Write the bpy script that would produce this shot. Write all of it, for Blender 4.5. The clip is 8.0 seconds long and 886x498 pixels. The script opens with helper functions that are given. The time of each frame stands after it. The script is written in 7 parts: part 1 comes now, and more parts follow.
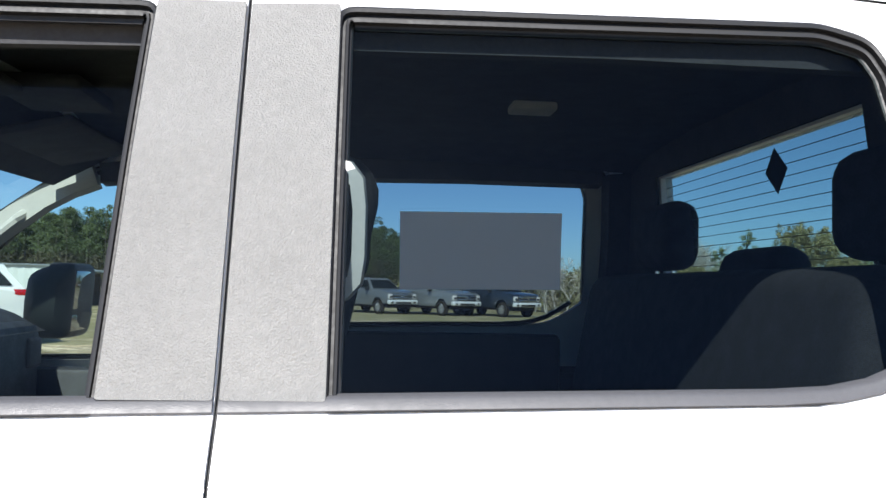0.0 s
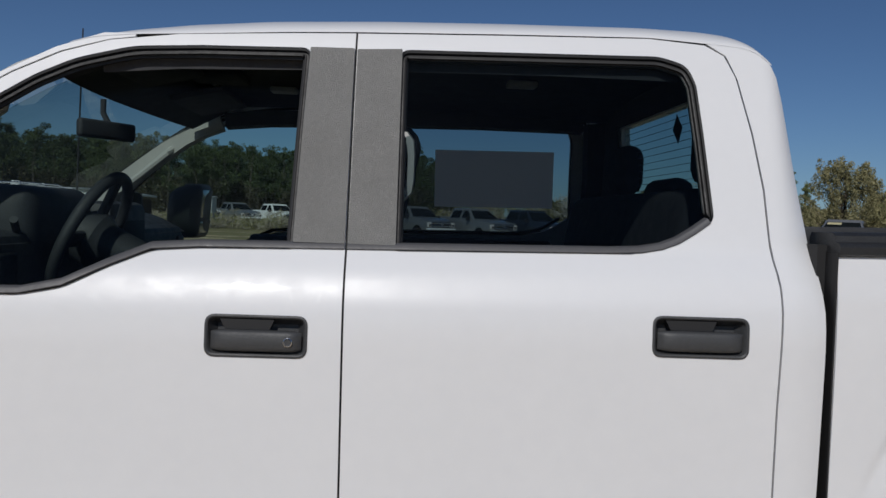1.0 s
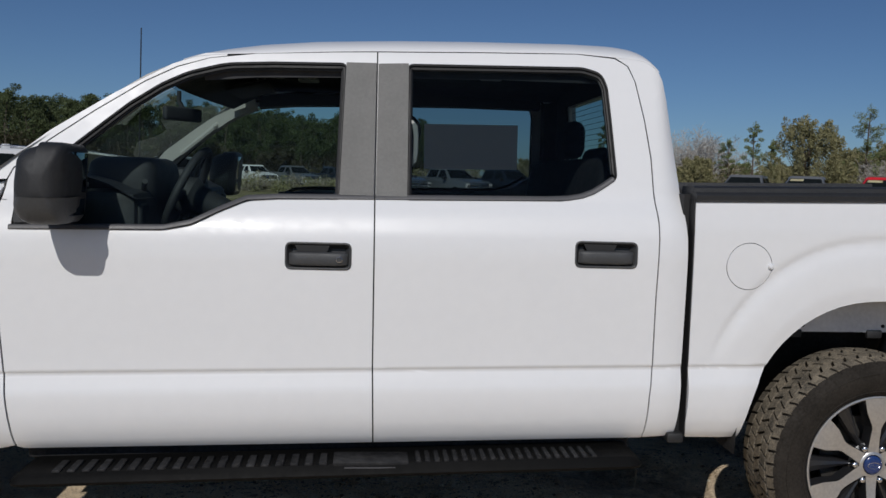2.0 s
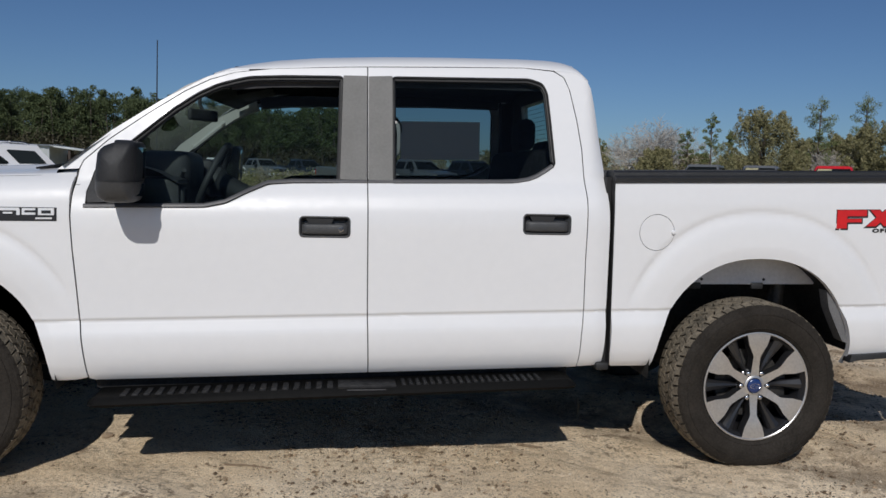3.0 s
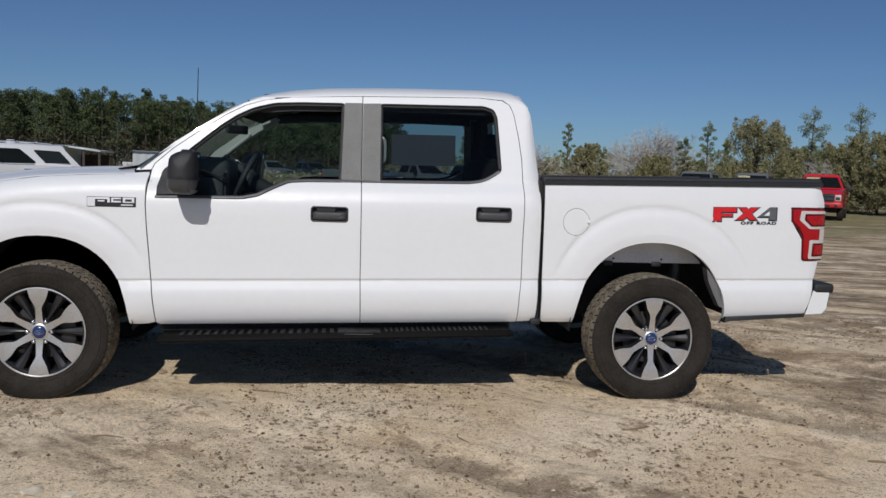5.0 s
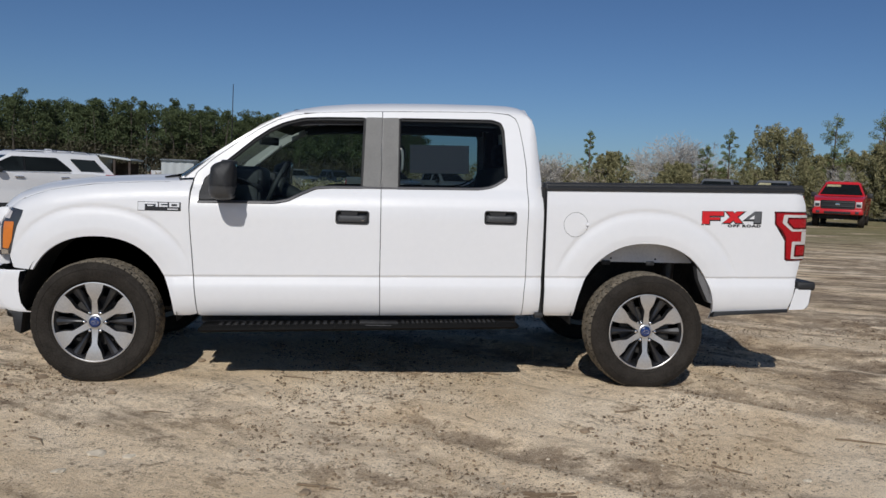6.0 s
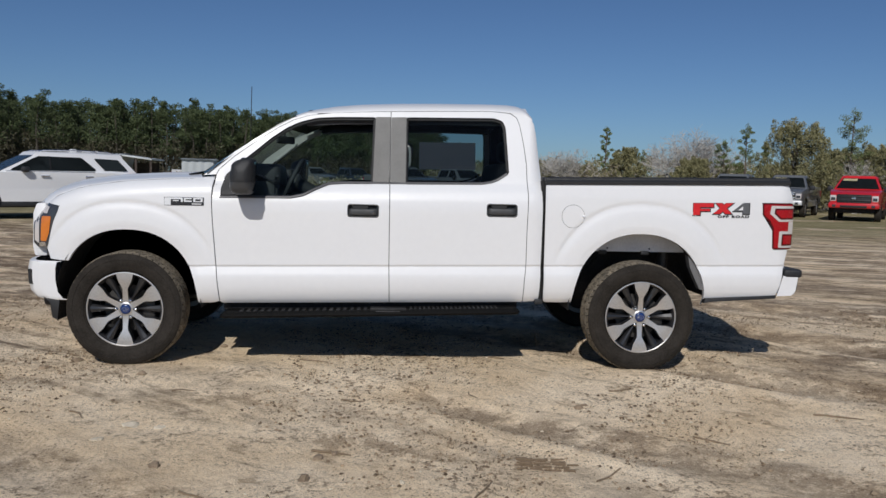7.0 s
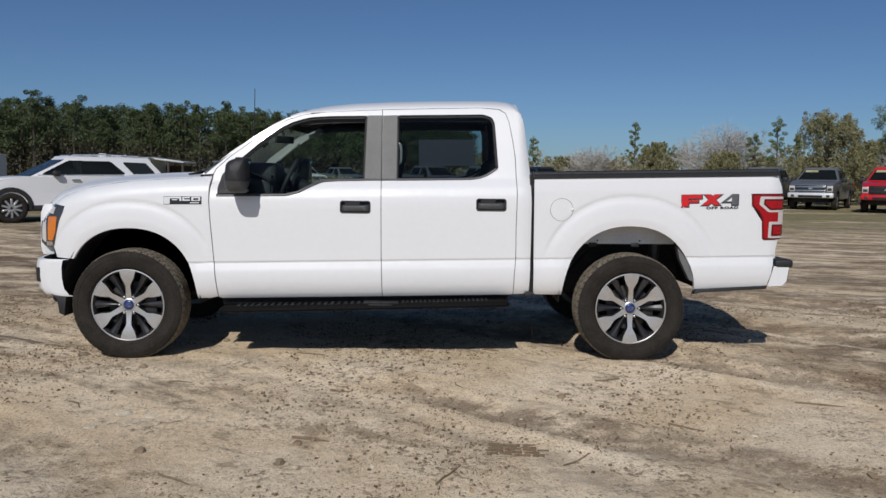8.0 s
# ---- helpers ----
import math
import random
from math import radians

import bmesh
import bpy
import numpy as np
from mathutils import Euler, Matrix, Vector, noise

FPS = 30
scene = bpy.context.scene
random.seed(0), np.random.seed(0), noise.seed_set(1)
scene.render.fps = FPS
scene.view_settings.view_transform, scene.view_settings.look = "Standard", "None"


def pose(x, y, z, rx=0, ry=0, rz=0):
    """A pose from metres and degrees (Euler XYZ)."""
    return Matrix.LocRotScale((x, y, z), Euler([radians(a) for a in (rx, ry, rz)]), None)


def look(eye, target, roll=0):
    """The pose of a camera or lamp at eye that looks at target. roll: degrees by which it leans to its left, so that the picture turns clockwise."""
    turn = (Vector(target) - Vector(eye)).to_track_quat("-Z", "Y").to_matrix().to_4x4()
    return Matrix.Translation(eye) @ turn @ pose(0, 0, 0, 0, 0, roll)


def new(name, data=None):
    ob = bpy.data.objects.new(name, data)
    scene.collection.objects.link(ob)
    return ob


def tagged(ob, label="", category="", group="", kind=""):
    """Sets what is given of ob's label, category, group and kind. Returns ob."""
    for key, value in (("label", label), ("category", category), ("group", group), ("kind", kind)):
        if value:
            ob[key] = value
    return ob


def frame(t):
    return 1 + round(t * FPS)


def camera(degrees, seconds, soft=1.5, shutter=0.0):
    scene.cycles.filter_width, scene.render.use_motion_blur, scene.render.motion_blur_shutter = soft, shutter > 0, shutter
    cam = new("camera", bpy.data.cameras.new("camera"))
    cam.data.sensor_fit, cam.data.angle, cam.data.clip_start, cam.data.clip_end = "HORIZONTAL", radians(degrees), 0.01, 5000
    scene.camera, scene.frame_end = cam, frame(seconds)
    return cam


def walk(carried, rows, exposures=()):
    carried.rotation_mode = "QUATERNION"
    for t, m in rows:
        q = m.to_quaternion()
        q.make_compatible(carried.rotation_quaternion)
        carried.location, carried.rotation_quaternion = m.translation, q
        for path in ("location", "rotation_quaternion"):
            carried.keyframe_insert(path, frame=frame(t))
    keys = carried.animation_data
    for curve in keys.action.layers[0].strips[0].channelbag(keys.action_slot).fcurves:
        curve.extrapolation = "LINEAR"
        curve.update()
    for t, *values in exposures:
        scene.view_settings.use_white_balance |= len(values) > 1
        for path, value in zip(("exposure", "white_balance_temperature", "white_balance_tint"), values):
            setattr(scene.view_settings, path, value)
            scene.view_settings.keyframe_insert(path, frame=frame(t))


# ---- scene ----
cam = camera(57.2, 8.0)
PATH = [
    (0, (1.971, -0.751, 1.443), (2.18, 1.235, 1.539), 1.3),
    (0.5, (1.972, -1.246, 1.412), (2.090, 0.750, 1.399), 2.5),
    (1, (1.941, -1.741, 1.391), (2.059, 0.255, 1.312), 2.2),
    (1.5, (1.892, -2.237, 1.400), (2.031, -0.246, 1.258), 2.0),
    (3, (1.697, -3.511, 1.375), (1.957, -1.538, 1.181), 1.4),
    (3.5, (1.693, -3.866, 1.375), (1.965, -1.895, 1.174), 1.4),
    (4, (1.712, -4.219, 1.384), (1.991, -2.249, 1.18), 1.6),
    (5.5, (1.722, -5.08, 1.38), (1.941, -3.1, 1.207), 2.2),
    (6, (1.737, -5.345, 1.38), (1.927, -3.361, 1.212), 2.0),
    (6.5, (1.788, -5.572, 1.369), (1.953, -3.586, 1.2), 1.8),
    (7, (1.798, -5.719, 1.368), (1.943, -3.732, 1.192), 1.6),
    (7.5, (1.902, -5.815, 1.369), (2.014, -3.826, 1.19), 1.2),
    (8, (2.099, -5.865, 1.354), (2.162, -3.874, 1.173), 0.7),
]
EXPOSURES = [(t, e, 6400, 10) for t, e in ((0, 1.62), (0.1, 1.10), (0.2, 0.45), (0.3, -0.05), (0.5, -0.40), (1.0, -0.40), (1.5, -0.40), (3.0, -0.24), (4.5, -0.20), (6.0, -0.14), (8.0, -0.12))]
walk(cam, [(t, look(eye, target, roll)) for t, eye, target, roll in PATH], EXPOSURES)

# ---- sky and sun ----
SUN_WAY = Vector((0.30, 1.2, -1.0)).normalized()
sun_elevation = math.asin(-SUN_WAY.z)
sun_azimuth = math.atan2(-SUN_WAY.x, -SUN_WAY.y)
world = bpy.data.worlds.new("sky")
scene.world = world
world.use_nodes = True
wn = world.node_tree.nodes
sky = wn.new("ShaderNodeTexSky")
sky.sky_type, sky.sun_disc = "NISHITA", False
sky.sun_elevation, sky.sun_rotation = sun_elevation, sun_azimuth
sky.air_density, sky.dust_density, sky.ozone_density = 1.0, 3.5, 0.8
sky.altitude = 2500
tint = wn.new("ShaderNodeMix")
tint.data_type, tint.blend_type = "RGBA", "MULTIPLY"
tint.inputs[0].default_value, tint.inputs[7].default_value = 1.0, (0.705, 0.95, 1.25, 1)
world.node_tree.links.new(sky.outputs[0], tint.inputs[6])
world.node_tree.links.new(tint.outputs[2], wn["Background"].inputs[0])
wn["Background"].inputs[1].default_value = 0.050
sun = new("sun", bpy.data.lights.new("sun", "SUN"))
sun.data.energy, sun.data.angle, sun.data.color = 3.3, radians(0.6), (1.0, 0.96, 0.91)
sun.matrix_world = look((0, 0, 0), SUN_WAY) @ Matrix.Identity(4)

# ---- materials ----


def material(name, colour, rough=0.5, metal=0.0, coat=0.0, vary=0.0, scale=8.0, bump=0.0, bump_scale=200.0, dark=None, spec=0.5, per_object=0.0):
    """A surface with its colour varied at two scales, roughness variation and fine relief."""
    m = bpy.data.materials.new(name)
    m.use_nodes = True
    n, k = m.node_tree.nodes, m.node_tree.links
    p = n["Principled BSDF"]
    p.inputs["Base Color"].default_value = (*colour, 1)
    p.inputs["Roughness"].default_value = rough
    p.inputs["Metallic"].default_value = metal
    p.inputs["Coat Weight"].default_value = coat
    p.inputs["Coat Roughness"].default_value = 0.04
    p.inputs["Specular IOR Level"].default_value = spec
    place = n.new("ShaderNodeTexCoord").outputs["Object"]
    if vary:
        a, b = n.new("ShaderNodeTexNoise"), n.new("ShaderNodeTexNoise")
        a.inputs["Scale"].default_value, a.inputs["Detail"].default_value = scale, 6
        b.inputs["Scale"].default_value, b.inputs["Detail"].default_value = scale * 9, 4
        k.new(place, a.inputs["Vector"]), k.new(place, b.inputs["Vector"])
        s = n.new("ShaderNodeMath")
        s.operation = "ADD"
        k.new(a.outputs["Fac"], s.inputs[0]), k.new(b.outputs["Fac"], s.inputs[1])
        if per_object:
            info, mul, add = n.new("ShaderNodeObjectInfo"), n.new("ShaderNodeMath"), n.new("ShaderNodeMath")
            mul.operation, add.operation, mul.inputs[1].default_value = "MULTIPLY_ADD", "ADD", per_object
            mul.inputs[2].default_value = -per_object / 2
            k.new(info.outputs["Random"], mul.inputs[0])
            k.new(s.outputs[0], add.inputs[0]), k.new(mul.outputs[0], add.inputs[1])
            s = add
        r = n.new("ShaderNodeMapRange")
        r.inputs["From Min"].default_value, r.inputs["From Max"].default_value = 0.7, 1.3
        k.new(s.outputs[0], r.inputs["Value"])
        mix = n.new("ShaderNodeMix")
        mix.data_type = "RGBA"
        low = dark or tuple(c * (1 - vary) for c in colour)
        mix.inputs[6].default_value, mix.inputs[7].default_value = (*low, 1), (*colour, 1)
        k.new(r.outputs["Result"], mix.inputs[0])
        k.new(mix.outputs[2], p.inputs["Base Color"])
        rr = n.new("ShaderNodeMapRange")
        rr.inputs["From Min"].default_value, rr.inputs["From Max"].default_value = 0.7, 1.3
        rr.inputs["To Min"].default_value, rr.inputs["To Max"].default_value = min(1, rough * 1.2), rough * 0.85
        k.new(s.outputs[0], rr.inputs["Value"])
        k.new(rr.outputs["Result"], p.inputs["Roughness"])
    if bump:
        c, d = n.new("ShaderNodeTexNoise"), n.new("ShaderNodeBump")
        c.inputs["Scale"].default_value, c.inputs["Detail"].default_value = bump_scale, 3
        d.inputs["Strength"].default_value, d.inputs["Distance"].default_value = bump, 0.01
        k.new(place, c.inputs["Vector"]), k.new(c.outputs["Fac"], d.inputs["Height"]), k.new(d.outputs["Normal"], p.inputs["Normal"])
    return m


def glass(name, tint, gloss=0.004, sheen=True):
    """A thin pane: tinted see-through with a mirror-like sheen that grows at grazing angles."""
    m = bpy.data.materials.new(name)
    m.use_nodes = True
    n, k = m.node_tree.nodes, m.node_tree.links
    n.remove(n["Principled BSDF"])
    t, g, f, x = n.new("ShaderNodeBsdfTransparent"), n.new("ShaderNodeBsdfGlossy"), n.new("ShaderNodeLayerWeight"), n.new("ShaderNodeMixShader")
    t.inputs["Color"].default_value, g.inputs["Roughness"].default_value, f.inputs["Blend"].default_value = (*tint, 1), gloss, 0.5
    e, a = n.new("ShaderNodeMath"), n.new("ShaderNodeMath")
    e.operation, e.inputs[1].default_value = "POWER", 5.0
    a.operation, a.inputs[1].default_value, a.inputs[2].default_value = "MULTIPLY_ADD", 0.92, 0.018
    k.new(f.outputs["Facing"], e.inputs[0]), k.new(e.outputs[0], a.inputs[0])
    k.new(a.outputs[0], x.inputs[0]), k.new(t.outputs[0], x.inputs[1]), k.new(g.outputs[0], x.inputs[2])
    k.new(x.outputs[0] if sheen else t.outputs[0], n["Material Output"].inputs["Surface"])
    return m


WHITE = material("white_paint", (0.765, 0.770, 0.780), 0.40, coat=0.40, vary=0.03, scale=2.5)
WHITE.node_tree.nodes["Principled BSDF"].inputs["Coat Roughness"].default_value = 0.06
SEAM = material("seam_black", (0.012, 0.012, 0.013), 0.7)
TRIM = material("grained_black_plastic", (0.022, 0.023, 0.025), 0.52, vary=0.35, scale=14, bump=0.25, bump_scale=500)
PILLAR = material("grained_grey_pillar_film", (0.178, 0.175, 0.164), 0.34, vary=0.2, scale=10, bump=0.35, bump_scale=420, spec=0.7)
RUBBER = material("weatherstrip_rubber", (0.009, 0.009, 0.010), 0.55, vary=0.3, scale=20)
GREYSTRIP = material("grey_belt_strip", (0.085, 0.085, 0.09), 0.45, vary=0.2, scale=12, bump=0.1, bump_scale=600)
TYRE = material("dusty_tyre_rubber", (0.031, 0.026, 0.021), 0.8, vary=0.5, scale=12, bump=0.3, bump_scale=120, dark=(0.016, 0.0135, 0.011), spec=0.25)
TREAD = material("dusty_tread_rubber", (0.290, 0.245, 0.180), 0.85, vary=0.6, scale=18, bump=0.4, bump_scale=160, dark=(0.060, 0.053, 0.042))
ALLOY = material("machined_alloy", (0.70, 0.69, 0.68), 0.36, metal=0.85, vary=0.22, scale=9)
DARKALLOY = material("dark_painted_alloy", (0.020, 0.020, 0.022), 0.32, coat=0.35, vary=0.2, scale=15)
CHROME = material("chrome", (0.82, 0.82, 0.83), 0.2, metal=1.0, vary=0.05, scale=20)
STEEL = material("dull_steel", (0.10, 0.095, 0.09), 0.55, metal=0.7, vary=0.4, scale=15, bump=0.2, bump_scale=150)
UNDER = material("underbody_black", (0.018, 0.018, 0.019), 0.8, vary=0.4, scale=8, bump=0.3, bump_scale=60)
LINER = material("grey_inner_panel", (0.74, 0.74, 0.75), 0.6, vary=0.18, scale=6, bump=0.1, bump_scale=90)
BLUECAP = material("blue_cap_enamel", (0.012, 0.035, 0.14), 0.25, coat=0.6, vary=0.1, scale=40)
RED = material("red_decal", (0.68, 0.010, 0.014), 0.35, coat=0.4, vary=0.25, scale=25)
DECALBLACK = material("black_decal", (0.02, 0.02, 0.022), 0.35)
DECALGREY = material("grey_decal", (0.13, 0.133, 0.14), 0.4, vary=0.4, scale=30)
LAMPRED = material("red_lamp_lens", (0.40, 0.004, 0.010), 0.25, spec=0.3, coat=0.3, vary=0.25, scale=30)
LAMPDARKRED = material("dark_red_lamp_lens", (0.11, 0.003, 0.006), 0.2, spec=0.3, coat=0.3, vary=0.25, scale=30)
LAMPCLEAR = material("clear_lamp_lens", (0.62, 0.58, 0.56), 0.15, coat=0.9, vary=0.15, scale=30)
AMBER = material("amber_lens", (0.72, 0.20, 0.02), 0.18, coat=0.8, vary=0.2, scale=30)
LAMPDARK = material("dark_lamp_bezel", (0.05, 0.052, 0.056), 0.2, coat=0.7, vary=0.2, scale=25)
CLOTH = material("dark_seat_cloth", (0.020, 0.021, 0.025), 0.9, vary=0.3, scale=30, bump=0.3, bump_scale=700)
DASH = material("black_dash_plastic", (0.034, 0.036, 0.042), 0.6, vary=0.2, scale=20, bump=0.15, bump_scale=500)
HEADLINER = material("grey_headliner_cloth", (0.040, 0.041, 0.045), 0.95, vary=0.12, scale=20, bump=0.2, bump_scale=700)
PALEPLASTIC = material("pale_grey_cabin_plastic", (0.48, 0.475, 0.45), 0.6, vary=0.1, scale=15, bump=0.1, bump_scale=600)
CARPET = material("black_carpet", (0.012, 0.012, 0.013), 0.95, vary=0.4, scale=30, bump=0.5, bump_scale=300)


def paper(name, colour):
    """A thin sheet that lets some daylight through."""
    m = material(name, colour, 0.85, vary=0.06, scale=6)
    n, k = m.node_tree.nodes, m.node_tree.links
    t, x = n.new("ShaderNodeBsdfTranslucent"), n.new("ShaderNodeMixShader")
    t.inputs["Color"].default_value, x.inputs[0].default_value = (0.95, 0.80, 0.70, 1), 0.85
    k.new(n["Principled BSDF"].outputs[0], x.inputs[1]), k.new(t.outputs[0], x.inputs[2])
    k.new(x.outputs[0], n["Material Output"].inputs["Surface"])
    return m


PAPER = paper("printed_paper_back", (0.80, 0.76, 0.78))
CLEARGLASS = glass("tinted_glass", (0.68, 0.76, 0.73))
FARGLASS = glass("tinted_far_glass", (0.68, 0.76, 0.73), sheen=False)
FARPRIVACY = glass("privacy_far_glass", (0.49, 0.57, 0.57), sheen=False)
STEPBLACK = material("ribbed_step_rubber", (0.005, 0.005, 0.005), 0.55, vary=0.3, scale=20, spec=0.10)
# ribs paler than the board: dust, and highlights put into the colour
STEPRIB = material("dusty_highlit_step_ribs", (0.036, 0.036, 0.037), 0.5, vary=0.8, scale=5, dark=(0.006, 0.006, 0.007), spec=0.2)
PRIVACY = glass("privacy_glass", (0.51, 0.57, 0.58))
SHIELD = glass("windscreen_glass", (0.72, 0.78, 0.76))
MIRRORGLASS = material("mirror_glass", (0.26, 0.28, 0.30), 0.02, metal=1.0)

HANDLE = material("handle_grey_plastic", (0.055, 0.057, 0.060), 0.5, vary=0.2, scale=14, bump=0.15, bump_scale=500)
SATIN = material("satin_silver_badge", (0.80, 0.80, 0.80), 0.38, metal=0.35, vary=0.08, scale=40)
FLAP = material("grey_liner_plastic", (0.16, 0.16, 0.163), 0.7, vary=0.25, scale=8, bump=0.2, bump_scale=90)


def part(name, bm, mat, parent=None, label="", smooth=True, angle=40):
    """Links a bmesh as one mesh object, under parent where given."""
    me = bpy.data.meshes.new(name)
    bmesh.ops.recalc_face_normals(bm, faces=bm.faces[:])
    for e in bm.edges:
        e.smooth = not (e.is_boundary or (len(e.link_faces) == 2 and e.calc_face_angle(0) > radians(angle)))
    for f in bm.faces:
        f.smooth = smooth
    bm.to_mesh(me)
    bm.free()
    me.materials.append(mat)
    ob = new(name, me)
    if parent:
        ob.parent = parent
    if label:
        ob["label"] = label
    return ob


def empty(name, m=None, label="", category="", group="", kind=""):
    ob = new(name)
    ob.empty_display_size = 0.2
    if m:
        ob.matrix_world = m
    return tagged(ob, label, category, group, kind)


def box(bm, x0, x1, y0, y1, z0, z1, bevel=0.0, seg=2, m=None):
    """A bevelled box added to bm."""
    vs = [bm.verts.new((x, y, z)) for x in (x0, x1) for y in (y0, y1) for z in (z0, z1)]
    fs = [bm.faces.new([vs[i] for i in q]) for q in ((0, 1, 3, 2), (4, 6, 7, 5), (0, 4, 5, 1), (2, 3, 7, 6), (0, 2, 6, 4), (1, 5, 7, 3))]
    if bevel:
        es = list({e for f in fs for e in f.edges})
        r = bmesh.ops.bevel(bm, geom=es, offset=bevel, segments=seg, profile=0.5, affect="EDGES", clamp_overlap=True)
        vs = list({v for v in vs if v.is_valid} | set(r["verts"]))
    if m:
        bmesh.ops.transform(bm, matrix=m, verts=[v for v in vs if v.is_valid])
    return bm


def boxbm(*a, **k):
    return box(bmesh.new(), *a, **k)


def fillet(points, r, n=4):
    """The polygon with its corners rounded by radius r (or a list of radii)."""
    out = []
    c = len(points)
    for i in range(c):
        p, a, b = (Vector(points[j % c]) for j in (i, i - 1, i + 1))
        rad = r[i] if isinstance(r, (list, tuple)) else r
        u, v = (a - p), (b - p)
        lu, lv = u.length, v.length
        u.normalize(), v.normalize()
        ang = math.acos(max(-1, min(1, u.dot(v))))
        if rad <= 0 or ang > 3.0:
            out.append(tuple(p))
            continue
        d = min(rad / math.tan(ang / 2), 0.45 * lu, 0.45 * lv)
        s, e = p + u * d, p + v * d
        for q in range(n + 1):
            t = q / n
            out.append(tuple(s * (1 - t) ** 2 + p * 2 * t * (1 - t) + e * t * t))
    return out


def offset(points, d):
    """The closed polygon moved inwards by d."""
    c = len(points)
    area = sum(points[i][0] * points[(i + 1) % c][1] - points[(i + 1) % c][0] * points[i][1] for i in range(c))
    s = 1 if area > 0 else -1
    out = []
    for i in range(c):
        p, a, b = (Vector(points[j % c]) for j in (i, i - 1, i + 1))
        e, f = (p - a).normalized(), (b - p).normalized()
        n1, n2 = Vector((-e.y, e.x)) * s, Vector((-f.y, f.x)) * s
        n = n1 + n2
        n = n / max(0.3, n.length_squared) * 2 if n.length > 1e-6 else n1
        out.append(tuple(p + n * d))
    return out


def inset(points, d):
    """As offset, but narrow along the lower edge and narrower on upright edges."""
    out = []
    for p, q in zip(points, offset(points, d)):
        n = Vector((q[0] - p[0], q[1] - p[1]))
        if n.length < 1e-9:
            out.append(p)
            continue
        n.normalize()
        w = 1 - 0.80 * ease(max(0.0, n.y) * 1.6) - 0.30 * abs(n.x) ** 3 * (1 - max(0.0, n.y))
        out.append((p[0] + (q[0] - p[0]) * w, p[1] + (q[1] - p[1]) * w))
    return out


def ease(t):
    t = max(0.0, min(1.0, t))
    return t * t * (3 - 2 * t)


def lathe(bm, profile, seg=48, axis="y", centre=(0, 0, 0), closed=False):
    """A surface of revolution: profile of (radius, along)."""
    rings = []
    for r, a in profile:
        ring = []
        for i in range(seg):
            t = 2 * math.pi * i / seg
            c, s = r * math.cos(t), r * math.sin(t)
            p = {"y": (c, a, s), "z": (c, s, a), "x": (a, c, s)}[axis]
            ring.append(bm.verts.new(Vector(p) + Vector(centre)))
        rings.append(ring)
    pairs = list(zip(rings, rings[1:])) + ([(rings[-1], rings[0])] if closed else [])
    for a, b in pairs:
        for i in range(seg):
            j = (i + 1) % seg
            bm.faces.new((a[i], a[j], b[j], b[i]))
    return rings


def disc(bm, ring):
    bm.faces.new(ring)


def tube(bm, points, radius, seg=8, closed=False, caps=True):
    """A round bar through points; radius a number or one for each point."""
    pts = [Vector(p) for p in points]
    rings = []
    n = len(pts)
    for i, p in enumerate(pts):
        a, b = (pts[i - 1], pts[(i + 1) % n]) if closed else (pts[max(0, i - 1)], pts[min(n - 1, i + 1)])
        w = (b - a).normalized()
        u = w.orthogonal().normalized() if abs(w.z) > 0.95 else w.cross(Vector((0, 0, 1))).normalized()
        v = w.cross(u)
        r = radius[i] if isinstance(radius, (list, tuple)) else radius
        rings.append([bm.verts.new(p + (u * math.cos(2 * math.pi * k / seg) + v * math.sin(2 * math.pi * k / seg)) * r) for k in range(seg)])
    for a, b in list(zip(rings, rings[1:])) + ([(rings[-1], rings[0])] if closed else []):
        for k in range(seg):
            bm.faces.new((a[k], a[(k + 1) % seg], b[(k + 1) % seg], b[k]))
    if caps and not closed:
        bm.faces.new(rings[0]), bm.faces.new(rings[-1])
    return bm


def prism(bm, outline, y0, y1, bevel=0.0):
    """An (x, z) outline extruded from y0 to y1."""
    a = [bm.verts.new((x, y0, z)) for x, z in outline]
    b = [bm.verts.new((x, y1, z)) for x, z in outline]
    n = len(outline)
    fs = [bm.faces.new(a), bm.faces.new(b)]
    for i in range(n):
        bm.faces.new((a[i], a[(i + 1) % n], b[(i + 1) % n], b[i]))
    if bevel:
        es = [e for f in fs for e in f.edges]
        bmesh.ops.bevel(bm, geom=es, offset=bevel, segments=2, profile=0.5, affect="EDGES", clamp_overlap=True)
    return bm


def grid(bm, nu, nv, at):
    """A sheet of nu by nv cells, at(u, v) giving places."""
    vs = [[bm.verts.new(at(i / nu, j / nv)) for j in range(nv + 1)] for i in range(nu + 1)]
    for i in range(nu):
        for j in range(nv):
            bm.faces.new((vs[i][j], vs[i + 1][j], vs[i + 1][j + 1], vs[i][j + 1]))
    return vs

# ---- ground ----


def spaced(lo, hi, fine_lo, fine_hi, fine, grow=1.12):
    """Grid lines: close together between fine_lo and fine_hi, ever wider beyond."""
    mid = list(np.arange(fine_lo, fine_hi, fine))
    out, d, p = [], fine, fine_hi
    while p < hi:
        out.append(p)
        d *= grow
        p += d
    left, d, p = [], fine, fine_lo
    while p > lo:
        d *= grow
        p -= d
        left.append(p)
    return left[::-1] + mid + out + [hi]


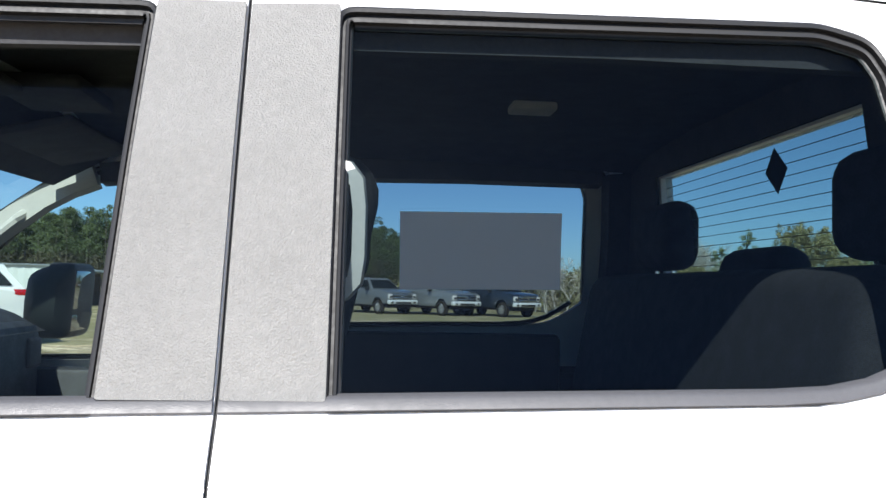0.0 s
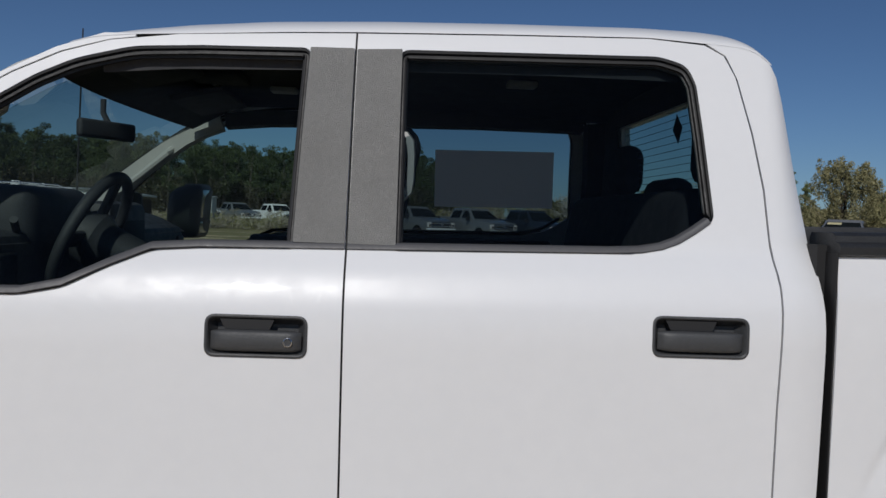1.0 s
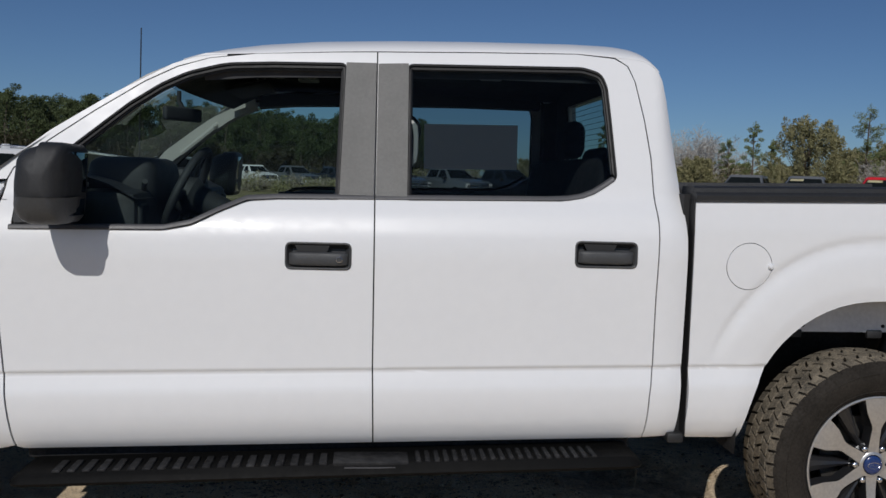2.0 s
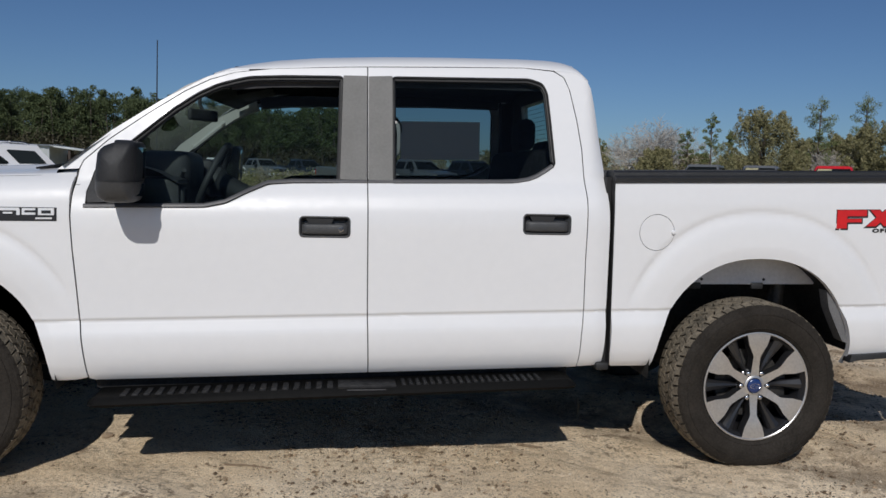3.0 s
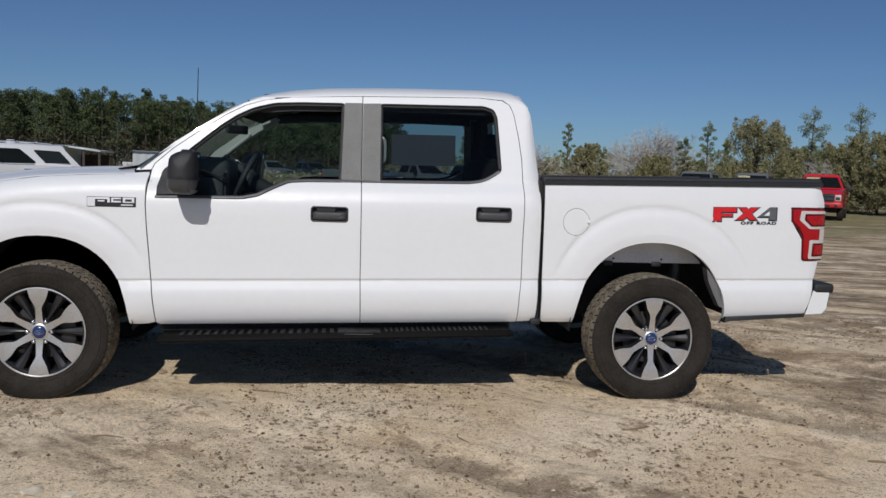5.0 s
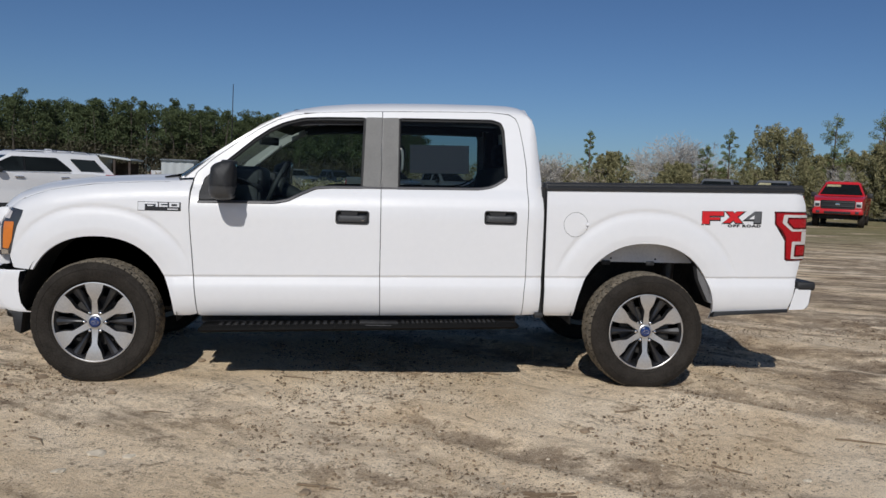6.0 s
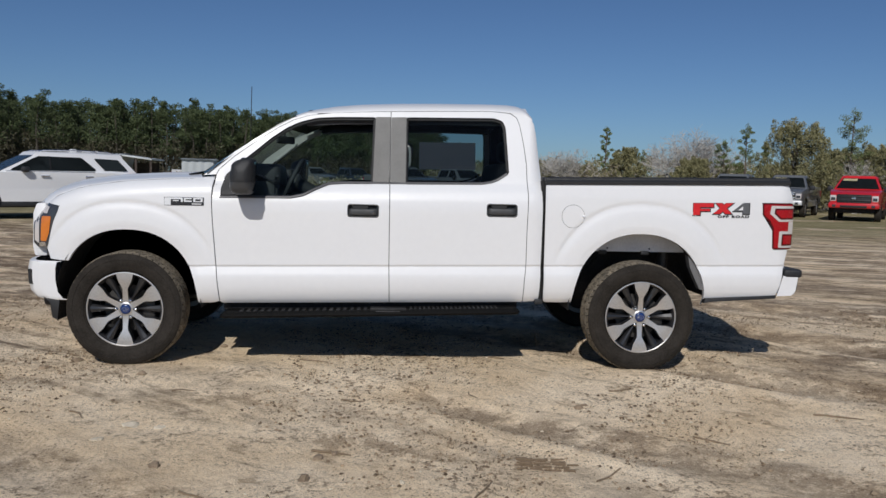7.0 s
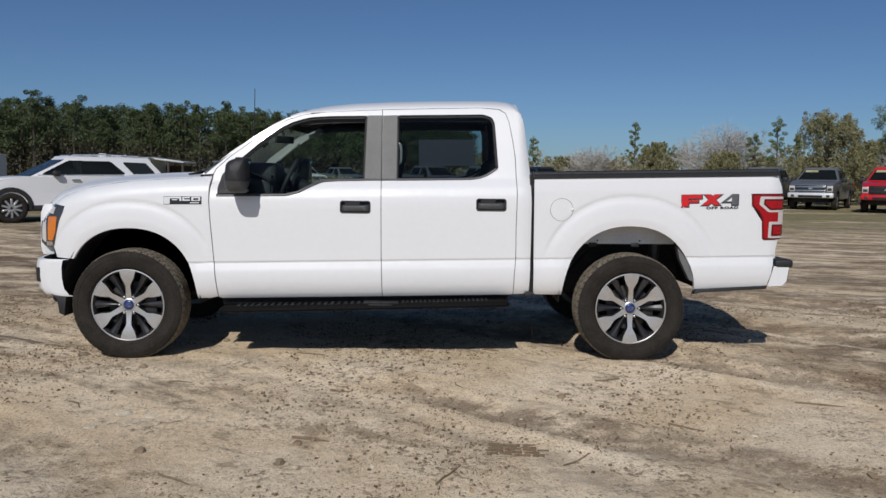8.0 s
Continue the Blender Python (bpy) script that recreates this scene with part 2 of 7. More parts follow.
# wheel ruts run across the lot at this angle; each has a distance from the origin, width, depth and bend
RUT_TURN = radians(-38)
RUTS = [(-2.5, 0.20, 0.022, 0.25), (-1.42, 0.17, 0.024, 0.16), (0.12, 0.14, 0.016, 0.2), (0.62, 0.15, 0.018, 0.06), (2.6, 0.20, 0.035, 0.12), (3.5, 0.24, 0.03, 0.2), (4.4, 0.3, 0.05, 0.2), (5.8, 0.3, 0.05, 0.3)]


def across(x, y):
    return -x * math.sin(RUT_TURN) + y * math.cos(RUT_TURN), x * math.cos(RUT_TURN) + y * math.sin(RUT_TURN)


def ground_height(x, y):
    r = math.hypot(x - 2, y)
    n = noise.noise((x * 0.5, y * 0.5, 0.3)) * 0.020 + noise.noise((x * 1.7, y * 1.7, 4.1)) * 0.010
    fine = 0.0
    if r < 14:
        fine = noise.noise((x * 6, y * 6, 1.7)) * 0.007 + max(0.0, noise.noise((x * 11, y * 11, 7.7))) * 0.012 * (0.5 + noise.noise((x * 0.9, y * 0.9, 5.5)))
        crumble = max(0.0, noise.noise((x * 1.3, y * 1.3, 8.2)) + 0.15)
        fine += crumble * (0.012 * noise.noise((x * 19, y * 19, 3.4)) + 0.008 * noise.noise((x * 37, y * 37, 6.1)))
        o, along = across(x, y)
        for c, width, depth, bend in RUTS:
            d = (o - c - bend * math.sin(along * 0.8 + c * 3)) / width
            if abs(d) < 3:
                n += depth * (-math.exp(-d * d) + 0.6 * math.exp(-(abs(d) - 1.5) ** 2 * 4)) * (0.6 + 0.8 * noise.noise((x * 0.8, c, 2.2)))
    # the wheels stand in shallow hollows
    for wx in (0.0, 3.683):
        for wy in (0.157, 1.873):
            d2 = ((x - wx) / 0.30) ** 2 + ((y - wy) / 0.22) ** 2
            if d2 < 9:
                k = math.exp(-d2)
                n = n * (1 - k) - 0.004 * k
    return n + fine


gx = spaced(-900, 900, -2.8, 7.6, 0.03)
gy = spaced(-400, 1500, -4.0, 2.6, 0.03)
gv = [(x, y, ground_height(x, y)) for x in gx for y in gy]
ny = len(gy)
gf = [(i * ny + j, (i + 1) * ny + j, (i + 1) * ny + j + 1, i * ny + j + 1) for i in range(len(gx) - 1) for j in range(ny - 1)]
gm = bpy.data.meshes.new("ground")
gm.from_pydata(gv, [], gf)
gm.polygons.foreach_set("use_smooth", [True] * len(gf))


def dirt_material():
    m = bpy.data.materials.new("sandy_dirt")
    m.use_nodes = True
    n, k = m.node_tree.nodes, m.node_tree.links
    p = n["Principled BSDF"]
    p.inputs["Roughness"].default_value = 0.95
    p.inputs["Specular IOR Level"].default_value = 0.15
    place = n.new("ShaderNodeTexCoord").outputs["Object"]

    def tex(scale, detail, rough=0.55, stretch=None, dist=0.0):
        t = n.new("ShaderNodeTexNoise")
        t.inputs["Scale"].default_value, t.inputs["Detail"].default_value, t.inputs["Roughness"].default_value = scale, detail, rough
        t.inputs["Distortion"].default_value = dist
        if stretch:
            mp = n.new("ShaderNodeMapping")
            mp.vector_type = "TEXTURE"
            mp.inputs["Scale"].default_value = [1 / q for q in stretch[:3]]
            mp.inputs["Rotation"].default_value = (0, 0, radians(stretch[3]))
            k.new(place, mp.inputs["Vector"]), k.new(mp.outputs[0], t.inputs["Vector"])
        else:
            k.new(place, t.inputs["Vector"])
        return t.outputs["Fac"]

    def ramp(v, lo, hi):
        r = n.new("ShaderNodeMapRange")
        r.interpolation_type = "SMOOTHSTEP"
        r.inputs["From Min"].default_value, r.inputs["From Max"].default_value = lo, hi
        k.new(v, r.inputs["Value"])
        return r.outputs["Result"]

    def mix(f, a, b):
        x = n.new("ShaderNodeMix")
        x.data_type = "RGBA"
        for s, v in ((0, f), (6, a), (7, b)):
            if isinstance(v, tuple):
                x.inputs[s].default_value = (*v, 1)
            elif isinstance(v, float):
                x.inputs[s].default_value = v
            else:
                k.new(v, x.inputs[s])
        return x.outputs[2]

    def scaled(v, f):
        a = n.new("ShaderNodeMath")
        a.operation = "MULTIPLY"
        k.new(v, a.inputs[0])
        if isinstance(f, float):
            a.inputs[1].default_value = f
        else:
            k.new(f, a.inputs[1])
        return a.outputs[0]

    geo = n.new("ShaderNodeSeparateXYZ")
    k.new(place, geo.inputs[0])
    # dry pale sand, mottled
    sand = mix(ramp(tex(0.9, 6, 0.6), 0.34, 0.66), (0.82, 0.635, 0.415), (0.98, 0.815, 0.595))
    sand = mix(scaled(ramp(tex(7, 8, 0.72), 0.48, 0.66), 0.30), sand, (0.45, 0.33, 0.205))
    # ragged patches of turned brown dirt
    patch = ramp(tex(1.5, 12, 0.74, (0.8, 1.25, 1, -38), 0.3), 0.555, 0.625)
    sand = mix(scaled(patch, 0.60), sand, (0.24, 0.160, 0.092))
    grain = ramp(tex(19, 8, 0.78), 0.51, 0.575)
    col = mix(scaled(scaled(grain, ramp(tex(1.7, 6, 0.65), 0.47, 0.64)), 0.80), sand, (0.14, 0.090, 0.052))
    # dark drag marks along the wheel ruts
    streak = ramp(tex(1.0, 10, 0.68, (0.22, 1.5, 1, -38), 0.5), 0.55, 0.66)
    broken = ramp(tex(4, 8, 0.75), 0.34, 0.56)
    col = mix(scaled(scaled(streak, broken), 0.80), col, (0.125, 0.083, 0.049))
    cross = n.new("ShaderNodeVectorMath")
    cross.operation = "DOT_PRODUCT"
    cross.inputs[1].default_value = (-math.sin(RUT_TURN), math.cos(RUT_TURN), 0)
    k.new(place, cross.inputs[0])
    wander = n.new("ShaderNodeMath")
    wander.operation, wander.inputs[1].default_value = "MULTIPLY_ADD", 1.1
    k.new(tex(0.9, 7, 0.62, (0.5, 1.0, 1, -38)), wander.inputs[0]), k.new(cross.outputs["Value"], wander.inputs[2])
    for c, width, strength in ((-1.42, 0.34, 0.36), (0.10, 0.24, 0.28), (0.62, 0.26, 0.72), (2.6, 0.42, 0.62), (3.5, 0.35, 0.6), (4.5, 0.5, 0.65), (6.2, 0.6, 0.7), (8.5, 0.9, 0.7)):
        off = n.new("ShaderNodeMath")
        off.operation, off.inputs[1].default_value = "SUBTRACT", c + 0.55
        far = n.new("ShaderNodeMath")
        far.operation = "ABSOLUTE"
        k.new(wander.outputs[0], off.inputs[0]), k.new(off.outputs[0], far.inputs[0])
        track = ramp(far.outputs[0], width, width * 0.25)
        if c == 0.62:  # this one begins in front of the doors
            track = scaled(track, ramp(geo.outputs["X"], 1.6, 2.5))
        col = mix(scaled(scaled(track, ramp(tex(3.5 + c * 0.1, 9, 0.74), 0.36, 0.56)), strength), col, (0.17, 0.115, 0.070))
    # churned brown strips beyond the parked truck
    behind = ramp(geo.outputs["Y"], 0.6, 4.0)
    drag = ramp(tex(0.9, 10, 0.70, (0.25, 1.2, 1, -14), 1.0), 0.45, 0.57)
    col = mix(scaled(scaled(scaled(drag, ramp(tex(1.6, 9, 0.76), 0.36, 0.54)), behind), 0.85), col, (0.16, 0.110, 0.070))
    # more churned ground off the tail and round the front wheel
    for lo, hi, amount in ((4.3, 5.6, 0.75), (0.1, -0.9, 0.85)):
        side = ramp(geo.outputs["X"], lo, hi)
        churn = ramp(tex(1.1, 11, 0.74, (0.30, 1.4, 1, -24), 0.8), 0.47, 0.56)
        col = mix(scaled(scaled(scaled(churn, ramp(tex(2.3, 9, 0.76), 0.38, 0.54)), side), amount), col, (0.135, 0.088, 0.054))
    # dark crumbs and pale grit
    speck = ramp(tex(55, 5, 0.75), 0.56, 0.605)
    col = mix(scaled(scaled(speck, ramp(tex(2.2, 6, 0.7), 0.34, 0.60)), 0.9), col, (0.085, 0.060, 0.040))
    micro = ramp(tex(130, 4, 0.75), 0.53, 0.60)
    col = mix(scaled(micro, 0.42), col, (0.20, 0.135, 0.082))
    grit = ramp(tex(95, 4, 0.75), 0.57, 0.63)
    col = mix(scaled(grit, 0.45), col, (0.95, 0.83, 0.66))
    pale = ramp(tex(32, 5, 0.65), 0.63, 0.72)
    col = mix(scaled(pale, 0.55), col, (0.86, 0.74, 0.57))
    away = ramp(geo.outputs["Y"], 10.0, 22.0)
    grassy = scaled(ramp(tex(0.22, 6, 0.6, (1, 2.2, 1, 8)), 0.34, 0.50), away)
    grass_col = mix(ramp(tex(3, 5), 0.3, 0.7), (0.165, 0.155, 0.070), (0.27, 0.235, 0.12))
    col = mix(scaled(grassy, 0.9), col, grass_col)
    k.new(col, p.inputs["Base Color"])
    b0, b1, b2 = n.new("ShaderNodeBump"), n.new("ShaderNodeBump"), n.new("ShaderNodeBump")
    b0.inputs["Strength"].default_value, b0.inputs["Distance"].default_value = 0.8, 0.012
    k.new(tex(38, 6, 0.72), b0.inputs["Height"]), k.new(b0.outputs["Normal"], b1.inputs["Normal"])
    b1.inputs["Strength"].default_value, b1.inputs["Distance"].default_value = 0.8, 0.026
    b2.inputs["Strength"].default_value, b2.inputs["Distance"].default_value = 0.7, 0.006
    k.new(tex(14, 7, 0.7), b1.inputs["Height"]), k.new(tex(90, 4, 0.7), b2.inputs["Height"])
    k.new(b1.outputs["Normal"], b2.inputs["Normal"]), k.new(b2.outputs["Normal"], p.inputs["Normal"])
    return m


gm.materials.append(dirt_material())
ground = tagged(new("ground", gm), "pale sandy dirt lot with dark damp tyre tracks", "ground", "", "structure")

# ---- the white pickup ----
WIDE = 2.03
MID = WIDE / 2
FRONT_HUB, REAR_HUB, HUB_Z, TYRE_R = 0.0, 3.683, 0.385, 0.405
RAKE = 0.02


def table(zs, ys, blur=0.012, crisp=None):
    """A smoothed curve through a few points, as a function."""
    g = np.arange(zs[0] - 0.1, zs[-1] + 0.1, 0.002)
    v = np.interp(g, zs, ys)
    k = np.exp(-0.5 * (np.arange(-30, 31) * 0.002 / blur) ** 2)
    w = np.convolve(np.pad(v, 30, mode="edge"), k / k.sum(), mode="valid")
    if crisp:  # keep a sharp crease near this height
        f = np.exp(-(((g - crisp) / 0.018) ** 4))
        w = v * f + w * (1 - f)
    v = w
    return lambda z: float(np.interp(z, g, v))


side_low = ([0.38, 0.44, 0.48, 0.53, 0.58, 0.625, 0.662, 0.7275, 0.7335, 0.80, 1.0, 1.12], [0.15, 0.105, 0.066, 0.043, 0.0315, 0.0280, 0.0285, 0.0480, 0.0425, 0.0420, 0.038, 0.037])
CAB = table(side_low[0] + [1.19, 1.25, 1.29, 1.318, 1.40, 1.60, 1.78, 1.83, 1.87, 1.91], side_low[1] + [0.043, 0.066, 0.095, 0.118, 0.142, 0.200, 0.262, 0.283, 0.306, 0.335], crisp=0.7305)
BED = table(side_low[0] + [1.22, 1.30, 1.36, 1.40], side_low[1] + [0.040, 0.050, 0.066, 0.10], crisp=0.7305)
HOODLINE = table([-0.66, -0.62, -0.58, -0.50, -0.30, -0.04, 0.24, 0.52, 0.70], [1.06, 1.10, 1.145, 1.20, 1.268, 1.312, 1.335, 1.348, 1.355], 0.02)
SHOULDER = table([-0.34, -0.20, -0.13, -0.09, -0.06, -0.035, -0.01], [0.038, 0.0385, 0.045, 0.060, 0.085, 0.125, 0.19], 0.012)


def arch_radius(x, z, cx, cz, rx, rz):
    dx, dz = abs(x - cx) / rx, max(0.0, z - cz) / rz
    return (dx ** 2.25 + dz ** 2.25) ** (1 / 2.25)


REAR_ARCH = (3.664, 0.425, 0.497, 0.573, 1.375)
FRONT_ARCH = (0.020, 0.40, 0.478, 0.548, 1.345)


def flare(x, z):
    f = 0.0
    for a in (REAR_ARCH, FRONT_ARCH):
        q = arch_radius(x, z, *a[:4])
        # a fine groove runs round the flare, a rolled lip ends it at the opening
        fade = ease((z - 0.72) / 0.22)
        t = max(0.0, min(1.0, (a[4] - q) / 0.34))
        f += (0.003 + 0.009 * fade) * (1 - (1 - t) ** 2.0) * (0.45 + 0.55 * ease(t / 0.25))
        d = q - a[4] + 0.006
        f -= 0.0058 * fade * math.exp(-(d / (0.030 if d > 0 else 0.075)) ** 2)
        f -= 0.007 * max(0.0, min(1.0, (1.10 - q) / 0.10)) ** 1.4
    return f


CREASE = (0.660, 0.700, 0.716, 0.7275, 0.7305, 0.7335, 0.742)


def cab_side(x, z):
    return CAB(z - RAKE * (x - 1.85))


def corner_side(x, z):
    return cab_side(x, z) + (0.010 + 0.060 * ease((z - 1.15) / 0.6)) * max(0.0, (x - 2.85) / 0.075) ** 2


def bed_side(x, z):
    return BED(z - RAKE * (x - 1.85)) - flare(x, z) + 0.04 * max(0.0, (x - 4.68) / 0.12) ** 2


def nose(x):
    return 0.115 * max(0.0, (-0.22 - x) / 0.40) ** 2


def fender_side(x, z):
    h = z - HOODLINE(x)
    low = CAB(min(z, 1.0) - RAKE * (x - 1.85))
    w = ease((z - 0.85) / 0.2)
    return low * (1 - w) + SHOULDER(max(-0.33, h)) * w - flare(x, z) + nose(x)


def panel(name, outline, surf, mat, parent, holes=(), far=False, lip=0.025, proud=0.0, step=(0.06, 0.03), label="", rows=()):
    """A pressed panel: an (x, z) outline with holes laid on the side's surface, its edges turned in. far: the other side's."""
    bm = bmesh.new()
    edges = []
    for loop in (outline, *holes):
        vs = [bm.verts.new((x, 0, z)) for x, z in loop]
        edges += [bm.edges.new((vs[i], vs[(i + 1) % len(vs)])) for i in range(len(vs))]
    bmesh.ops.triangle_fill(bm, use_beauty=True, use_dissolve=False, edges=edges, normal=(0, -1, 0))
    xs, zs = [v.co.x for v in bm.verts], [v.co.z for v in bm.verts]
    for x in np.arange(min(xs) + step[0] * 0.7, max(xs), step[0]):
        bmesh.ops.bisect_plane(bm, geom=bm.verts[:] + bm.edges[:] + bm.faces[:], plane_co=(x, 0, 0), plane_no=(1, 0, 0), dist=1e-5)
    rows = [z for z in np.arange(min(zs) - 0.06, max(zs) + 0.06, step[1]) if not rows or min(abs(z - r) for r in rows) > 0.006] + list(rows)
    for z in rows:
        bmesh.ops.bisect_plane(bm, geom=bm.verts[:] + bm.edges[:] + bm.faces[:], plane_co=(1.85, 0, z), plane_no=(-RAKE, 0, 1), dist=1e-5)
    for v in bm.verts:
        v.co.y = surf(v.co.x, v.co.z) - proud
    for f in bm.faces:
        f.normal_update()
        if f.normal.y > 0:
            f.normal_flip()
    tag = bm.faces.layers.int.new("front")
    for f in bm.faces:
        f[tag] = 1
    rim = [e for e in bm.edges if e.is_boundary]
    if lip:
        r = bmesh.ops.extrude_edge_only(bm, edges=rim)
        for v in (g for g in r["geom"] if isinstance(g, bmesh.types.BMVert)):
            v.co.y += lip
        for g in r["geom"]:
            if isinstance(g, bmesh.types.BMFace):
                g[tag] = 0
    front = []
    normals = []
    h = 0.003
    for f in bm.faces:
        f.smooth = True
        front.append(f[tag])
    if far:
        for v in bm.verts:
            v.co.y = WIDE - v.co.y
        bmesh.ops.reverse_faces(bm, faces=bm.faces[:])
    me = bpy.data.meshes.new(name)
    bm.to_mesh(me)
    bm.free()
    cache = {}
    for p in me.polygons:
        for li in p.loop_indices:
            if not front[p.index]:
                normals.append(p.normal.copy())
                continue
            vi = me.loops[li].vertex_index
            if vi not in cache:
                x, _, z = me.vertices[vi].co
                gx, gz = (surf(x + h, z) - surf(x - h, z)) / (2 * h), (surf(x, z + h) - surf(x, z - h)) / (2 * h)
                n = Vector((gx, -1, gz)).normalized()
                if far:
                    n.y = -n.y
                cache[vi] = n
            normals.append(cache[vi])
    me.normals_split_custom_set(normals)
    me.materials.append(mat)
    ob = new(name, me)
    ob.parent = parent
    if label:
        ob["label"] = label
    return ob


def seal(name, outline, surf, rings, mat, parent, far=False, label=""):
    """A moulding round a closed outline: rings of (inset, depth) lofted one to the next."""
    bm = bmesh.new()
    loops = []
    for d, y in rings:
        o = inset(outline, d) if d else outline
        loops.append([bm.verts.new((x, (WIDE - surf(x, z) - y) if far else (surf(x, z) + y), z)) for x, z in o])
    n = len(outline)
    for a, b in zip(loops, loops[1:]):
        for i in range(n):
            bm.faces.new((a[i], a[(i + 1) % n], b[(i + 1) % n], b[i]))
    return part(name, bm, mat, parent, label)


def thin(points, every=0.05):
    """Adds points along the sides so that an outline can follow a curved surface."""
    out = []
    for i, p in enumerate(points):
        q = points[(i + 1) % len(points)]
        k = max(1, int(math.hypot(q[0] - p[0], q[1] - p[1]) / every))
        out += [(p[0] + (q[0] - p[0]) * j / k, p[1] + (q[1] - p[1]) * j / k) for j in range(k)]
    return out


def arch(a, t0, t1, n=28, grow=0.0):
    """Points of a wheel arch from angle t0 to t1, in degrees from the rear."""
    cx, cz, rx, rz = a[:4]
    out = []
    for i in range(n + 1):
        t = radians(t0 + (t1 - t0) * i / n)
        c, s = math.cos(t), math.sin(t)
        e = 2 / 2.25
        out.append((cx + (rx + grow) * math.copysign(abs(c) ** e, c), cz + (rz + grow) * abs(s) ** e * (1 if s >= 0 else -1)))
    return out


truck = empty("pickup_truck", None, "white crew-cab pickup truck parked on dirt", "pickup truck")



def settle(points):
    """Lowers the topmost points of an outline a little."""
    return [(x, z - 0.005 * max(0.0, min(1.0, (z - 1.79) / 0.04))) for x, z in points]


# outlines in the side view
A_SEAM = [(0.611, 1.340), (0.627, 1.378), (0.725, 1.471), (0.875, 1.584), (1.030, 1.692), (1.134, 1.748), (1.242, 1.785), (1.403, 1.811), (1.680, 1.831)]
A_SEAM = settle(A_SEAM)
F_SEAM = [(0.598, 1.247), (0.597, 1.145), (0.604, 1.015), (0.617, 0.857), (0.629, 0.699), (0.645, 0.540), (0.652, 0.446)]
FRONT_DOOR = A_SEAM + [(1.827, 1.833), (1.828, 1.317), (1.833, 0.740), (1.841, 0.460), (0.675, 0.438)] + F_SEAM[::-1]
FRONT_WINDOW = thin(fillet([(0.652, 1.182), (0.650, 1.250), (0.672, 1.342), (0.828, 1.482), (0.981, 1.617), (1.083, 1.690), (1.170, 1.735), (1.300, 1.772), (1.460, 1.782), (1.723, 1.789),
                       (1.713, 1.306), (1.506, 1.301), (1.402, 1.293), (1.319, 1.256), (1.226, 1.208), (1.138, 1.190)], [0.02, 0.02, 0.06, 0.3, 0.4, 0.3, 0.3, 0.3, 0.3, 0.024, 0.01, 0.2, 0.12, 0.1, 0.12, 0.2]), 0.03)
R_SEAM = [(2.700, 1.852), (2.746, 1.824), (2.770, 1.764), (2.796, 1.622), (2.814, 1.484), (2.821, 1.256), (2.816, 0.986), (2.818, 0.742), (2.808, 0.646), (2.806, 0.480)]
R_SEAM = settle(R_SEAM)
REAR_DOOR = [(1.832, 1.833), (2.200, 1.847), (2.560, 1.858)] + R_SEAM + [(1.846, 0.460), (1.838, 0.740), (1.833, 1.317)]
REAR_WINDOW = thin(fillet([(1.938, 1.795), (2.580, 1.810), (2.648, 1.790), (2.668, 1.740), (2.690, 1.408), (2.590, 1.339), (2.484, 1.322), (1.938, 1.310)], [0.024, 0.12, 0.06, 0.08, 0.03, 0.40, 0.40, 0.01]), 0.03)
A_PILLAR = [(0.606, 1.343), (0.623, 1.381), (0.722, 1.4745), (0.872, 1.5875), (1.027, 1.6955), (1.131, 1.7515), (1.240, 1.7870), (1.300, 1.7965), (1.300, 1.806), (1.225, 1.803), (1.118, 1.760), (0.932, 1.650), (0.729, 1.510), (0.605, 1.404), (0.520, 1.338)]
CORNER = [(2.706, 1.851), (2.751, 1.821), (2.775, 1.760), (2.801, 1.620), (2.819, 1.485), (2.826, 1.256), (2.821, 0.986), (2.823, 0.742), (2.813, 0.646), (2.811, 0.482),
          (2.924, 0.490), (2.930, 0.815), (2.930, 1.100), (2.926, 1.394), (2.911, 1.544), (2.894, 1.700), (2.880, 1.772), (2.858, 1.815), (2.832, 1.838), (2.79, 1.849), (2.730, 1.854)]
FENDER = ([(0.592, 1.247), (0.591, 1.145), (0.598, 1.015), (0.611, 0.857), (0.623, 0.699), (0.639, 0.540), (0.646, 0.452), (0.600, 0.440), (0.506, 0.436)]
          + arch(FRONT_ARCH, 3, 147, 26) + [(-0.455, 0.722), (-0.520, 0.726), (-0.548, 0.800), (-0.520, 0.905), (-0.495, 0.990), (-0.462, 1.060), (-0.450, 1.098), (-0.520, 1.108), (-0.590, 1.116)]
          + [(x, HOODLINE(x) - 0.034) for x in (-0.54, -0.45, -0.30, -0.15, 0.0, 0.15, 0.30, 0.45)] + [(0.52, 1.322), (0.600, 1.335)])
BEDSIDE = ([(2.946, 1.345), (2.954, 0.500), (2.975, 0.482), (3.167, 0.482)] + arch(REAR_ARCH, 176, 4, 30) + [(4.166, 0.528), (4.690, 0.560), (4.714, 0.640), (4.740, 0.790), (4.768, 0.905), (4.652, 0.903), (4.636, 1.038), (4.560, 1.150), (4.545, 1.246), (4.795, 1.250), (4.785, 1.300), (4.745, 1.388)]
           + [(4.0, 1.374), (3.3, 1.356)])
FUEL = [(3.150 + 0.084 * math.cos(a), 1.113 + 0.084 * math.sin(a)) for a in np.linspace(0, 2 * math.pi, 40, endpoint=False)]

SEAL_RINGS = [(0.0, 0.010), (0.0, -0.003), (0.003, -0.005), (0.008, -0.003), (0.0095, 0.005), (0.015, 0.005), (0.0165, 0.001), (0.021, 0.002), (0.0225, 0.012), (0.029, 0.014), (0.029, 0.022)]

FAR_RINGS = [(0.0, 0.010), (0.0, -0.003), (0.004, -0.005), (0.008, -0.003), (0.008, 0.020)]


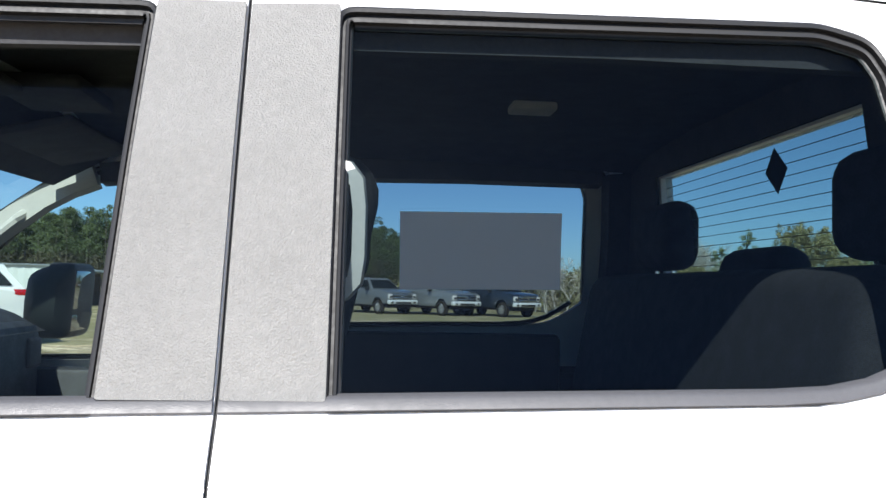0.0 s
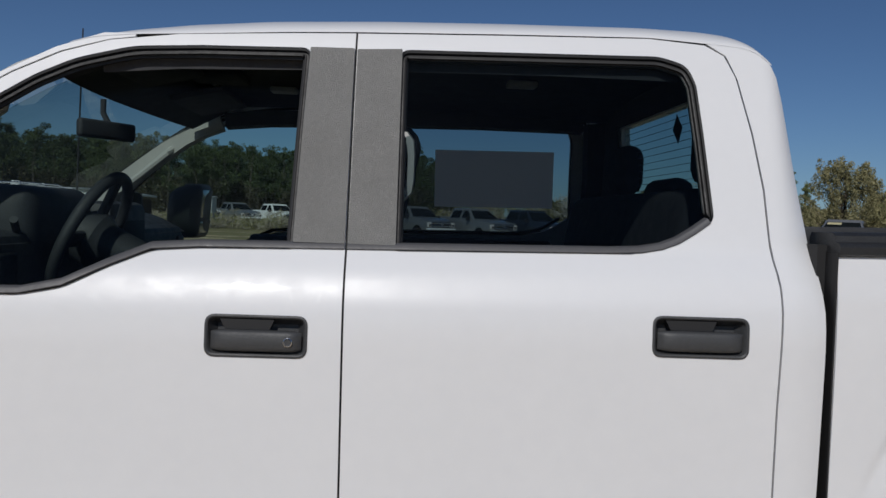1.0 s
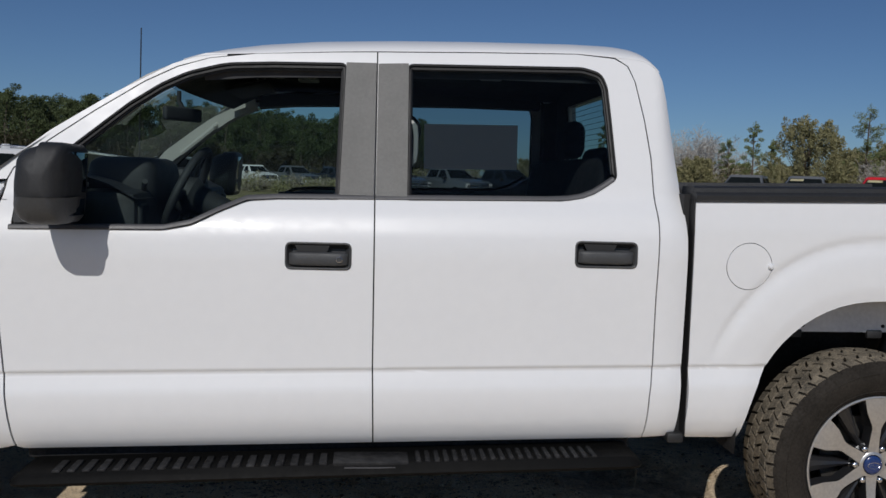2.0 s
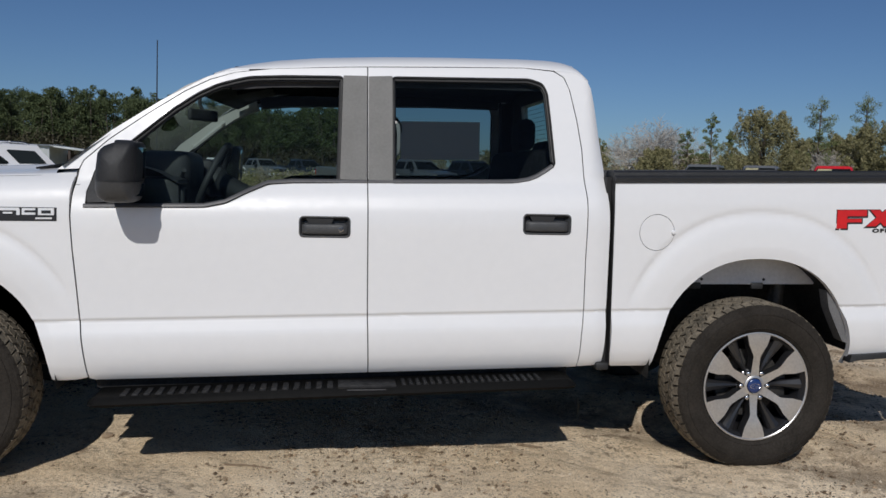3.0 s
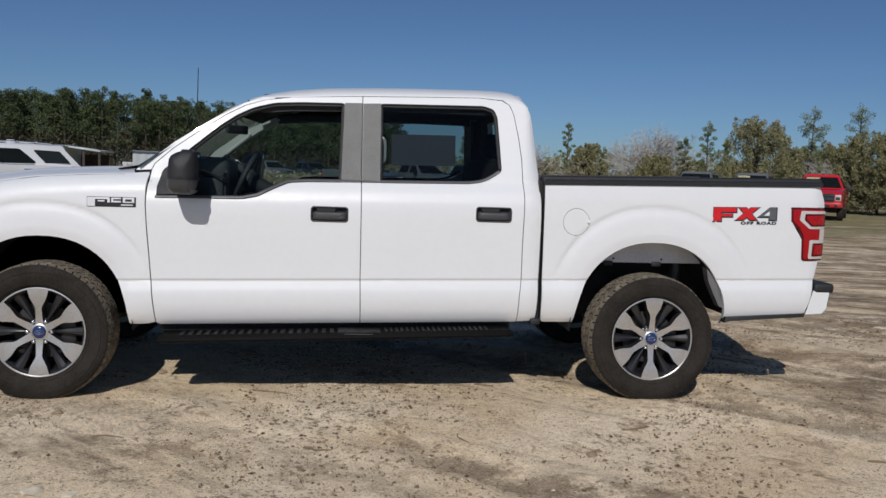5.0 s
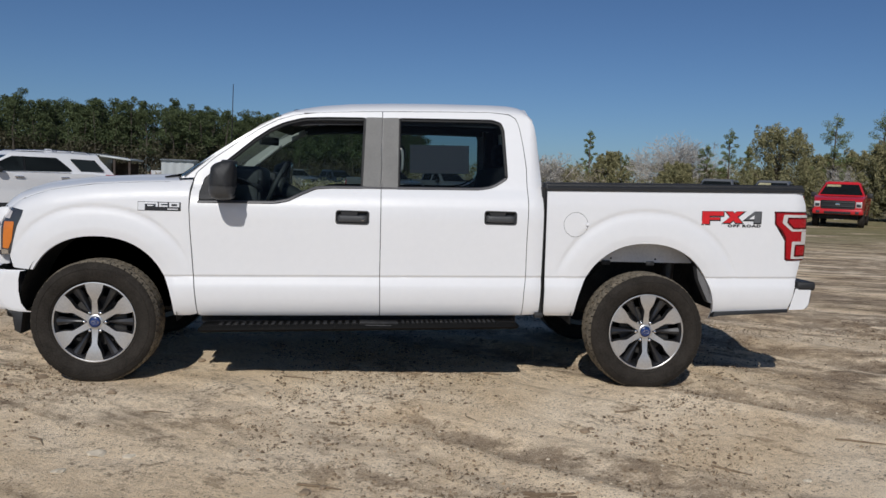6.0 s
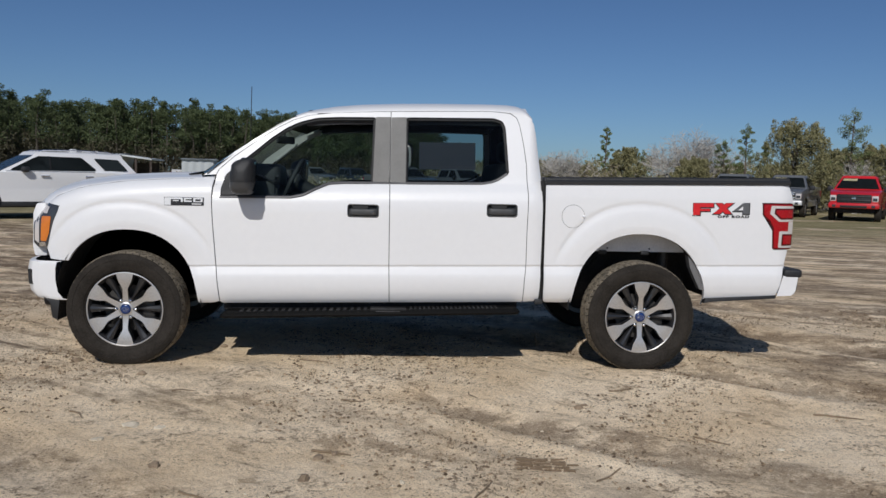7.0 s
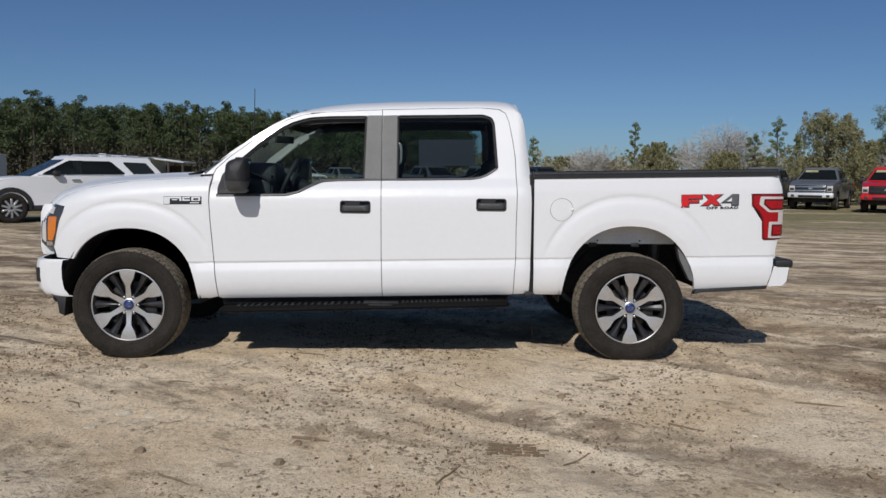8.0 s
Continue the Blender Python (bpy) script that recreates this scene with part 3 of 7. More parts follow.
def handle_rim(x, z, w=0.110, h=0.0455):
    return fillet([(x - w, z - h), (x + w, z - h), (x + w, z + h), (x - w, z + h)], 0.022, 5)


def handle(parent, x, z, far, lock):
    """A pull handle in a dark recessed cup."""
    y = cab_side(x, z)
    s = (lambda v: WIDE - v) if far else (lambda v: v)
    w, h = 0.110, 0.0455
    rim = handle_rim(x, z)
    bm = bmesh.new()
    loops = []
    for d, dy in ((-0.001, 0.006), (-0.001, -0.002), (0.003, -0.003), (0.006, -0.001), (0.011, 0.016), (0.022, 0.030)):
        loops.append([bm.verts.new((px, s(cab_side(px, pz) + dy), pz)) for px, pz in offset(rim, d)])
    for a, b in zip(loops, loops[1:]):
        for i in range(len(a)):
            bm.faces.new((a[i], a[(i + 1) % len(a)], b[(i + 1) % len(a)], b[i]))
    bm.faces.new(loops[-1])
    cup = part("door_handle", bm, HANDLE, parent, "black plastic pull handle in a recessed cup")
    bm = bmesh.new()

    def bar(u, v):
        px = x - w + 0.012 + u * (2 * w - 0.024)
        t = 2 * math.pi * v
        end = 1 - abs(2 * u - 1) ** 8
        pz = z - 0.010 + 0.0235 * math.copysign(abs(math.sin(t)) ** 0.6, math.sin(t)) * (0.8 + 0.2 * end)
        py = cab_side(px, z) + 0.004 - 0.015 * math.copysign(abs(math.cos(t)) ** 0.6, math.cos(t)) * end * (1.1 if math.cos(t) > 0 else 0.8)
        return px, s(py), pz

    grid(bm, 24, 16, bar)
    bmesh.ops.remove_doubles(bm, verts=bm.verts[:], dist=1e-5)
    part("grip", bm, HANDLE, cup)
    bm = bmesh.new()
    inset = [(x - 0.080, z + 0.037), (x + 0.038, z + 0.037), (x + 0.028, z + 0.014), (x - 0.068, z + 0.014)]
    ga, gb = [bm.verts.new((px, s(cab_side(px, pz) + 0.004), pz)) for px, pz in inset], [bm.verts.new((px, s(cab_side(px, pz) + 0.03), pz)) for px, pz in inset]
    bm.faces.new(ga), bm.faces.new(gb)
    for q in range(4):
        bm.faces.new((ga[q], ga[(q + 1) % 4], gb[(q + 1) % 4], gb[q]))
    part("finger_pad", bm, SEAM, cup)
    if lock:
        bm = bmesh.new()
        r = lathe(bm, [(0.0100, 0.004), (0.0100, -0.0030), (0.0088, -0.0038), (0.0080, -0.002), (0.0070, 0.003), (0.004, 0.003)], 20, "y", (x + 0.070, y - 0.011, z - 0.010))
        disc(bm, r[-1])
        part("lock_cylinder", bm, CHROME, cup, "small round chrome key lock")


def door(name, outline, window, pillar_x, far, which):
    hx, hz = (1.646, 1.116) if which == "front" else (2.634, 1.142)
    ob = panel(name, outline, cab_side, WHITE, truck, [window, handle_rim(hx, hz)], far, rows=CREASE, label="white door with black trim and tinted window")
    seal("window_seal", window, cab_side, FAR_RINGS if far else SEAL_RINGS, RUBBER, ob, far, "black rubber window channel")
    pane = offset(window, 0.006) if far else inset(window, 0.0245)
    panel("window_glass", pane, lambda x, z: cab_side(x, z) + 0.013 + (0.14 * max(0.0, z - 1.29) if which == "front" and not far else 0.0), ((FARGLASS if far else CLEARGLASS) if which == "front" else (FARPRIVACY if far else PRIVACY)), ob, far=far, lip=0.004, step=(0.2, 0.08), label="tinted side glass")
    x0, x1 = pillar_x
    trim = fillet([(x0, 1.322), (x1, 1.322), (x1, 1.792 + (0.004 if which == "rear" else 0)), (x0 + (0.011 if which == "front" else 0.0), 1.790)], 0.003, 2)
    panel("pillar_trim", trim, cab_side, PILLAR, ob, far=far, lip=0.014, proud=0.0075, step=(0.03, 0.04), label="grained dark grey pillar cover")
    # belt strip along the lower edge of the window
    if which == "front":
        line = [(0.645, 1.190), (1.135, 1.200), (1.222, 1.219), (1.314, 1.266), (1.396, 1.303), (1.503, 1.311), (1.827, 1.317)]
    else:
        line = [(1.833, 1.317), (2.440, 1.329), (2.510, 1.333), (2.560, 1.342), (2.600, 1.357), (2.640, 1.381), (2.676, 1.406)]
    bm = bmesh.new()
    pts = thin(line, 0.03)[: -max(1, int(math.hypot(line[0][0] - line[-1][0], line[0][1] - line[-1][1]) / 0.03))] + [line[-1]]
    sgn = (lambda v: WIDE - v) if far else (lambda v: v)
    rings = []
    for i, (x, z) in enumerate(pts):
        a, b = pts[max(0, i - 1)], pts[min(len(pts) - 1, i + 1)]
        t = Vector((b[0] - a[0], b[1] - a[1])).normalized()
        sec = ((-0.0085, 0.003), (-0.0085, -0.003), (-0.006, -0.0060), (0.004, -0.0070), (0.0075, -0.004), (0.0085, 0.014))
        rings.append([bm.verts.new((x - t.y * d, sgn(cab_side(x - t.y * d, z + t.x * d) + dy), z + t.x * d)) for d, dy in sec])
    for a, b in zip(rings, rings[1:]):
        for i in range(5):
            bm.faces.new((a[i], a[i + 1], b[i + 1], b[i]))
    bm.faces.new(rings[0]), bm.faces.new(rings[-1])
    part("belt_strip", bm, GREYSTRIP, ob, "dark grey belt moulding")
    handle(ob, hx, hz, far, which == "front" and not far)
    # inner side of the door
    inner = [(px, pz) for px, pz in outline if pz < 1.30]
    lo, hi = min(p[0] for p in outline) + 0.05, max(p[0] for p in outline) - 0.04
    y0, y1 = sorted((sgn(0.075), sgn(0.150)))
    bm = boxbm(lo, hi, y0, y1, 0.55, 1.17, 0.02)
    y2, y3 = sorted((sgn(0.125), sgn(0.175)))
    if which == "front":
        box(bm, 1.30, hi, y2, y3, 1.05, 1.285, 0.02)
    else:
        box(bm, lo, hi - 0.14, y2, y3, 1.05, 1.30, 0.02)
    part("inner_panel", bm, DASH, ob, "black inner door trim")
    y4, y5 = sorted((sgn(0.15), sgn(0.22)))
    bm = boxbm(lo + 0.25, hi - 0.2, y4, y5, 1.02, 1.08, 0.02)
    part("armrest", bm, PALEPLASTIC if which == "front" else DASH, ob)
    return ob


front_doors, rear_doors = [], []
for far in (False, True):
    front_doors.append(door("front_door", FRONT_DOOR, FRONT_WINDOW, (1.709, 1.8265), far, "front"))
    rear_hole = REAR_WINDOW if not far else [(x + 0.026 * ease((x - 2.35) / 0.25), z) for x, z in REAR_WINDOW]
    rear_doors.append(door("rear_door", REAR_DOOR, rear_hole, (1.8335, 1.942), far, "rear"))
    panel("a_pillar", A_PILLAR, cab_side, WHITE, truck, far=far)
    panel("cab_corner", CORNER, corner_side, WHITE, truck, far=far, step=(0.02, 0.04), rows=CREASE)
    panel("front_fender", FENDER, fender_side, WHITE, truck, far=far, rows=CREASE, step=(0.05, 0.05) if far else (0.014, 0.014), lip=0.03, label="white front fender with flared arch")
    bed = panel("bed_side", thin(BEDSIDE, 0.25), bed_side, WHITE, truck, [FUEL] if not far else [], far, rows=CREASE, step=(0.05, 0.05) if far else (0.014, 0.014), lip=0.03, label="white bed side with flared arch")
    if not far:
        ff = panel("fuel_door", offset(FUEL, 0.0025), bed_side, WHITE, bed, step=(0.03, 0.025), lip=0.01, proud=0.0005)
        bm = bmesh.new()
        lathe(bm, [(0.0001, -0.012), (0.007, -0.010), (0.011, -0.004), (0.012, 0.004)], 16, "y", (3.228, bed_side(3.228, 1.114), 1.114))
        part("finger_dimple", bm, WHITE, ff)
    # behind the door gaps
    ys = sorted((0.068, 0.085)) if not far else sorted((WIDE - 0.085, WIDE - 0.068))
    for x0, x1, z0, z1 in ((0.585, 0.66, 0.50, 1.17), (1.80, 1.87, 0.51, 1.16), (2.76, 2.90, 0.52, 1.16)):
        part("door_jamb", boxbm(x0, x1, ys[0], ys[1], z0, z1), SEAM, truck)


def jamb_strip(outline_a, far, depth=0.010, half=0.012):
    """A dark strip behind a seam of the greenhouse."""
    bm = bmesh.new()
    sgn = (lambda v: WIDE - v) if far else (lambda v: v)
    rows = []
    fine = []
    for p, q in zip(outline_a, outline_a[1:]):
        k = max(1, int(math.hypot(q[0] - p[0], q[1] - p[1]) / 0.03))
        fine += [(p[0] + (q[0] - p[0]) * j / k, p[1] + (q[1] - p[1]) * j / k) for j in range(k)]
    outline_a = fine + [outline_a[-1]]
    for i, (x, z) in enumerate(outline_a):
        a, b = outline_a[max(0, i - 1)], outline_a[min(len(outline_a) - 1, i + 1)]
        t = Vector((b[0] - a[0], b[1] - a[1])).normalized()
        n = Vector((-t.y, t.x)) * half
        rows.append([bm.verts.new((x + s * n.x, sgn(cab_side(x + s * n.x, z + s * n.y) + depth), z + s * n.y)) for s in (-1, 1)])
    for a, b in zip(rows, rows[1:]):
        bm.faces.new((a[0], a[1], b[1], b[0]))
    return bm


for far in (False, True):
    part("seam_backing", jamb_strip(F_SEAM[::-1] + A_SEAM + [(1.827, 1.834), (1.832, 1.835), (2.200, 1.849), (2.560, 1.860)] + R_SEAM, far), SEAM, truck)
    part("seam_backing", jamb_strip([(1.8305, 1.835), (1.8305, 1.70), (1.8305, 1.55), (1.8305, 1.42), (1.8305, 1.317), (1.831, 1.25), (1.832, 1.15), (1.834, 0.95), (1.837, 0.75), (1.840, 0.60), (1.843, 0.49)], far), SEAM, truck)

# roof
ROOF_Z = table([1.12, 1.20, 1.30, 1.42, 1.60, 1.90, 2.20, 2.60, 2.72, 2.79, 2.835, 2.865, 2.885], [1.785, 1.826, 1.861, 1.890, 1.912, 1.930, 1.940, 1.947, 1.947, 1.938, 1.914, 1.868, 1.835], 0.014)
ROOF_EDGE = table([1.10, 1.20, 1.30, 1.403, 1.68, 1.83, 2.20, 2.56, 2.70, 2.79, 2.835, 2.875], [1.756, 1.791, 1.803, 1.8095, 1.829, 1.8365, 1.8505, 1.861, 1.852, 1.846, 1.834, 1.790], 0.016)
bm = bmesh.new()


def roof_at(u, v):
    x = 1.150 + (1 - (1 - u) ** 1.35) * (2.868 - 1.150)
    ze = ROOF_EDGE(x)
    zc = max(ze + 0.012, ROOF_Z(x))
    ye = corner_side(x, ze) - 0.001
    t = 2 * v - 1
    s = math.copysign(1 - (1 - abs(t)) ** 2.3, t)
    z = ze + (zc - ze) * (1 - abs(s) ** 3.0) ** 0.56
    x += 0.02 * (1 - s * s) * max(0.0, (u - 0.9) / 0.1) - 0.07 * (1 - s * s) * max(0, (0.15 - u) / 0.15)
    inward = 0.30 * (z - ze) * abs(s) ** 6
    return x, MID + s * (MID - ye) - math.copysign(inward, s), z


grid(bm, 96, 56, roof_at)
roof = part("roof", bm, WHITE, truck, "white cab roof", angle=80)
bm = bmesh.new()
lathe(bm, [(0.028, 0.0), (0.026, 0.012), (0.012, 0.02), (0.0001, 0.021)], 16, "z", (2.02, 1.0, 1.930))
part("roof_button", bm, TRIM, roof)

# hood, cowl and windscreen
bm = bmesh.new()


def hood_at(u, v):
    x = -0.615 + u * (0.515 + 0.615)
    ze = HOODLINE(x) - 0.0325
    ye = fender_side(x, ze) + 0.003
    t = 2 * v - 1
    s = math.copysign(1 - (1 - abs(t)) ** 1.6, t)
    z = ze + 0.034 * (1 - abs(s) ** 2.0) ** 0.5 + 0.012 * ease((0.62 - abs(s)) / 0.12) * ease(u * 4)
    z += 0.035 * (1 - s * s) * (1 - u) ** 3
    return x - 0.13 * (1 - s ** 4) * (1 - u) - 0.13 * (1 - s * s) * u, MID + s * (MID - ye), z


grid(bm, 50, 60, hood_at)
part("hood", bm, WHITE, truck, "white bonnet", angle=80)
bm = bmesh.new()
grid(bm, 4, 24, lambda u, v: (0.30 + 0.19 * u + 0.13 * (2 * v - 1) ** 2, 0.10 + 1.83 * v, 1.338 - 0.008 * u - 0.055 * (2 * v - 1) ** 4))
cowl = part("cowl", bm, TRIM, truck, "black cowl grille")
for y in (0.55, 1.25):
    bm = tube(bmesh.new(), [(0.38, y - 0.20, 1.335), (0.43, y, 1.356), (0.46, y + 0.32, 1.362)], 0.007, 6)
    tube(bm, [(0.39, y - 0.28, 1.340), (0.44, y + 0.05, 1.364), (0.49, y + 0.38, 1.364)], 0.005, 6)
    part("wiper", bm, SEAM, cowl)
bm = bmesh.new()


def shield_at(u, v):
    t = 2 * v - 1
    b = Vector((0.545 - 0.17 * (1 - t * t), 0.115 + v * (WIDE - 0.23), 1.352))
    e = Vector((1.215 - 0.085 * (1 - t * t), 0.335 + v * (WIDE - 0.67), 1.806 + 0.024 * (1 - t * t)))
    p = b.lerp(e, u)
    p.z += 0.022 * math.sin(math.pi * u)
    return p


grid(bm, 14, 20, shield_at)
part("windscreen", bm, SHIELD, truck, "clear laminated windscreen")
for side in (0, 1):
    bm = bmesh.new()
    rows = []
    for i in range(13):
        u = i / 12
        p = Vector(shield_at(u, side))
        q = Vector(shield_at(u, 0.022 if side == 0 else 0.978))
        rows.append([bm.verts.new(p + Vector((0, 0, 0.004))), bm.verts.new(q + Vector((0, 0, 0.005)))])
    for a, b in zip(rows, rows[1:]):
        bm.faces.new((a[0], a[1], b[1], b[0]))
    part("windscreen_moulding", bm, RUBBER, truck)

# back wall of the cab with its window


def back_x(z):
    return 2.912 - 0.022 * max(0, (z - 1.2) / 0.3) ** 1.2


def back_piece(bm, y0, y1, y2, y3, z0, z1, depth=0.035):
    """A leaning piece from z0 (y0 to y1) to z1 (y2 to y3)."""
    a = [bm.verts.new(c) for c in ((back_x(z0), y0, z0), (back_x(z0), y1, z0), (back_x(z1), y3, z1), (back_x(z1), y2, z1))]
    b = [bm.verts.new((v.co.x - depth, v.co.y, v.co.z)) for v in a]
    bm.faces.new(a), bm.faces.new(b)
    for q in range(4):
        bm.faces.new((a[q], a[(q + 1) % 4], b[(q + 1) % 4], b[q]))


bm = bmesh.new()
back_piece(bm, 0.13, WIDE - 0.13, 0.13, WIDE - 0.13, 0.55, 1.25)
back_piece(bm, 0.16, WIDE - 0.16, 0.20, WIDE - 0.20, 1.25, 1.47)
back_piece(bm, 0.20, 0.52, 0.27, 0.54, 1.47, 1.77)
back_piece(bm, WIDE - 0.52, WIDE - 0.20, WIDE - 0.54, WIDE - 0.27, 1.47, 1.77)
back_piece(bm, 0.27, WIDE - 0.27, 0.36, WIDE - 0.36, 1.77, 1.85)
back_piece(bm, 0.36, WIDE - 0.36, 0.50, WIDE - 0.50, 1.85, 1.905)
part("cab_back", bm, WHITE, truck)
bm = bmesh.new()
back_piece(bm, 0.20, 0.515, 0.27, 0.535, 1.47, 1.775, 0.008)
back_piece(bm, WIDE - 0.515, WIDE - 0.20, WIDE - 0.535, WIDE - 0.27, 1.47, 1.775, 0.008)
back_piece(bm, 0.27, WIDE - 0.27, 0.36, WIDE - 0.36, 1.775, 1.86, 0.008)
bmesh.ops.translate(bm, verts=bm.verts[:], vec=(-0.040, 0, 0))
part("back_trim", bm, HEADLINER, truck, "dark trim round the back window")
bm = bmesh.new()
back_piece(bm, 0.515, WIDE - 0.515, 0.535, WIDE - 0.535, 1.465, 1.775, 0.004)
bmesh.ops.translate(bm, verts=bm.verts[:], vec=(-0.016, 0, 0))
back_pane = part("rear_glass", bm, FARGLASS, truck, "tinted back window with heater lines")
bm = bmesh.new()
for i in range(11):
    z = 1.49 + i * 0.025
    box(bm, back_x(z) - 0.0235, back_x(z) - 0.0215, 0.54, WIDE - 0.54, z, z + 0.0013)
part("heater_lines", bm, SEAM, back_pane)
bm = bmesh.new()
vs = [bm.verts.new((back_x(1.70 + dz) - 0.026, 0.872 + dy, 1.706 + dz)) for dy, dz in ((-0.046, 0), (0, -0.05), (0.046, 0), (0, 0.05))]
bm.faces.new(vs)
bmesh.ops.solidify(bm, geom=bm.faces[:], thickness=0.0012)
part("diamond_sticker", bm, SEAM, back_pane, "dark diamond-shaped sticker")

# ---- wheels ----


def wheel(x, y, far):
    """A wheel whose outer face looks to -y; far turns it round."""
    hub = empty("wheel", pose(x, y, HUB_Z, 0, 0, 180 if far else 0))
    hub.parent = truck
    bm = bmesh.new()
    R = TYRE_R
    prof = [(0.262, -0.098), (0.268, -0.112), (0.285, -0.122), (0.318, -0.133), (0.352, -0.136), (0.379, -0.129), (0.391, -0.117), (0.394, -0.105), (0.394, 0.105), (0.391, 0.117), (0.372, 0.132), (0.30, 0.128), (0.262, 0.10)]
    lathe(bm, prof, 72, closed=True)
    tyre = part("tyre", bm, TYRE, hub, "dusty black all-terrain tyre")
    # tread blocks, with darker lugs over the shoulder
    bm, lugs = bmesh.new(), bmesh.new()
    n = 52
    rows = [(-0.117, -0.080, 0.0, 0.80, 0.22), (-0.073, -0.034, 0.5, 0.78, -0.45), (-0.027, 0.012, 0.2, 0.78, 0.45), (0.019, 0.058, 0.6, 0.78, -0.45), (0.066, 0.116, 0.1, 0.80, 0.22)]
    for y0, y1, ph, fill, skew in rows:
        for i in range(n):
            a0 = 2 * math.pi * (i + ph) / n
            da = 2 * math.pi / n * fill
            quad = []
            for yy, sk in ((y0, -skew), (y1, skew)):
                for a in (a0 + sk * da / 2, a0 + da + sk * da / 2):
                    drop = 0.010 if abs(yy) > 0.11 else (0.002 if abs(yy) > 0.075 else 0.0)
                    quad.append((a, yy, R - drop))
            lo = [bm.verts.new(((r - 0.014) * math.cos(a), yy, (r - 0.014) * math.sin(a))) for a, yy, r in quad]
            hi = [bm.verts.new((r * math.cos(a), yy, r * math.sin(a))) for a, yy, r in quad]
            bm.faces.new((hi[0], hi[1], hi[3], hi[2]))
            for p, q in ((0, 1), (1, 3), (3, 2), (2, 0)):
                bm.faces.new((lo[p], lo[q], hi[q], hi[p]))
            if abs(y0) > 0.1 and y0 < 0 or y1 > 0.1:
                s = -1 if y0 < 0 else 1
                a, b = a0 - 0.04 * da, a0 + 0.82 * da
                o = [lugs.verts.new((rr * math.cos(t), s * yy, rr * math.sin(t))) for t, rr, yy in ((a, R - 0.0105, 0.1175), (b, R - 0.0105, 0.1175), (b, R - 0.022, 0.1280), (a, R - 0.022, 0.1280), (b - 0.2 * da, R - 0.034, 0.1325), (a + 0.2 * da, R - 0.034, 0.1325))]
                lugs.faces.new((o[0], o[1], o[2], o[3])), lugs.faces.new((o[3], o[2], o[4], o[5]))
    part("tread", bm, TREAD, tyre, "dirt-dusted tread blocks", smooth=False)
    lugs = part("shoulder_ring", lugs, TYRE, tyre, smooth=False)
    lugs["kind"] = "stuff"
    # fine raised rings on the sidewall
    bm = bmesh.new()
    for rr, yy in ((0.283, -0.1225), (0.352, -0.1370)):
        lathe(bm, [(rr - 0.003, yy + 0.002), (rr - 0.001, yy - 0.0012), (rr + 0.001, yy - 0.0012), (rr + 0.003, yy + 0.002)], 72)
    part("sidewall_ring", bm, TYRE, tyre)
    # rim barrel and lip
    bm = bmesh.new()
    lathe(bm, [(0.262, -0.098), (0.266, -0.106), (0.262, -0.112), (0.252, -0.110), (0.246, -0.100), (0.240, -0.085), (0.228, -0.02), (0.222, 0.10), (0.262, 0.105)], 72)
    rim = part("rim", bm, DARKALLOY, hub, "six-spoke machined alloy rim with dark pockets")
    bm = bmesh.new()
    lathe(bm, [(0.2635, -0.106), (0.2630, -0.1135), (0.2575, -0.1145), (0.2535, -0.1115), (0.2525, -0.104)], 72)
    part("lip", bm, ALLOY, rim)
    dark_face = bmesh.new()
    lathe(dark_face, [(0.2545, -0.102), (0.244, -0.098), (0.236, -0.082)], 72)
    part("inner_ring", dark_face, DARKALLOY, rim)
    for i in range(6):
        a = math.pi / 2 + i * math.pi / 3
        turn = Matrix.Rotation(-(a - math.pi / 2), 4, "Y")
        # spoke: a narrow bar from the hub that opens sharply into a broad foot on the rim
        half = [(0.036, 0.0225), (0.067, 0.0200), (0.100, 0.0180), (0.138, 0.0170), (0.152, 0.0205), (0.174, 0.0320), (0.198, 0.0445), (0.228, 0.0530), (0.2560, 0.0600)]
        ring = [(-w, r) for r, w in half] + [(w, r) for r, w in half[::-1]]
        bm = bmesh.new()

        def face_y(r):
            return -0.093 - 0.019 * ease((r - 0.04) / 0.19)

        top = [bm.verts.new((px, face_y(r), r)) for px, r in ring]
        mid = [bm.verts.new((px * 1.03 + math.copysign(0.002, px), face_y(r) + 0.012, r)) for px, r in ring]
        bot = [bm.verts.new((px * 1.04 + math.copysign(0.003, px), face_y(r) + 0.045, r)) for px, r in ring]
        m = len(ring)
        h = m // 2
        for q in range(h - 1):
            bm.faces.new((top[q], top[q + 1], top[m - 2 - q], top[m - 1 - q]))
        bmesh.ops.transform(bm, matrix=turn, verts=bm.verts[:])
        tops = list(bm.faces)
        me_top = bm
        # shoulders of the spoke go into a dark mesh
        shoulder = bmesh.new()
        t2 = [shoulder.verts.new(v.co) for v in top]
        m2 = [shoulder.verts.new(v.co) for v in mid]
        b2 = [shoulder.verts.new(v.co) for v in bot]
        for q in range(m):
            if q == h - 1 or q == m - 1:
                continue
            shoulder.faces.new((t2[q], t2[q + 1], m2[q + 1], m2[q]))
            shoulder.faces.new((m2[q], m2[q + 1], b2[q + 1], b2[q]))
        for v in mid + bot:
            bm.verts.remove(v)
        bmesh.ops.subdivide_edges(bm, edges=bm.edges[:], cuts=1)
        part("spoke", bm, ALLOY, rim, angle=70)
        part("spoke_side", shoulder, DARKALLOY, rim)
        # one creased dark rib fills the middle of the pocket between two spokes
        turn2 = Matrix.Rotation(-(a + math.pi / 6 - math.pi / 2), 4, "Y")
        bm = bmesh.new()
        rings = []
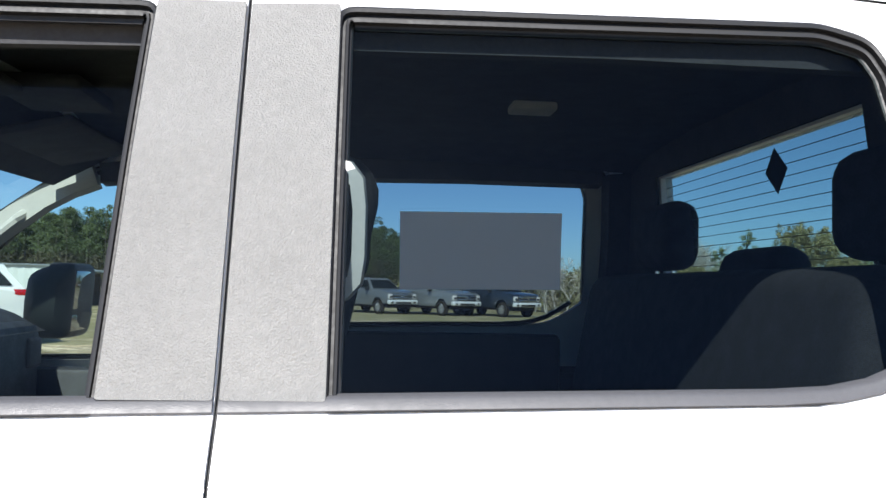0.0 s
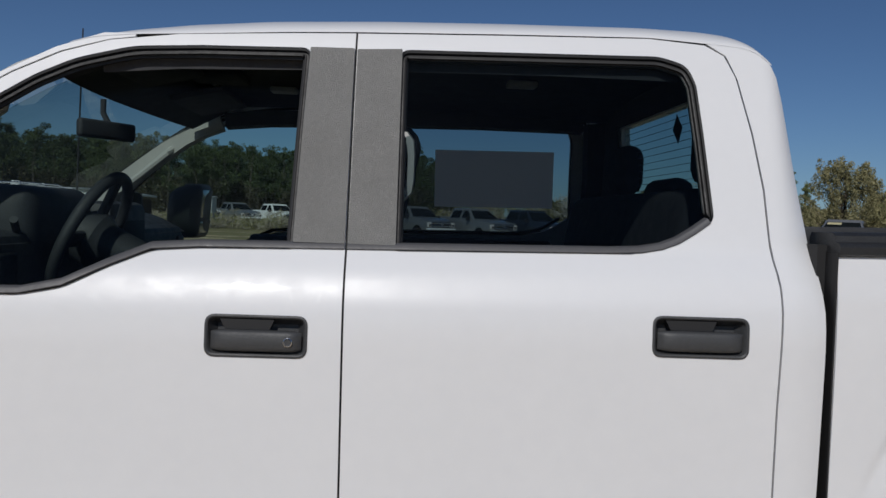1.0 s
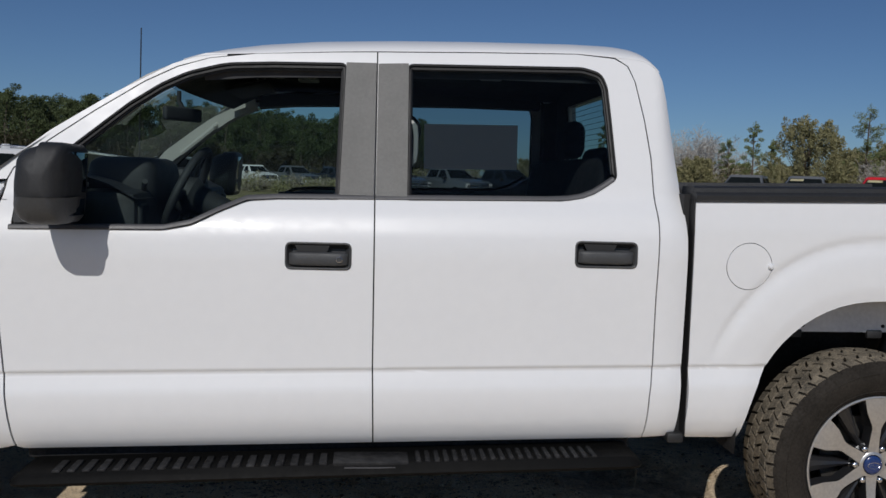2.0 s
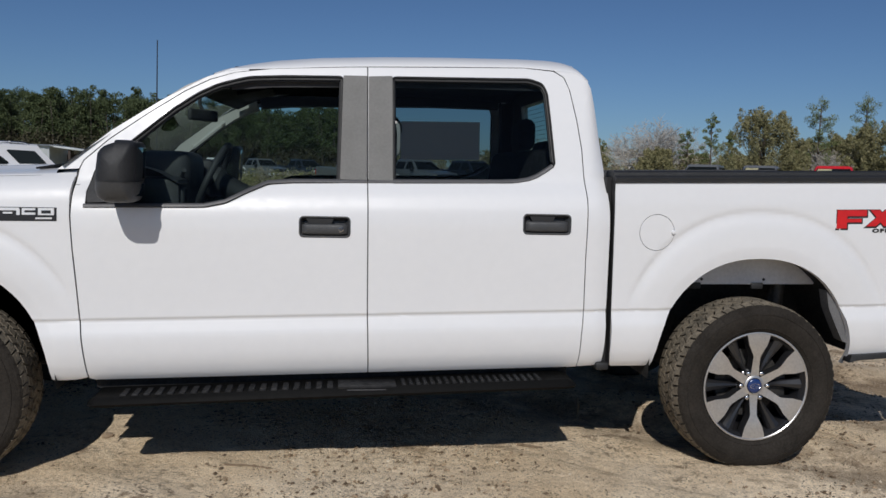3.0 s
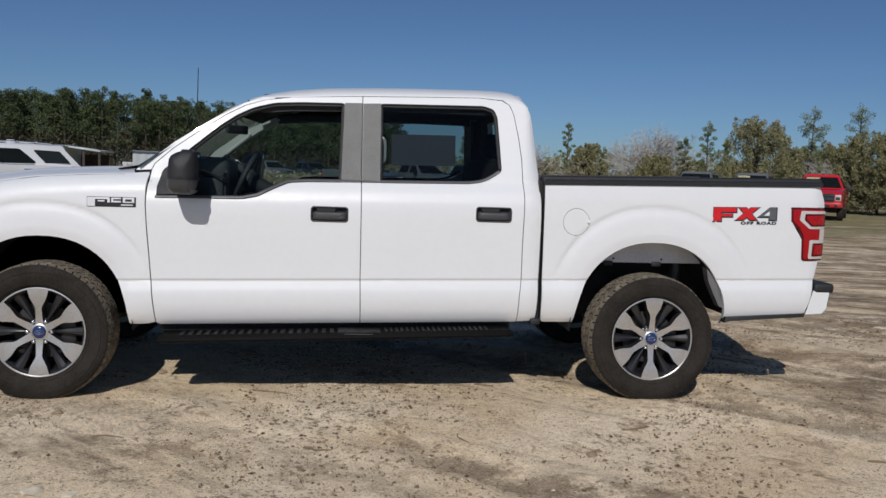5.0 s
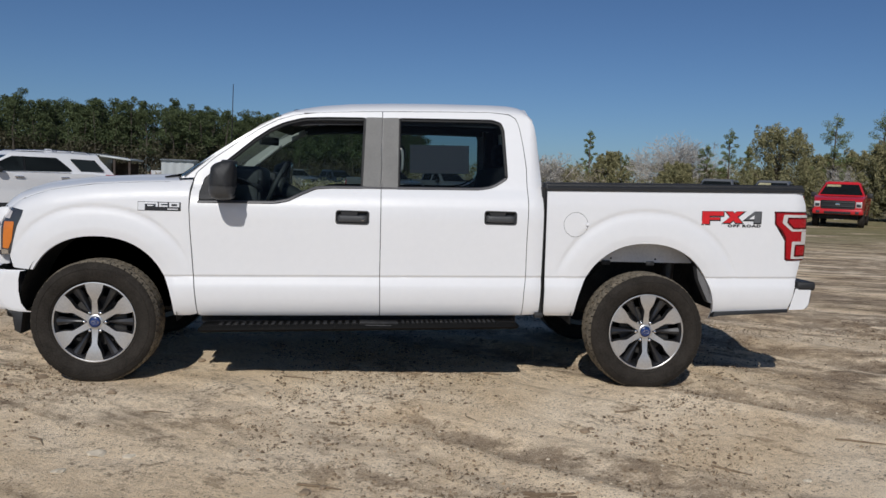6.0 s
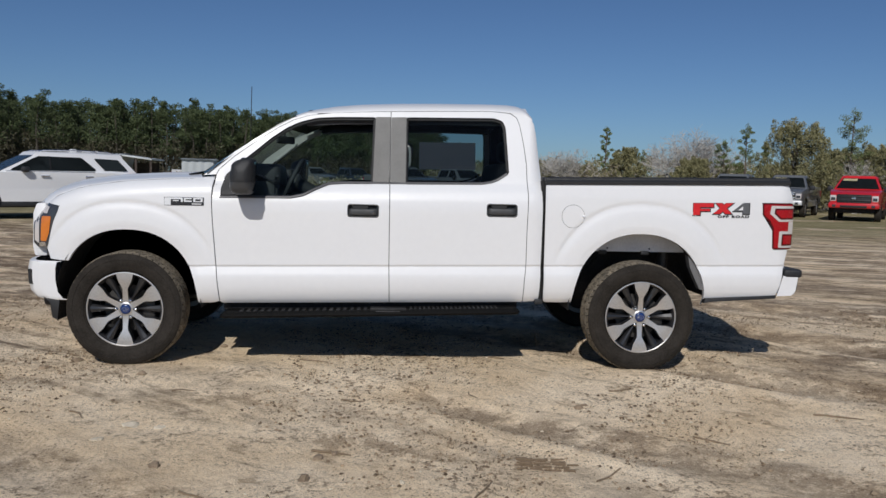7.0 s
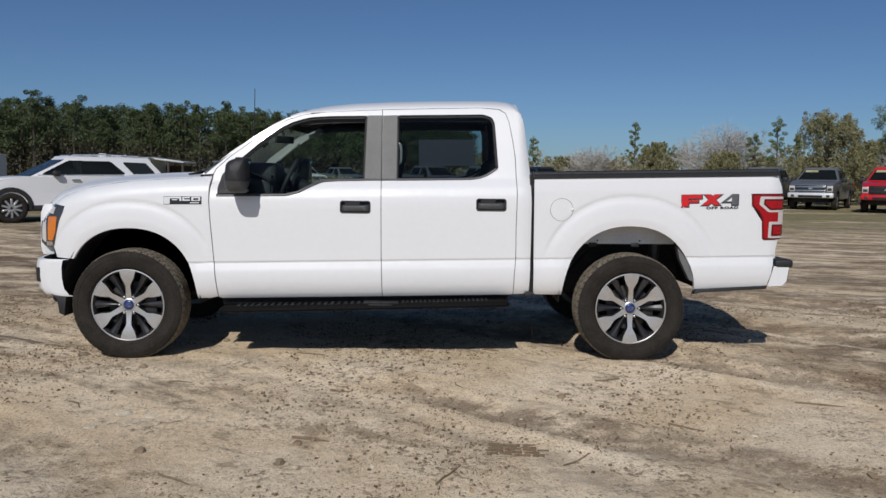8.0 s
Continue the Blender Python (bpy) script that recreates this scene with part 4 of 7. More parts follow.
        for r, w, py in ((0.072, 0.006, -0.080), (0.105, 0.010, -0.078), (0.150, 0.016, -0.080), (0.200, 0.023, -0.087), (0.250, 0.030, -0.096)):
            rings.append([bm.verts.new(c) for c in ((-w * 1.15, py + 0.030, r), (-w, py + 0.008, r), (-w * 0.15, py, r), (w * 0.55, py + 0.003, r), (w, py + 0.014, r), (w * 1.15, py + 0.034, r))])
        for c, d in zip(rings, rings[1:]):
            for q in range(5):
                bm.faces.new((c[q], c[q + 1], d[q + 1], d[q]))
        bmesh.ops.transform(bm, matrix=turn2, verts=bm.verts[:])
        part("pocket_rib", bm, DARKALLOY, rim, angle=20)
        ang = a + math.pi / 6
        bm = bmesh.new()
        c = (0.0675 * math.cos(ang), -0.082, 0.0675 * math.sin(ang))
        r = lathe(bm, [(0.0125, 0.02), (0.0125, -0.008), (0.010, -0.015), (0.005, -0.018)], 12, "y", c)
        disc(bm, r[-1])
        part("lug_nut", bm, CHROME, rim)
    bm = bmesh.new()
    r = lathe(bm, [(0.080, 0.03), (0.080, -0.070), (0.062, -0.082), (0.050, -0.086)], 48)
    part("hub_ring", bm, DARKALLOY, rim)
    bm = bmesh.new()
    lathe(bm, [(0.0515, -0.080), (0.050, -0.0920), (0.046, -0.0955), (0.0385, -0.0965), (0.0370, -0.093)], 48)
    part("hub_face", bm, ALLOY, rim)
    bm = bmesh.new()
    r = lathe(bm, [(0.0350, -0.090), (0.0345, -0.098), (0.031, -0.1015), (0.02, -0.104), (0.0001, -0.1045)], 40)
    cap = part("centre_cap", bm, BLUECAP, rim, "round blue centre cap with a pale oval")
    bm = bmesh.new()
    tube(bm, [(0.024 * math.cos(t), -0.1045, 0.011 * math.sin(t)) for t in np.linspace(0, 2 * math.pi, 28, endpoint=False)], 0.0012, 5, True)
    tube(bm, [(-0.015, -0.105, 0.0), (-0.005, -0.105, 0.004), (0.005, -0.105, -0.003), (0.015, -0.105, 0.001)], 0.0012, 5)
    part("cap_oval", bm, CHROME, cap)
    bm = bmesh.new()
    lathe(bm, [(0.07, -0.02), (0.165, -0.02), (0.168, -0.012), (0.165, 0.0), (0.07, 0.0)], 48)
    part("brake_disc", bm, STEEL, hub, "dull steel brake disc")
    bm = boxbm(0.10, 0.19, -0.045, 0.03, -0.07, 0.07, 0.012)
    part("brake_caliper", bm, STEEL, hub)
    bm = bmesh.new()
    r = lathe(bm, [(0.225, 0.06), (0.06, 0.06)], 40)
    disc(bm, r[-1])
    part("backing_plate", bm, UNDER, hub)
    return hub


for x in (FRONT_HUB, REAR_HUB):
    wheel(x, 0.157, False)
    wheel(x, WIDE - 0.157, True)

# ---- wheel wells and underbody ----
for far in (False, True):
    sgn = (lambda v: WIDE - v) if far else (lambda v: v)
    for a, lo, hi, nm in ((FRONT_ARCH, 0, 172, "front_wheel_liner"), (REAR_ARCH, 14, 180, "rear_wheel_liner")):
        bm = bmesh.new()
        pts = arch(a, lo, hi, 24, 0.02)
        pts = [(pts[0][0], 0.42 if a is FRONT_ARCH else 0.545)] + pts + [(pts[-1][0], 0.45)]
        ins = [bm.verts.new((px, sgn(0.50), pz)) for px, pz in pts]
        out = [bm.verts.new((px, sgn(0.058), pz)) for px, pz in pts]
        for i in range(len(pts) - 1):
            bm.faces.new((out[i], out[i + 1], ins[i + 1], ins[i]))
        bm.faces.new(ins)
        part(nm, bm, UNDER, truck, "black wheel well liner")
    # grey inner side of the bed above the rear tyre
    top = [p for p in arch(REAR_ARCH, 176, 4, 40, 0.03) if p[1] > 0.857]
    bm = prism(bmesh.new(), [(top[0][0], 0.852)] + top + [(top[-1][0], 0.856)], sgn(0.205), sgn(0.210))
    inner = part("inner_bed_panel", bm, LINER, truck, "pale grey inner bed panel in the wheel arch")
    for px in (3.42, 3.74):
        bm = bmesh.new()
        box(bm, px - 0.03, px + 0.03, *sorted((sgn(0.196), sgn(0.212))), 0.832, 0.862, 0.004)
        part("panel_clip", bm, TRIM, inner)
        bm = bmesh.new()
        lathe(bm, [(0.007, 0.0), (0.006, -0.004), (0.0001, -0.005)], 10, "y", (px + 0.035, sgn(0.204), 0.878))
        part("panel_bolt", bm, SEAM, inner)
    rear = [p for p in arch(REAR_ARCH, 36, 3, 18, 0.002) if p[1] > 0.575]
    flap = rear + [(4.120, 0.60), (4.078, 0.68), (4.040, 0.76), (4.022, 0.845)]
    bm = prism(bmesh.new(), flap, sgn(0.066), sgn(0.130))
    part("rear_liner_flap", bm, FLAP, truck, "grey liner flap behind the rear tyre")
    # shock absorber and bracket
    bm = tube(bmesh.new(), [(3.86, sgn(0.42), 0.42), (3.93, sgn(0.36), 0.86)], 0.028, 12)
    tube(bm, [(3.93, sgn(0.36), 0.70), (3.94, sgn(0.355), 0.88)], 0.036, 12)
    part("shock_absorber", bm, STEEL, truck)
    bm = boxbm(-0.60, 3.10, *sorted((sgn(0.52), sgn(0.60))), 0.44, 0.58, 0.01)
    box(bm, 3.10, 4.70, *sorted((sgn(0.52), sgn(0.60))), 0.60, 0.72, 0.01)
    part("frame_rail", bm, UNDER, truck)
    bm = boxbm(0.66, 2.78, *sorted((sgn(0.135), sgn(0.20))), 0.385, 0.53, 0.012)
    part("rocker", bm, UNDER, truck, "black underside of the sill")
    # valance behind the rear wheel
    bm = prism(bmesh.new(), [(4.150, 0.498), (4.200, 0.510), (4.690, 0.542), (4.695, 0.566), (4.160, 0.535)], sgn(0.040), sgn(0.10), 0.003)
    part("bed_valance", bm, TRIM, truck, "black strip under the bed side")
    # black fillers added as shade in the gap between cab and bed, with its bracket
    bm = prism(bmesh.new(), [(2.925, 0.50), (2.958, 0.50), (2.952, 1.36), (2.922, 1.36)], sgn(0.095), sgn(0.16))
    part("cab_gap_shade", bm, SEAM, truck)
    bm = prism(bmesh.new(), [(2.9505, 0.50), (2.9535, 0.50), (2.9455, 1.345), (2.9425, 1.345)], sgn(0.044), sgn(0.16))
    part("bed_edge_shade", bm, SEAM, truck)
    bm = boxbm(2.895, 2.955, *sorted((sgn(0.055), sgn(0.11))), 0.468, 0.505, 0.008)
    part("cab_gap_bracket", bm, TRIM, truck)

bm = boxbm(0.45, 2.95, 0.16, WIDE - 0.16, 0.52, 0.60, 0.01)
box(bm, 2.90, 3.12, 0.20, WIDE - 0.20, 0.62, 0.70, 0.01)
box(bm, 4.24, 4.70, 0.20, WIDE - 0.20, 0.62, 0.70, 0.01)
part("floor_pan", bm, UNDER, truck)
bm = boxbm(-0.62, 0.50, 0.50, WIDE - 0.50, 0.40, 1.20, 0.03)
part("engine_bay", bm, UNDER, truck)
bm = tube(bmesh.new(), [(REAR_HUB, 0.25, HUB_Z), (REAR_HUB, WIDE - 0.25, HUB_Z)], 0.045, 12)
bmesh.ops.create_uvsphere(bm, u_segments=16, v_segments=10, radius=0.15, matrix=Matrix.Translation((REAR_HUB, 1.1, HUB_Z)))
part("rear_axle", bm, UNDER, truck)
bm = tube(bmesh.new(), [(FRONT_HUB, 0.25, HUB_Z), (FRONT_HUB, WIDE - 0.25, HUB_Z)], 0.035, 10)
part("front_axle", bm, UNDER, truck)
bm = tube(bmesh.new(), [(0.5, 1.35, 0.45), (2.0, 1.42, 0.42), (2.9, 1.45, 0.42), (4.2, 1.50, 0.56), (4.6, 1.65, 0.58)], 0.035, 10)
tube(bm, [(2.2, 1.42, 0.43), (2.9, 1.45, 0.43)], 0.10, 14)
part("exhaust", bm, STEEL, truck)
bm = tube(bmesh.new(), [(0.9, 0.95, 0.48), (3.6, 1.08, 0.40)], 0.045, 10)
part("drive_shaft", bm, UNDER, truck)

# ---- side steps ----
for far in (False, True):
    sgn = (lambda v: WIDE - v) if far else (lambda v: v)
    step = empty("side_step")
    step.parent = truck
    bm = bmesh.new()
    prof = [(-0.045, 0.385), (-0.055, 0.372), (-0.050, 0.361), (-0.028, 0.354), (0.06, 0.354), (0.150, 0.360), (0.150, 0.400), (-0.030, 0.400)]
    rings = []
    for x, g in ((0.668, 0.25), (0.682, 0.75), (0.705, 1.0), (1.4, 1.0), (2.2, 1.0), (2.730, 1.0), (2.760, 0.8), (2.776, 0.3)):
        dz = -0.010 + 0.0290 * (x - 0.655)
        rings.append([bm.verts.new((x, sgn(0.02 + (py - 0.02) * (0.6 + 0.4 * g)), 0.37 + (pz - 0.37) * g + dz)) for py, pz in prof])
    for a, b in zip(rings, rings[1:]):
        for i in range(8):
            bm.faces.new((a[i], a[(i + 1) % 8], b[(i + 1) % 8], b[i]))
    bm.faces.new(rings[0]), bm.faces.new(rings[-1])
    part("board", bm, STEPBLACK, step, "black plastic running board")
    for x0, x1, dense in ((0.80, 1.68, 0.048), (1.99, 2.62, 0.032)):
        for x in np.arange(x0, x1, dense):
            z = 0.390 + 0.0290 * (x - 0.655)
            part("grip_rib", boxbm(x, x + dense * 0.55, *sorted((sgn(-0.030), sgn(0.070))), z - 0.010, z + 0.008, 0.003, seg=1), STEPRIB, step)
    zc = 0.392 + 0.0290 * (1.83 - 0.655)
    bm = boxbm(1.71, 1.965, *sorted((sgn(-0.035), sgn(0.07))), zc - 0.012, zc + 0.006, 0.004)
    part("centre_plate", bm, STEPRIB, step)
    bm = boxbm(1.75, 1.92, *sorted((sgn(-0.043), sgn(-0.040))), zc - 0.014, zc - 0.010)
    part("plate_line", bm, GREYSTRIP, step)
    for x in (0.95, 1.85, 2.6):
        bm = boxbm(x - 0.03, x + 0.03, *sorted((sgn(0.16), sgn(0.55))), 0.40, 0.46, 0.008)
        part("bracket", bm, UNDER, step)

# ---- lamps, bumpers, badges ----
TAIL = [(4.547, 1.244), (4.796, 1.247), (4.803, 1.000), (4.797, 0.910), (4.640, 0.908), (4.630, 1.062), (4.602, 1.112), (4.552, 1.156)]
LENS_UPPER = [(4.640, 1.208), (4.797, 1.210), (4.799, 1.130), (4.684, 1.128), (4.636, 1.170)]
LENS_LOWER = [(4.704, 1.022), (4.798, 1.022), (4.797, 0.938), (4.702, 0.936)]
for far in (False, True):
    lamp = panel("tail_lamp", fillet(TAIL, 0.016, 3), bed_side, LAMPDARKRED, truck, far=far, proud=0.005, step=(0.03, 0.04), label="red tail lamp with clear bands")
    body = fillet(offset(TAIL, 0.010), 0.012, 3)
    panel("red_body", body, bed_side, LAMPRED, lamp, far=far, proud=0.0085, lip=0.004, step=(0.05, 0.08))
    upper = [(4.612, 1.226), (4.798, 1.227), (4.800, 1.114), (4.674, 1.112), (4.604, 1.168)]
    panel("clear_band", fillet(upper, 0.008, 2), bed_side, LAMPCLEAR, lamp, far=far, proud=0.0105, lip=0.004, step=(0.05, 0.08))
    panel("clear_edge", fillet([(4.756, 1.112), (4.800, 1.112), (4.800, 1.036), (4.756, 1.036)], 0.004, 2), bed_side, LAMPCLEAR, lamp, far=far, proud=0.0100, lip=0.004, step=(0.05, 0.08))
    lower = [(4.682, 1.042), (4.800, 1.042), (4.798, 0.922), (4.680, 0.921)]
    panel("clear_band", fillet(lower, 0.008, 2), bed_side, LAMPCLEAR, lamp, far=far, proud=0.0105, lip=0.004, step=(0.05, 0.08))
    for o in (LENS_UPPER, LENS_LOWER):
        lens = panel("dark_lens", fillet(o, 0.006, 2), bed_side, LAMPDARKRED, lamp, far=far, proud=0.0125, lip=0.004, step=(0.05, 0.08))
        panel("red_lens", fillet(offset(o, 0.012), 0.006, 2), bed_side, LAMPRED, lens, far=far, proud=0.0145, lip=0.004, step=(0.05, 0.08))

HEAD = [(-0.650, 1.116), (-0.452, 1.100), (-0.462, 1.062), (-0.495, 0.992), (-0.520, 0.908), (-0.545, 0.812), (-0.620, 0.800), (-0.662, 0.830), (-0.665, 1.05)]
for far in (False, True):
    lamp = panel("head_lamp", fillet(HEAD, 0.012, 3), fender_side, LAMPDARK, truck, far=far, proud=0.004, step=(0.03, 0.04), label="head lamp with amber corner")
    panel("amber_reflector", fillet([(-0.592, 1.020), (-0.512, 1.022), (-0.530, 0.905), (-0.556, 0.846), (-0.600, 0.846)], 0.008, 2), fender_side, AMBER, lamp, far=far, proud=0.007, lip=0.003, step=(0.05, 0.05))
    panel("clear_corner", fillet([(-0.612, 1.070), (-0.650, 1.056), (-0.652, 0.850), (-0.614, 0.826)], 0.008, 2), fender_side, LAMPCLEAR, lamp, far=far, proud=0.007, lip=0.003, step=(0.05, 0.05))
    panel("bright_bar", fillet([(-0.604, 1.096), (-0.530, 1.088), (-0.545, 1.040), (-0.600, 1.046)], 0.004, 2), fender_side, LAMPCLEAR, lamp, far=far, proud=0.007, lip=0.003, step=(0.05, 0.05))

    # chrome foot of the lamp, and the white fascia between lamp and grille
    panel("lamp_foot", fillet([(-0.612, 0.838), (-0.558, 0.838), (-0.556, 0.812), (-0.608, 0.806)], 0.005, 2), fender_side, CHROME, lamp, far=far, proud=0.007, lip=0.003, step=(0.05, 0.05))
    sgn = (lambda v: WIDE - v) if far else (lambda v: v)
    bm = prism(bmesh.new(), fillet([(-0.58, 1.112), (-0.648, 1.108), (-0.672, 1.04), (-0.678, 0.80), (-0.668, 0.735), (-0.58, 0.735)], 0.02, 3), sgn(0.20), sgn(0.46), 0.008)
    part("front_fascia", bm, WHITE, truck)

# front bumper wraps round
bm = bmesh.new()


def bumper_at(u, v):
    plan = [(-0.450, 0.050), (-0.560, 0.058), (-0.625, 0.085), (-0.672, 0.150), (-0.712, 0.270), (-0.752, 0.520), (-0.775, 1.015)]
    k = (1 - abs(2 * u - 1)) * 6
    i = min(int(k), 5)
    p = Vector(plan[i]).lerp(Vector(plan[i + 1]), k - i)
    x, y = p.x, (p.y if u < 0.5 else WIDE - p.y)
    prof = [(0.03, 0.715), (-0.01, 0.708), (-0.02, 0.66), (-0.02, 0.58), (-0.005, 0.50), (0.03, 0.455), (0.09, 0.445)]
    k = v * (len(prof) - 1)
    i = min(int(k), len(prof) - 2)
    p = Vector(prof[i]).lerp(Vector(prof[i + 1]), k - i)
    return x + p.x, y, p.y


grid(bm, 48, 12, bumper_at)
bumper = part("front_bumper", bm, WHITE, truck, "white front bumper with dark air slots", angle=60)
for far in (False, True):
    sgn = (lambda v: WIDE - v) if far else (lambda v: v)
    bm = prism(bmesh.new(), fillet([(-0.668, 0.655), (-0.628, 0.650), (-0.620, 0.545), (-0.662, 0.550)], 0.008, 2), sgn(0.082), sgn(0.20))
    part("air_slot", bm, SEAM, bumper)
    bm = prism(bmesh.new(), [(-0.56, 0.46), (-0.445, 0.455), (-0.452, 0.44), (-0.46, 0.30), (-0.50, 0.32), (-0.51, 0.43)], sgn(0.06), sgn(0.30), 0.004)
    part("air_deflector", bm, TRIM, bumper)
bm = boxbm(-0.66, -0.50, 0.30, WIDE - 0.30, 0.36, 0.46, 0.03)
part("chin_spoiler", bm, TRIM, bumper)
bm = bmesh.new()
box(bm, -0.70, -0.60, 0.40, WIDE - 0.40, 0.715, 1.10, 0.02)
box(bm, -0.63, -0.55, 0.24, WIDE - 0.24, 0.715, 1.08, 0.02)
grille = part("grille", bm, TRIM, truck, "black grille with bars")
for z in (0.80, 0.91, 1.02):
    bm = boxbm(-0.735, -0.69, 0.44, WIDE - 0.44, z - 0.025, z + 0.025, 0.01)
    part("grille_bar", bm, TRIM, grille)

# rear bumper, tailgate, bed
bm = bmesh.new()


def rear_bumper_at(u, v):
    t = 2 * u - 1
    y = MID + t * (MID - 0.045)
    x = 4.885 - 0.030 * max(0.0, (abs(t) - 0.85) / 0.15) ** 2
    prof = [(-0.12, 0.715), (-0.02, 0.712), (0.0, 0.695), (-0.004, 0.62), (-0.025, 0.575), (-0.12, 0.562)]
    k = v * (len(prof) - 1)
    i = min(int(k), len(prof) - 2)
    p = Vector(prof[i]).lerp(Vector(prof[i + 1]), k - i)
    return x + p.x, y, p.y


grid(bm, 40, 15, rear_bumper_at)
for sy in (0.045, WIDE - 0.045):
    bm.faces.new([bm.verts.new(c) for c in ((4.700, sy, 0.560), (4.812, sy, 0.566), (4.842, sy, 0.600), (4.856, sy, 0.704), (4.742, sy, 0.712))])
rb = part("rear_bumper", bm, WHITE, truck, "white rear bumper with black step pad", angle=60)
bm = boxbm(4.748, 4.888, 0.038, WIDE - 0.038, 0.698, 0.762, 0.022, 4)
part("step_pad", bm, TRIM, rb, "black grained step pad")
bm = boxbm(4.725, 4.798, 0.14, WIDE - 0.14, 0.72, 1.385, 0.02)
tg = part("tailgate", bm, WHITE, truck, "white tailgate")
bm = boxbm(4.797, 4.81, 0.75, 1.28, 1.15, 1.24, 0.012)
part("tailgate_handle", bm, TRIM, tg)
bm = boxbm(2.95, 4.72, 0.22, WIDE - 0.22, 0.88, 0.92, 0.01)
box(bm, 2.95, 3.00, 0.14, WIDE - 0.14, 0.80, 1.36, 0.01)
for far in (False, True):
    sgn = (lambda v: WIDE - v) if far else (lambda v: v)
    box(bm, 2.96, 4.72, *sorted((sgn(0.214), sgn(0.24))), 0.86, 1.36, 0.008)
part("bed_liner", bm, UNDER, truck, "dark bed interior")
for far in (False, True):
    sgn = (lambda v: WIDE - v) if far else (lambda v: v)
    bm = bmesh.new()
    prof = [(0.050, -0.012), (0.040, -0.006), (0.038, 0.010), (0.048, 0.020), (0.062, 0.022), (0.064, 0.036), (0.078, 0.043), (0.170, 0.043), (0.178, 0.030), (0.178, -0.012)]
    rings = []
    for x in np.linspace(2.945, 4.752, 20):
        z = 1.346 + (x - 2.945) * 0.0238
        rings.append([bm.verts.new((x, sgn(py), z + pz)) for py, pz in prof])
    for a, b in zip(rings, rings[1:]):
        for i in range(len(prof)):
            bm.faces.new((a[i], a[(i + 1) % len(prof)], b[(i + 1) % len(prof)], b[i]))
    bm.faces.new(rings[0]), bm.faces.new(rings[-1])
    part("bed_rail_cap", bm, TRIM, truck, "black plastic bed rail cap")

# mirrors
for far, dr in ((False, front_doors[0]), (True, front_doors[1])):
    sgn = (lambda v: WIDE - v) if far else (lambda v: v)
    sail = fillet([(0.656, 1.202), (0.655, 1.255), (0.676, 1.340), (0.800, 1.450), (0.835, 1.440), (0.835, 1.212)], 0.012, 2)
    panel("mirror_sail", sail, cab_side, TRIM, dr, far=far, proud=0.004, lip=0.02, step=(0.06, 0.06), label="black mirror mount")
    # the far arm is swung further back
    back = 0.15 if far else 0.0
    bm = bmesh.new()

    def shell(u, v):
        # along y from the root outwards, section in x and z
        y = 0.07 - 0.30 * (1 - (1 - u) ** 1.7)
        t = 2 * math.pi * v
        e = 0.30
        c, s = math.cos(t), math.sin(t)
        w = 1 - (1 - u) ** 1.7
        grow = max(0.02, 1 - max(0, (w - 0.70) / 0.30) ** 2.6) ** 0.42 - 0.55 * max(0, (0.18 - w) / 0.18) ** 1.5
        rx, rz = 0.068, 0.124
        px = 0.836 + 0.006 * u + math.copysign(abs(c) ** e, c) * rx * grow
        pz = 1.336 + math.copysign(abs(s) ** e, s) * rz * grow + 0.004 * u
        if c < 0:
            px -= 0.016 * (1 - abs(s)) * grow
            px += (0.082 * max(0, s) ** 2 * min(1.0, -2 * c) + 0.020 * max(0, -s) ** 2 * min(1.0, -2 * c)) * grow
        px += 0.07 * (pz - 1.336)
        return px + back, sgn(y), pz + back * 0.25

    grid(bm, 22, 40, shell)
    bmesh.ops.remove_doubles(bm, verts=bm.verts[:], dist=1e-5)
    bmesh.ops.holes_fill(bm, edges=[e for e in bm.edges if e.is_boundary])
    bm2 = bm
    housing = part("side_mirror", bm2, TRIM, dr, "black plastic door mirror")
    # lower skirt of the shell, a hair proud of it
    bm = bmesh.new()

    def skirt(u, v):
        px, py, pz = shell(0.30 + 0.70 * u, v)
        return 0.840 + back + (px - 0.840 - back) * 1.004, py + (-0.003 if not far else 0.003) * u, min(pz - 0.002, 1.297 + back * 0.25)

    grid(bm, 16, 40, skirt)
    bmesh.ops.remove_doubles(bm, verts=bm.verts[:], dist=1e-5)
    part("mirror_skirt", bm, HANDLE, housing, "grey lower skirt of the mirror")
    for nm, z0, z1 in (("mirror_glass", 1.306, 1.436), ("spotter_glass", 1.236, 1.292)):
        bm = boxbm(0.890, 0.9052, *sorted((sgn(-0.165), sgn(0.01))), z0, z1, 0.004, 2)
        for v in bm.verts:
            v.co.x += 0.07 * (v.co.z - 1.336) + back
            v.co.z += back * 0.25
        part(nm, bm, MIRRORGLASS, housing)

# antenna on the far front fender
bm = tube(bmesh.new(), [(0.555, WIDE - 0.16, 1.28), (0.557, WIDE - 0.16, 1.40), (0.570, WIDE - 0.16, 2.14)], [0.012, 0.005, 0.003], 8)
part("antenna", bm, SEAM, truck, "thin black whip antenna")


def flat_shapes(name, polygons, surf, mat, parent, proud, label=""):
    """Thin raised shapes on the side."""
    bm = bmesh.new()
    for o in polygons:
        o = thin(o, 0.04)
        a = [bm.verts.new((x, surf(x, z) - proud, z)) for x, z in o]
        b = [bm.verts.new((x, surf(x, z) + 0.002, z)) for x, z in o]
        bm.faces.new(a)
        for i in range(len(o)):
            bm.faces.new((a[i], a[(i + 1) % len(o)], b[(i + 1) % len(o)], b[i]))
    return part(name, bm, mat, parent, label)


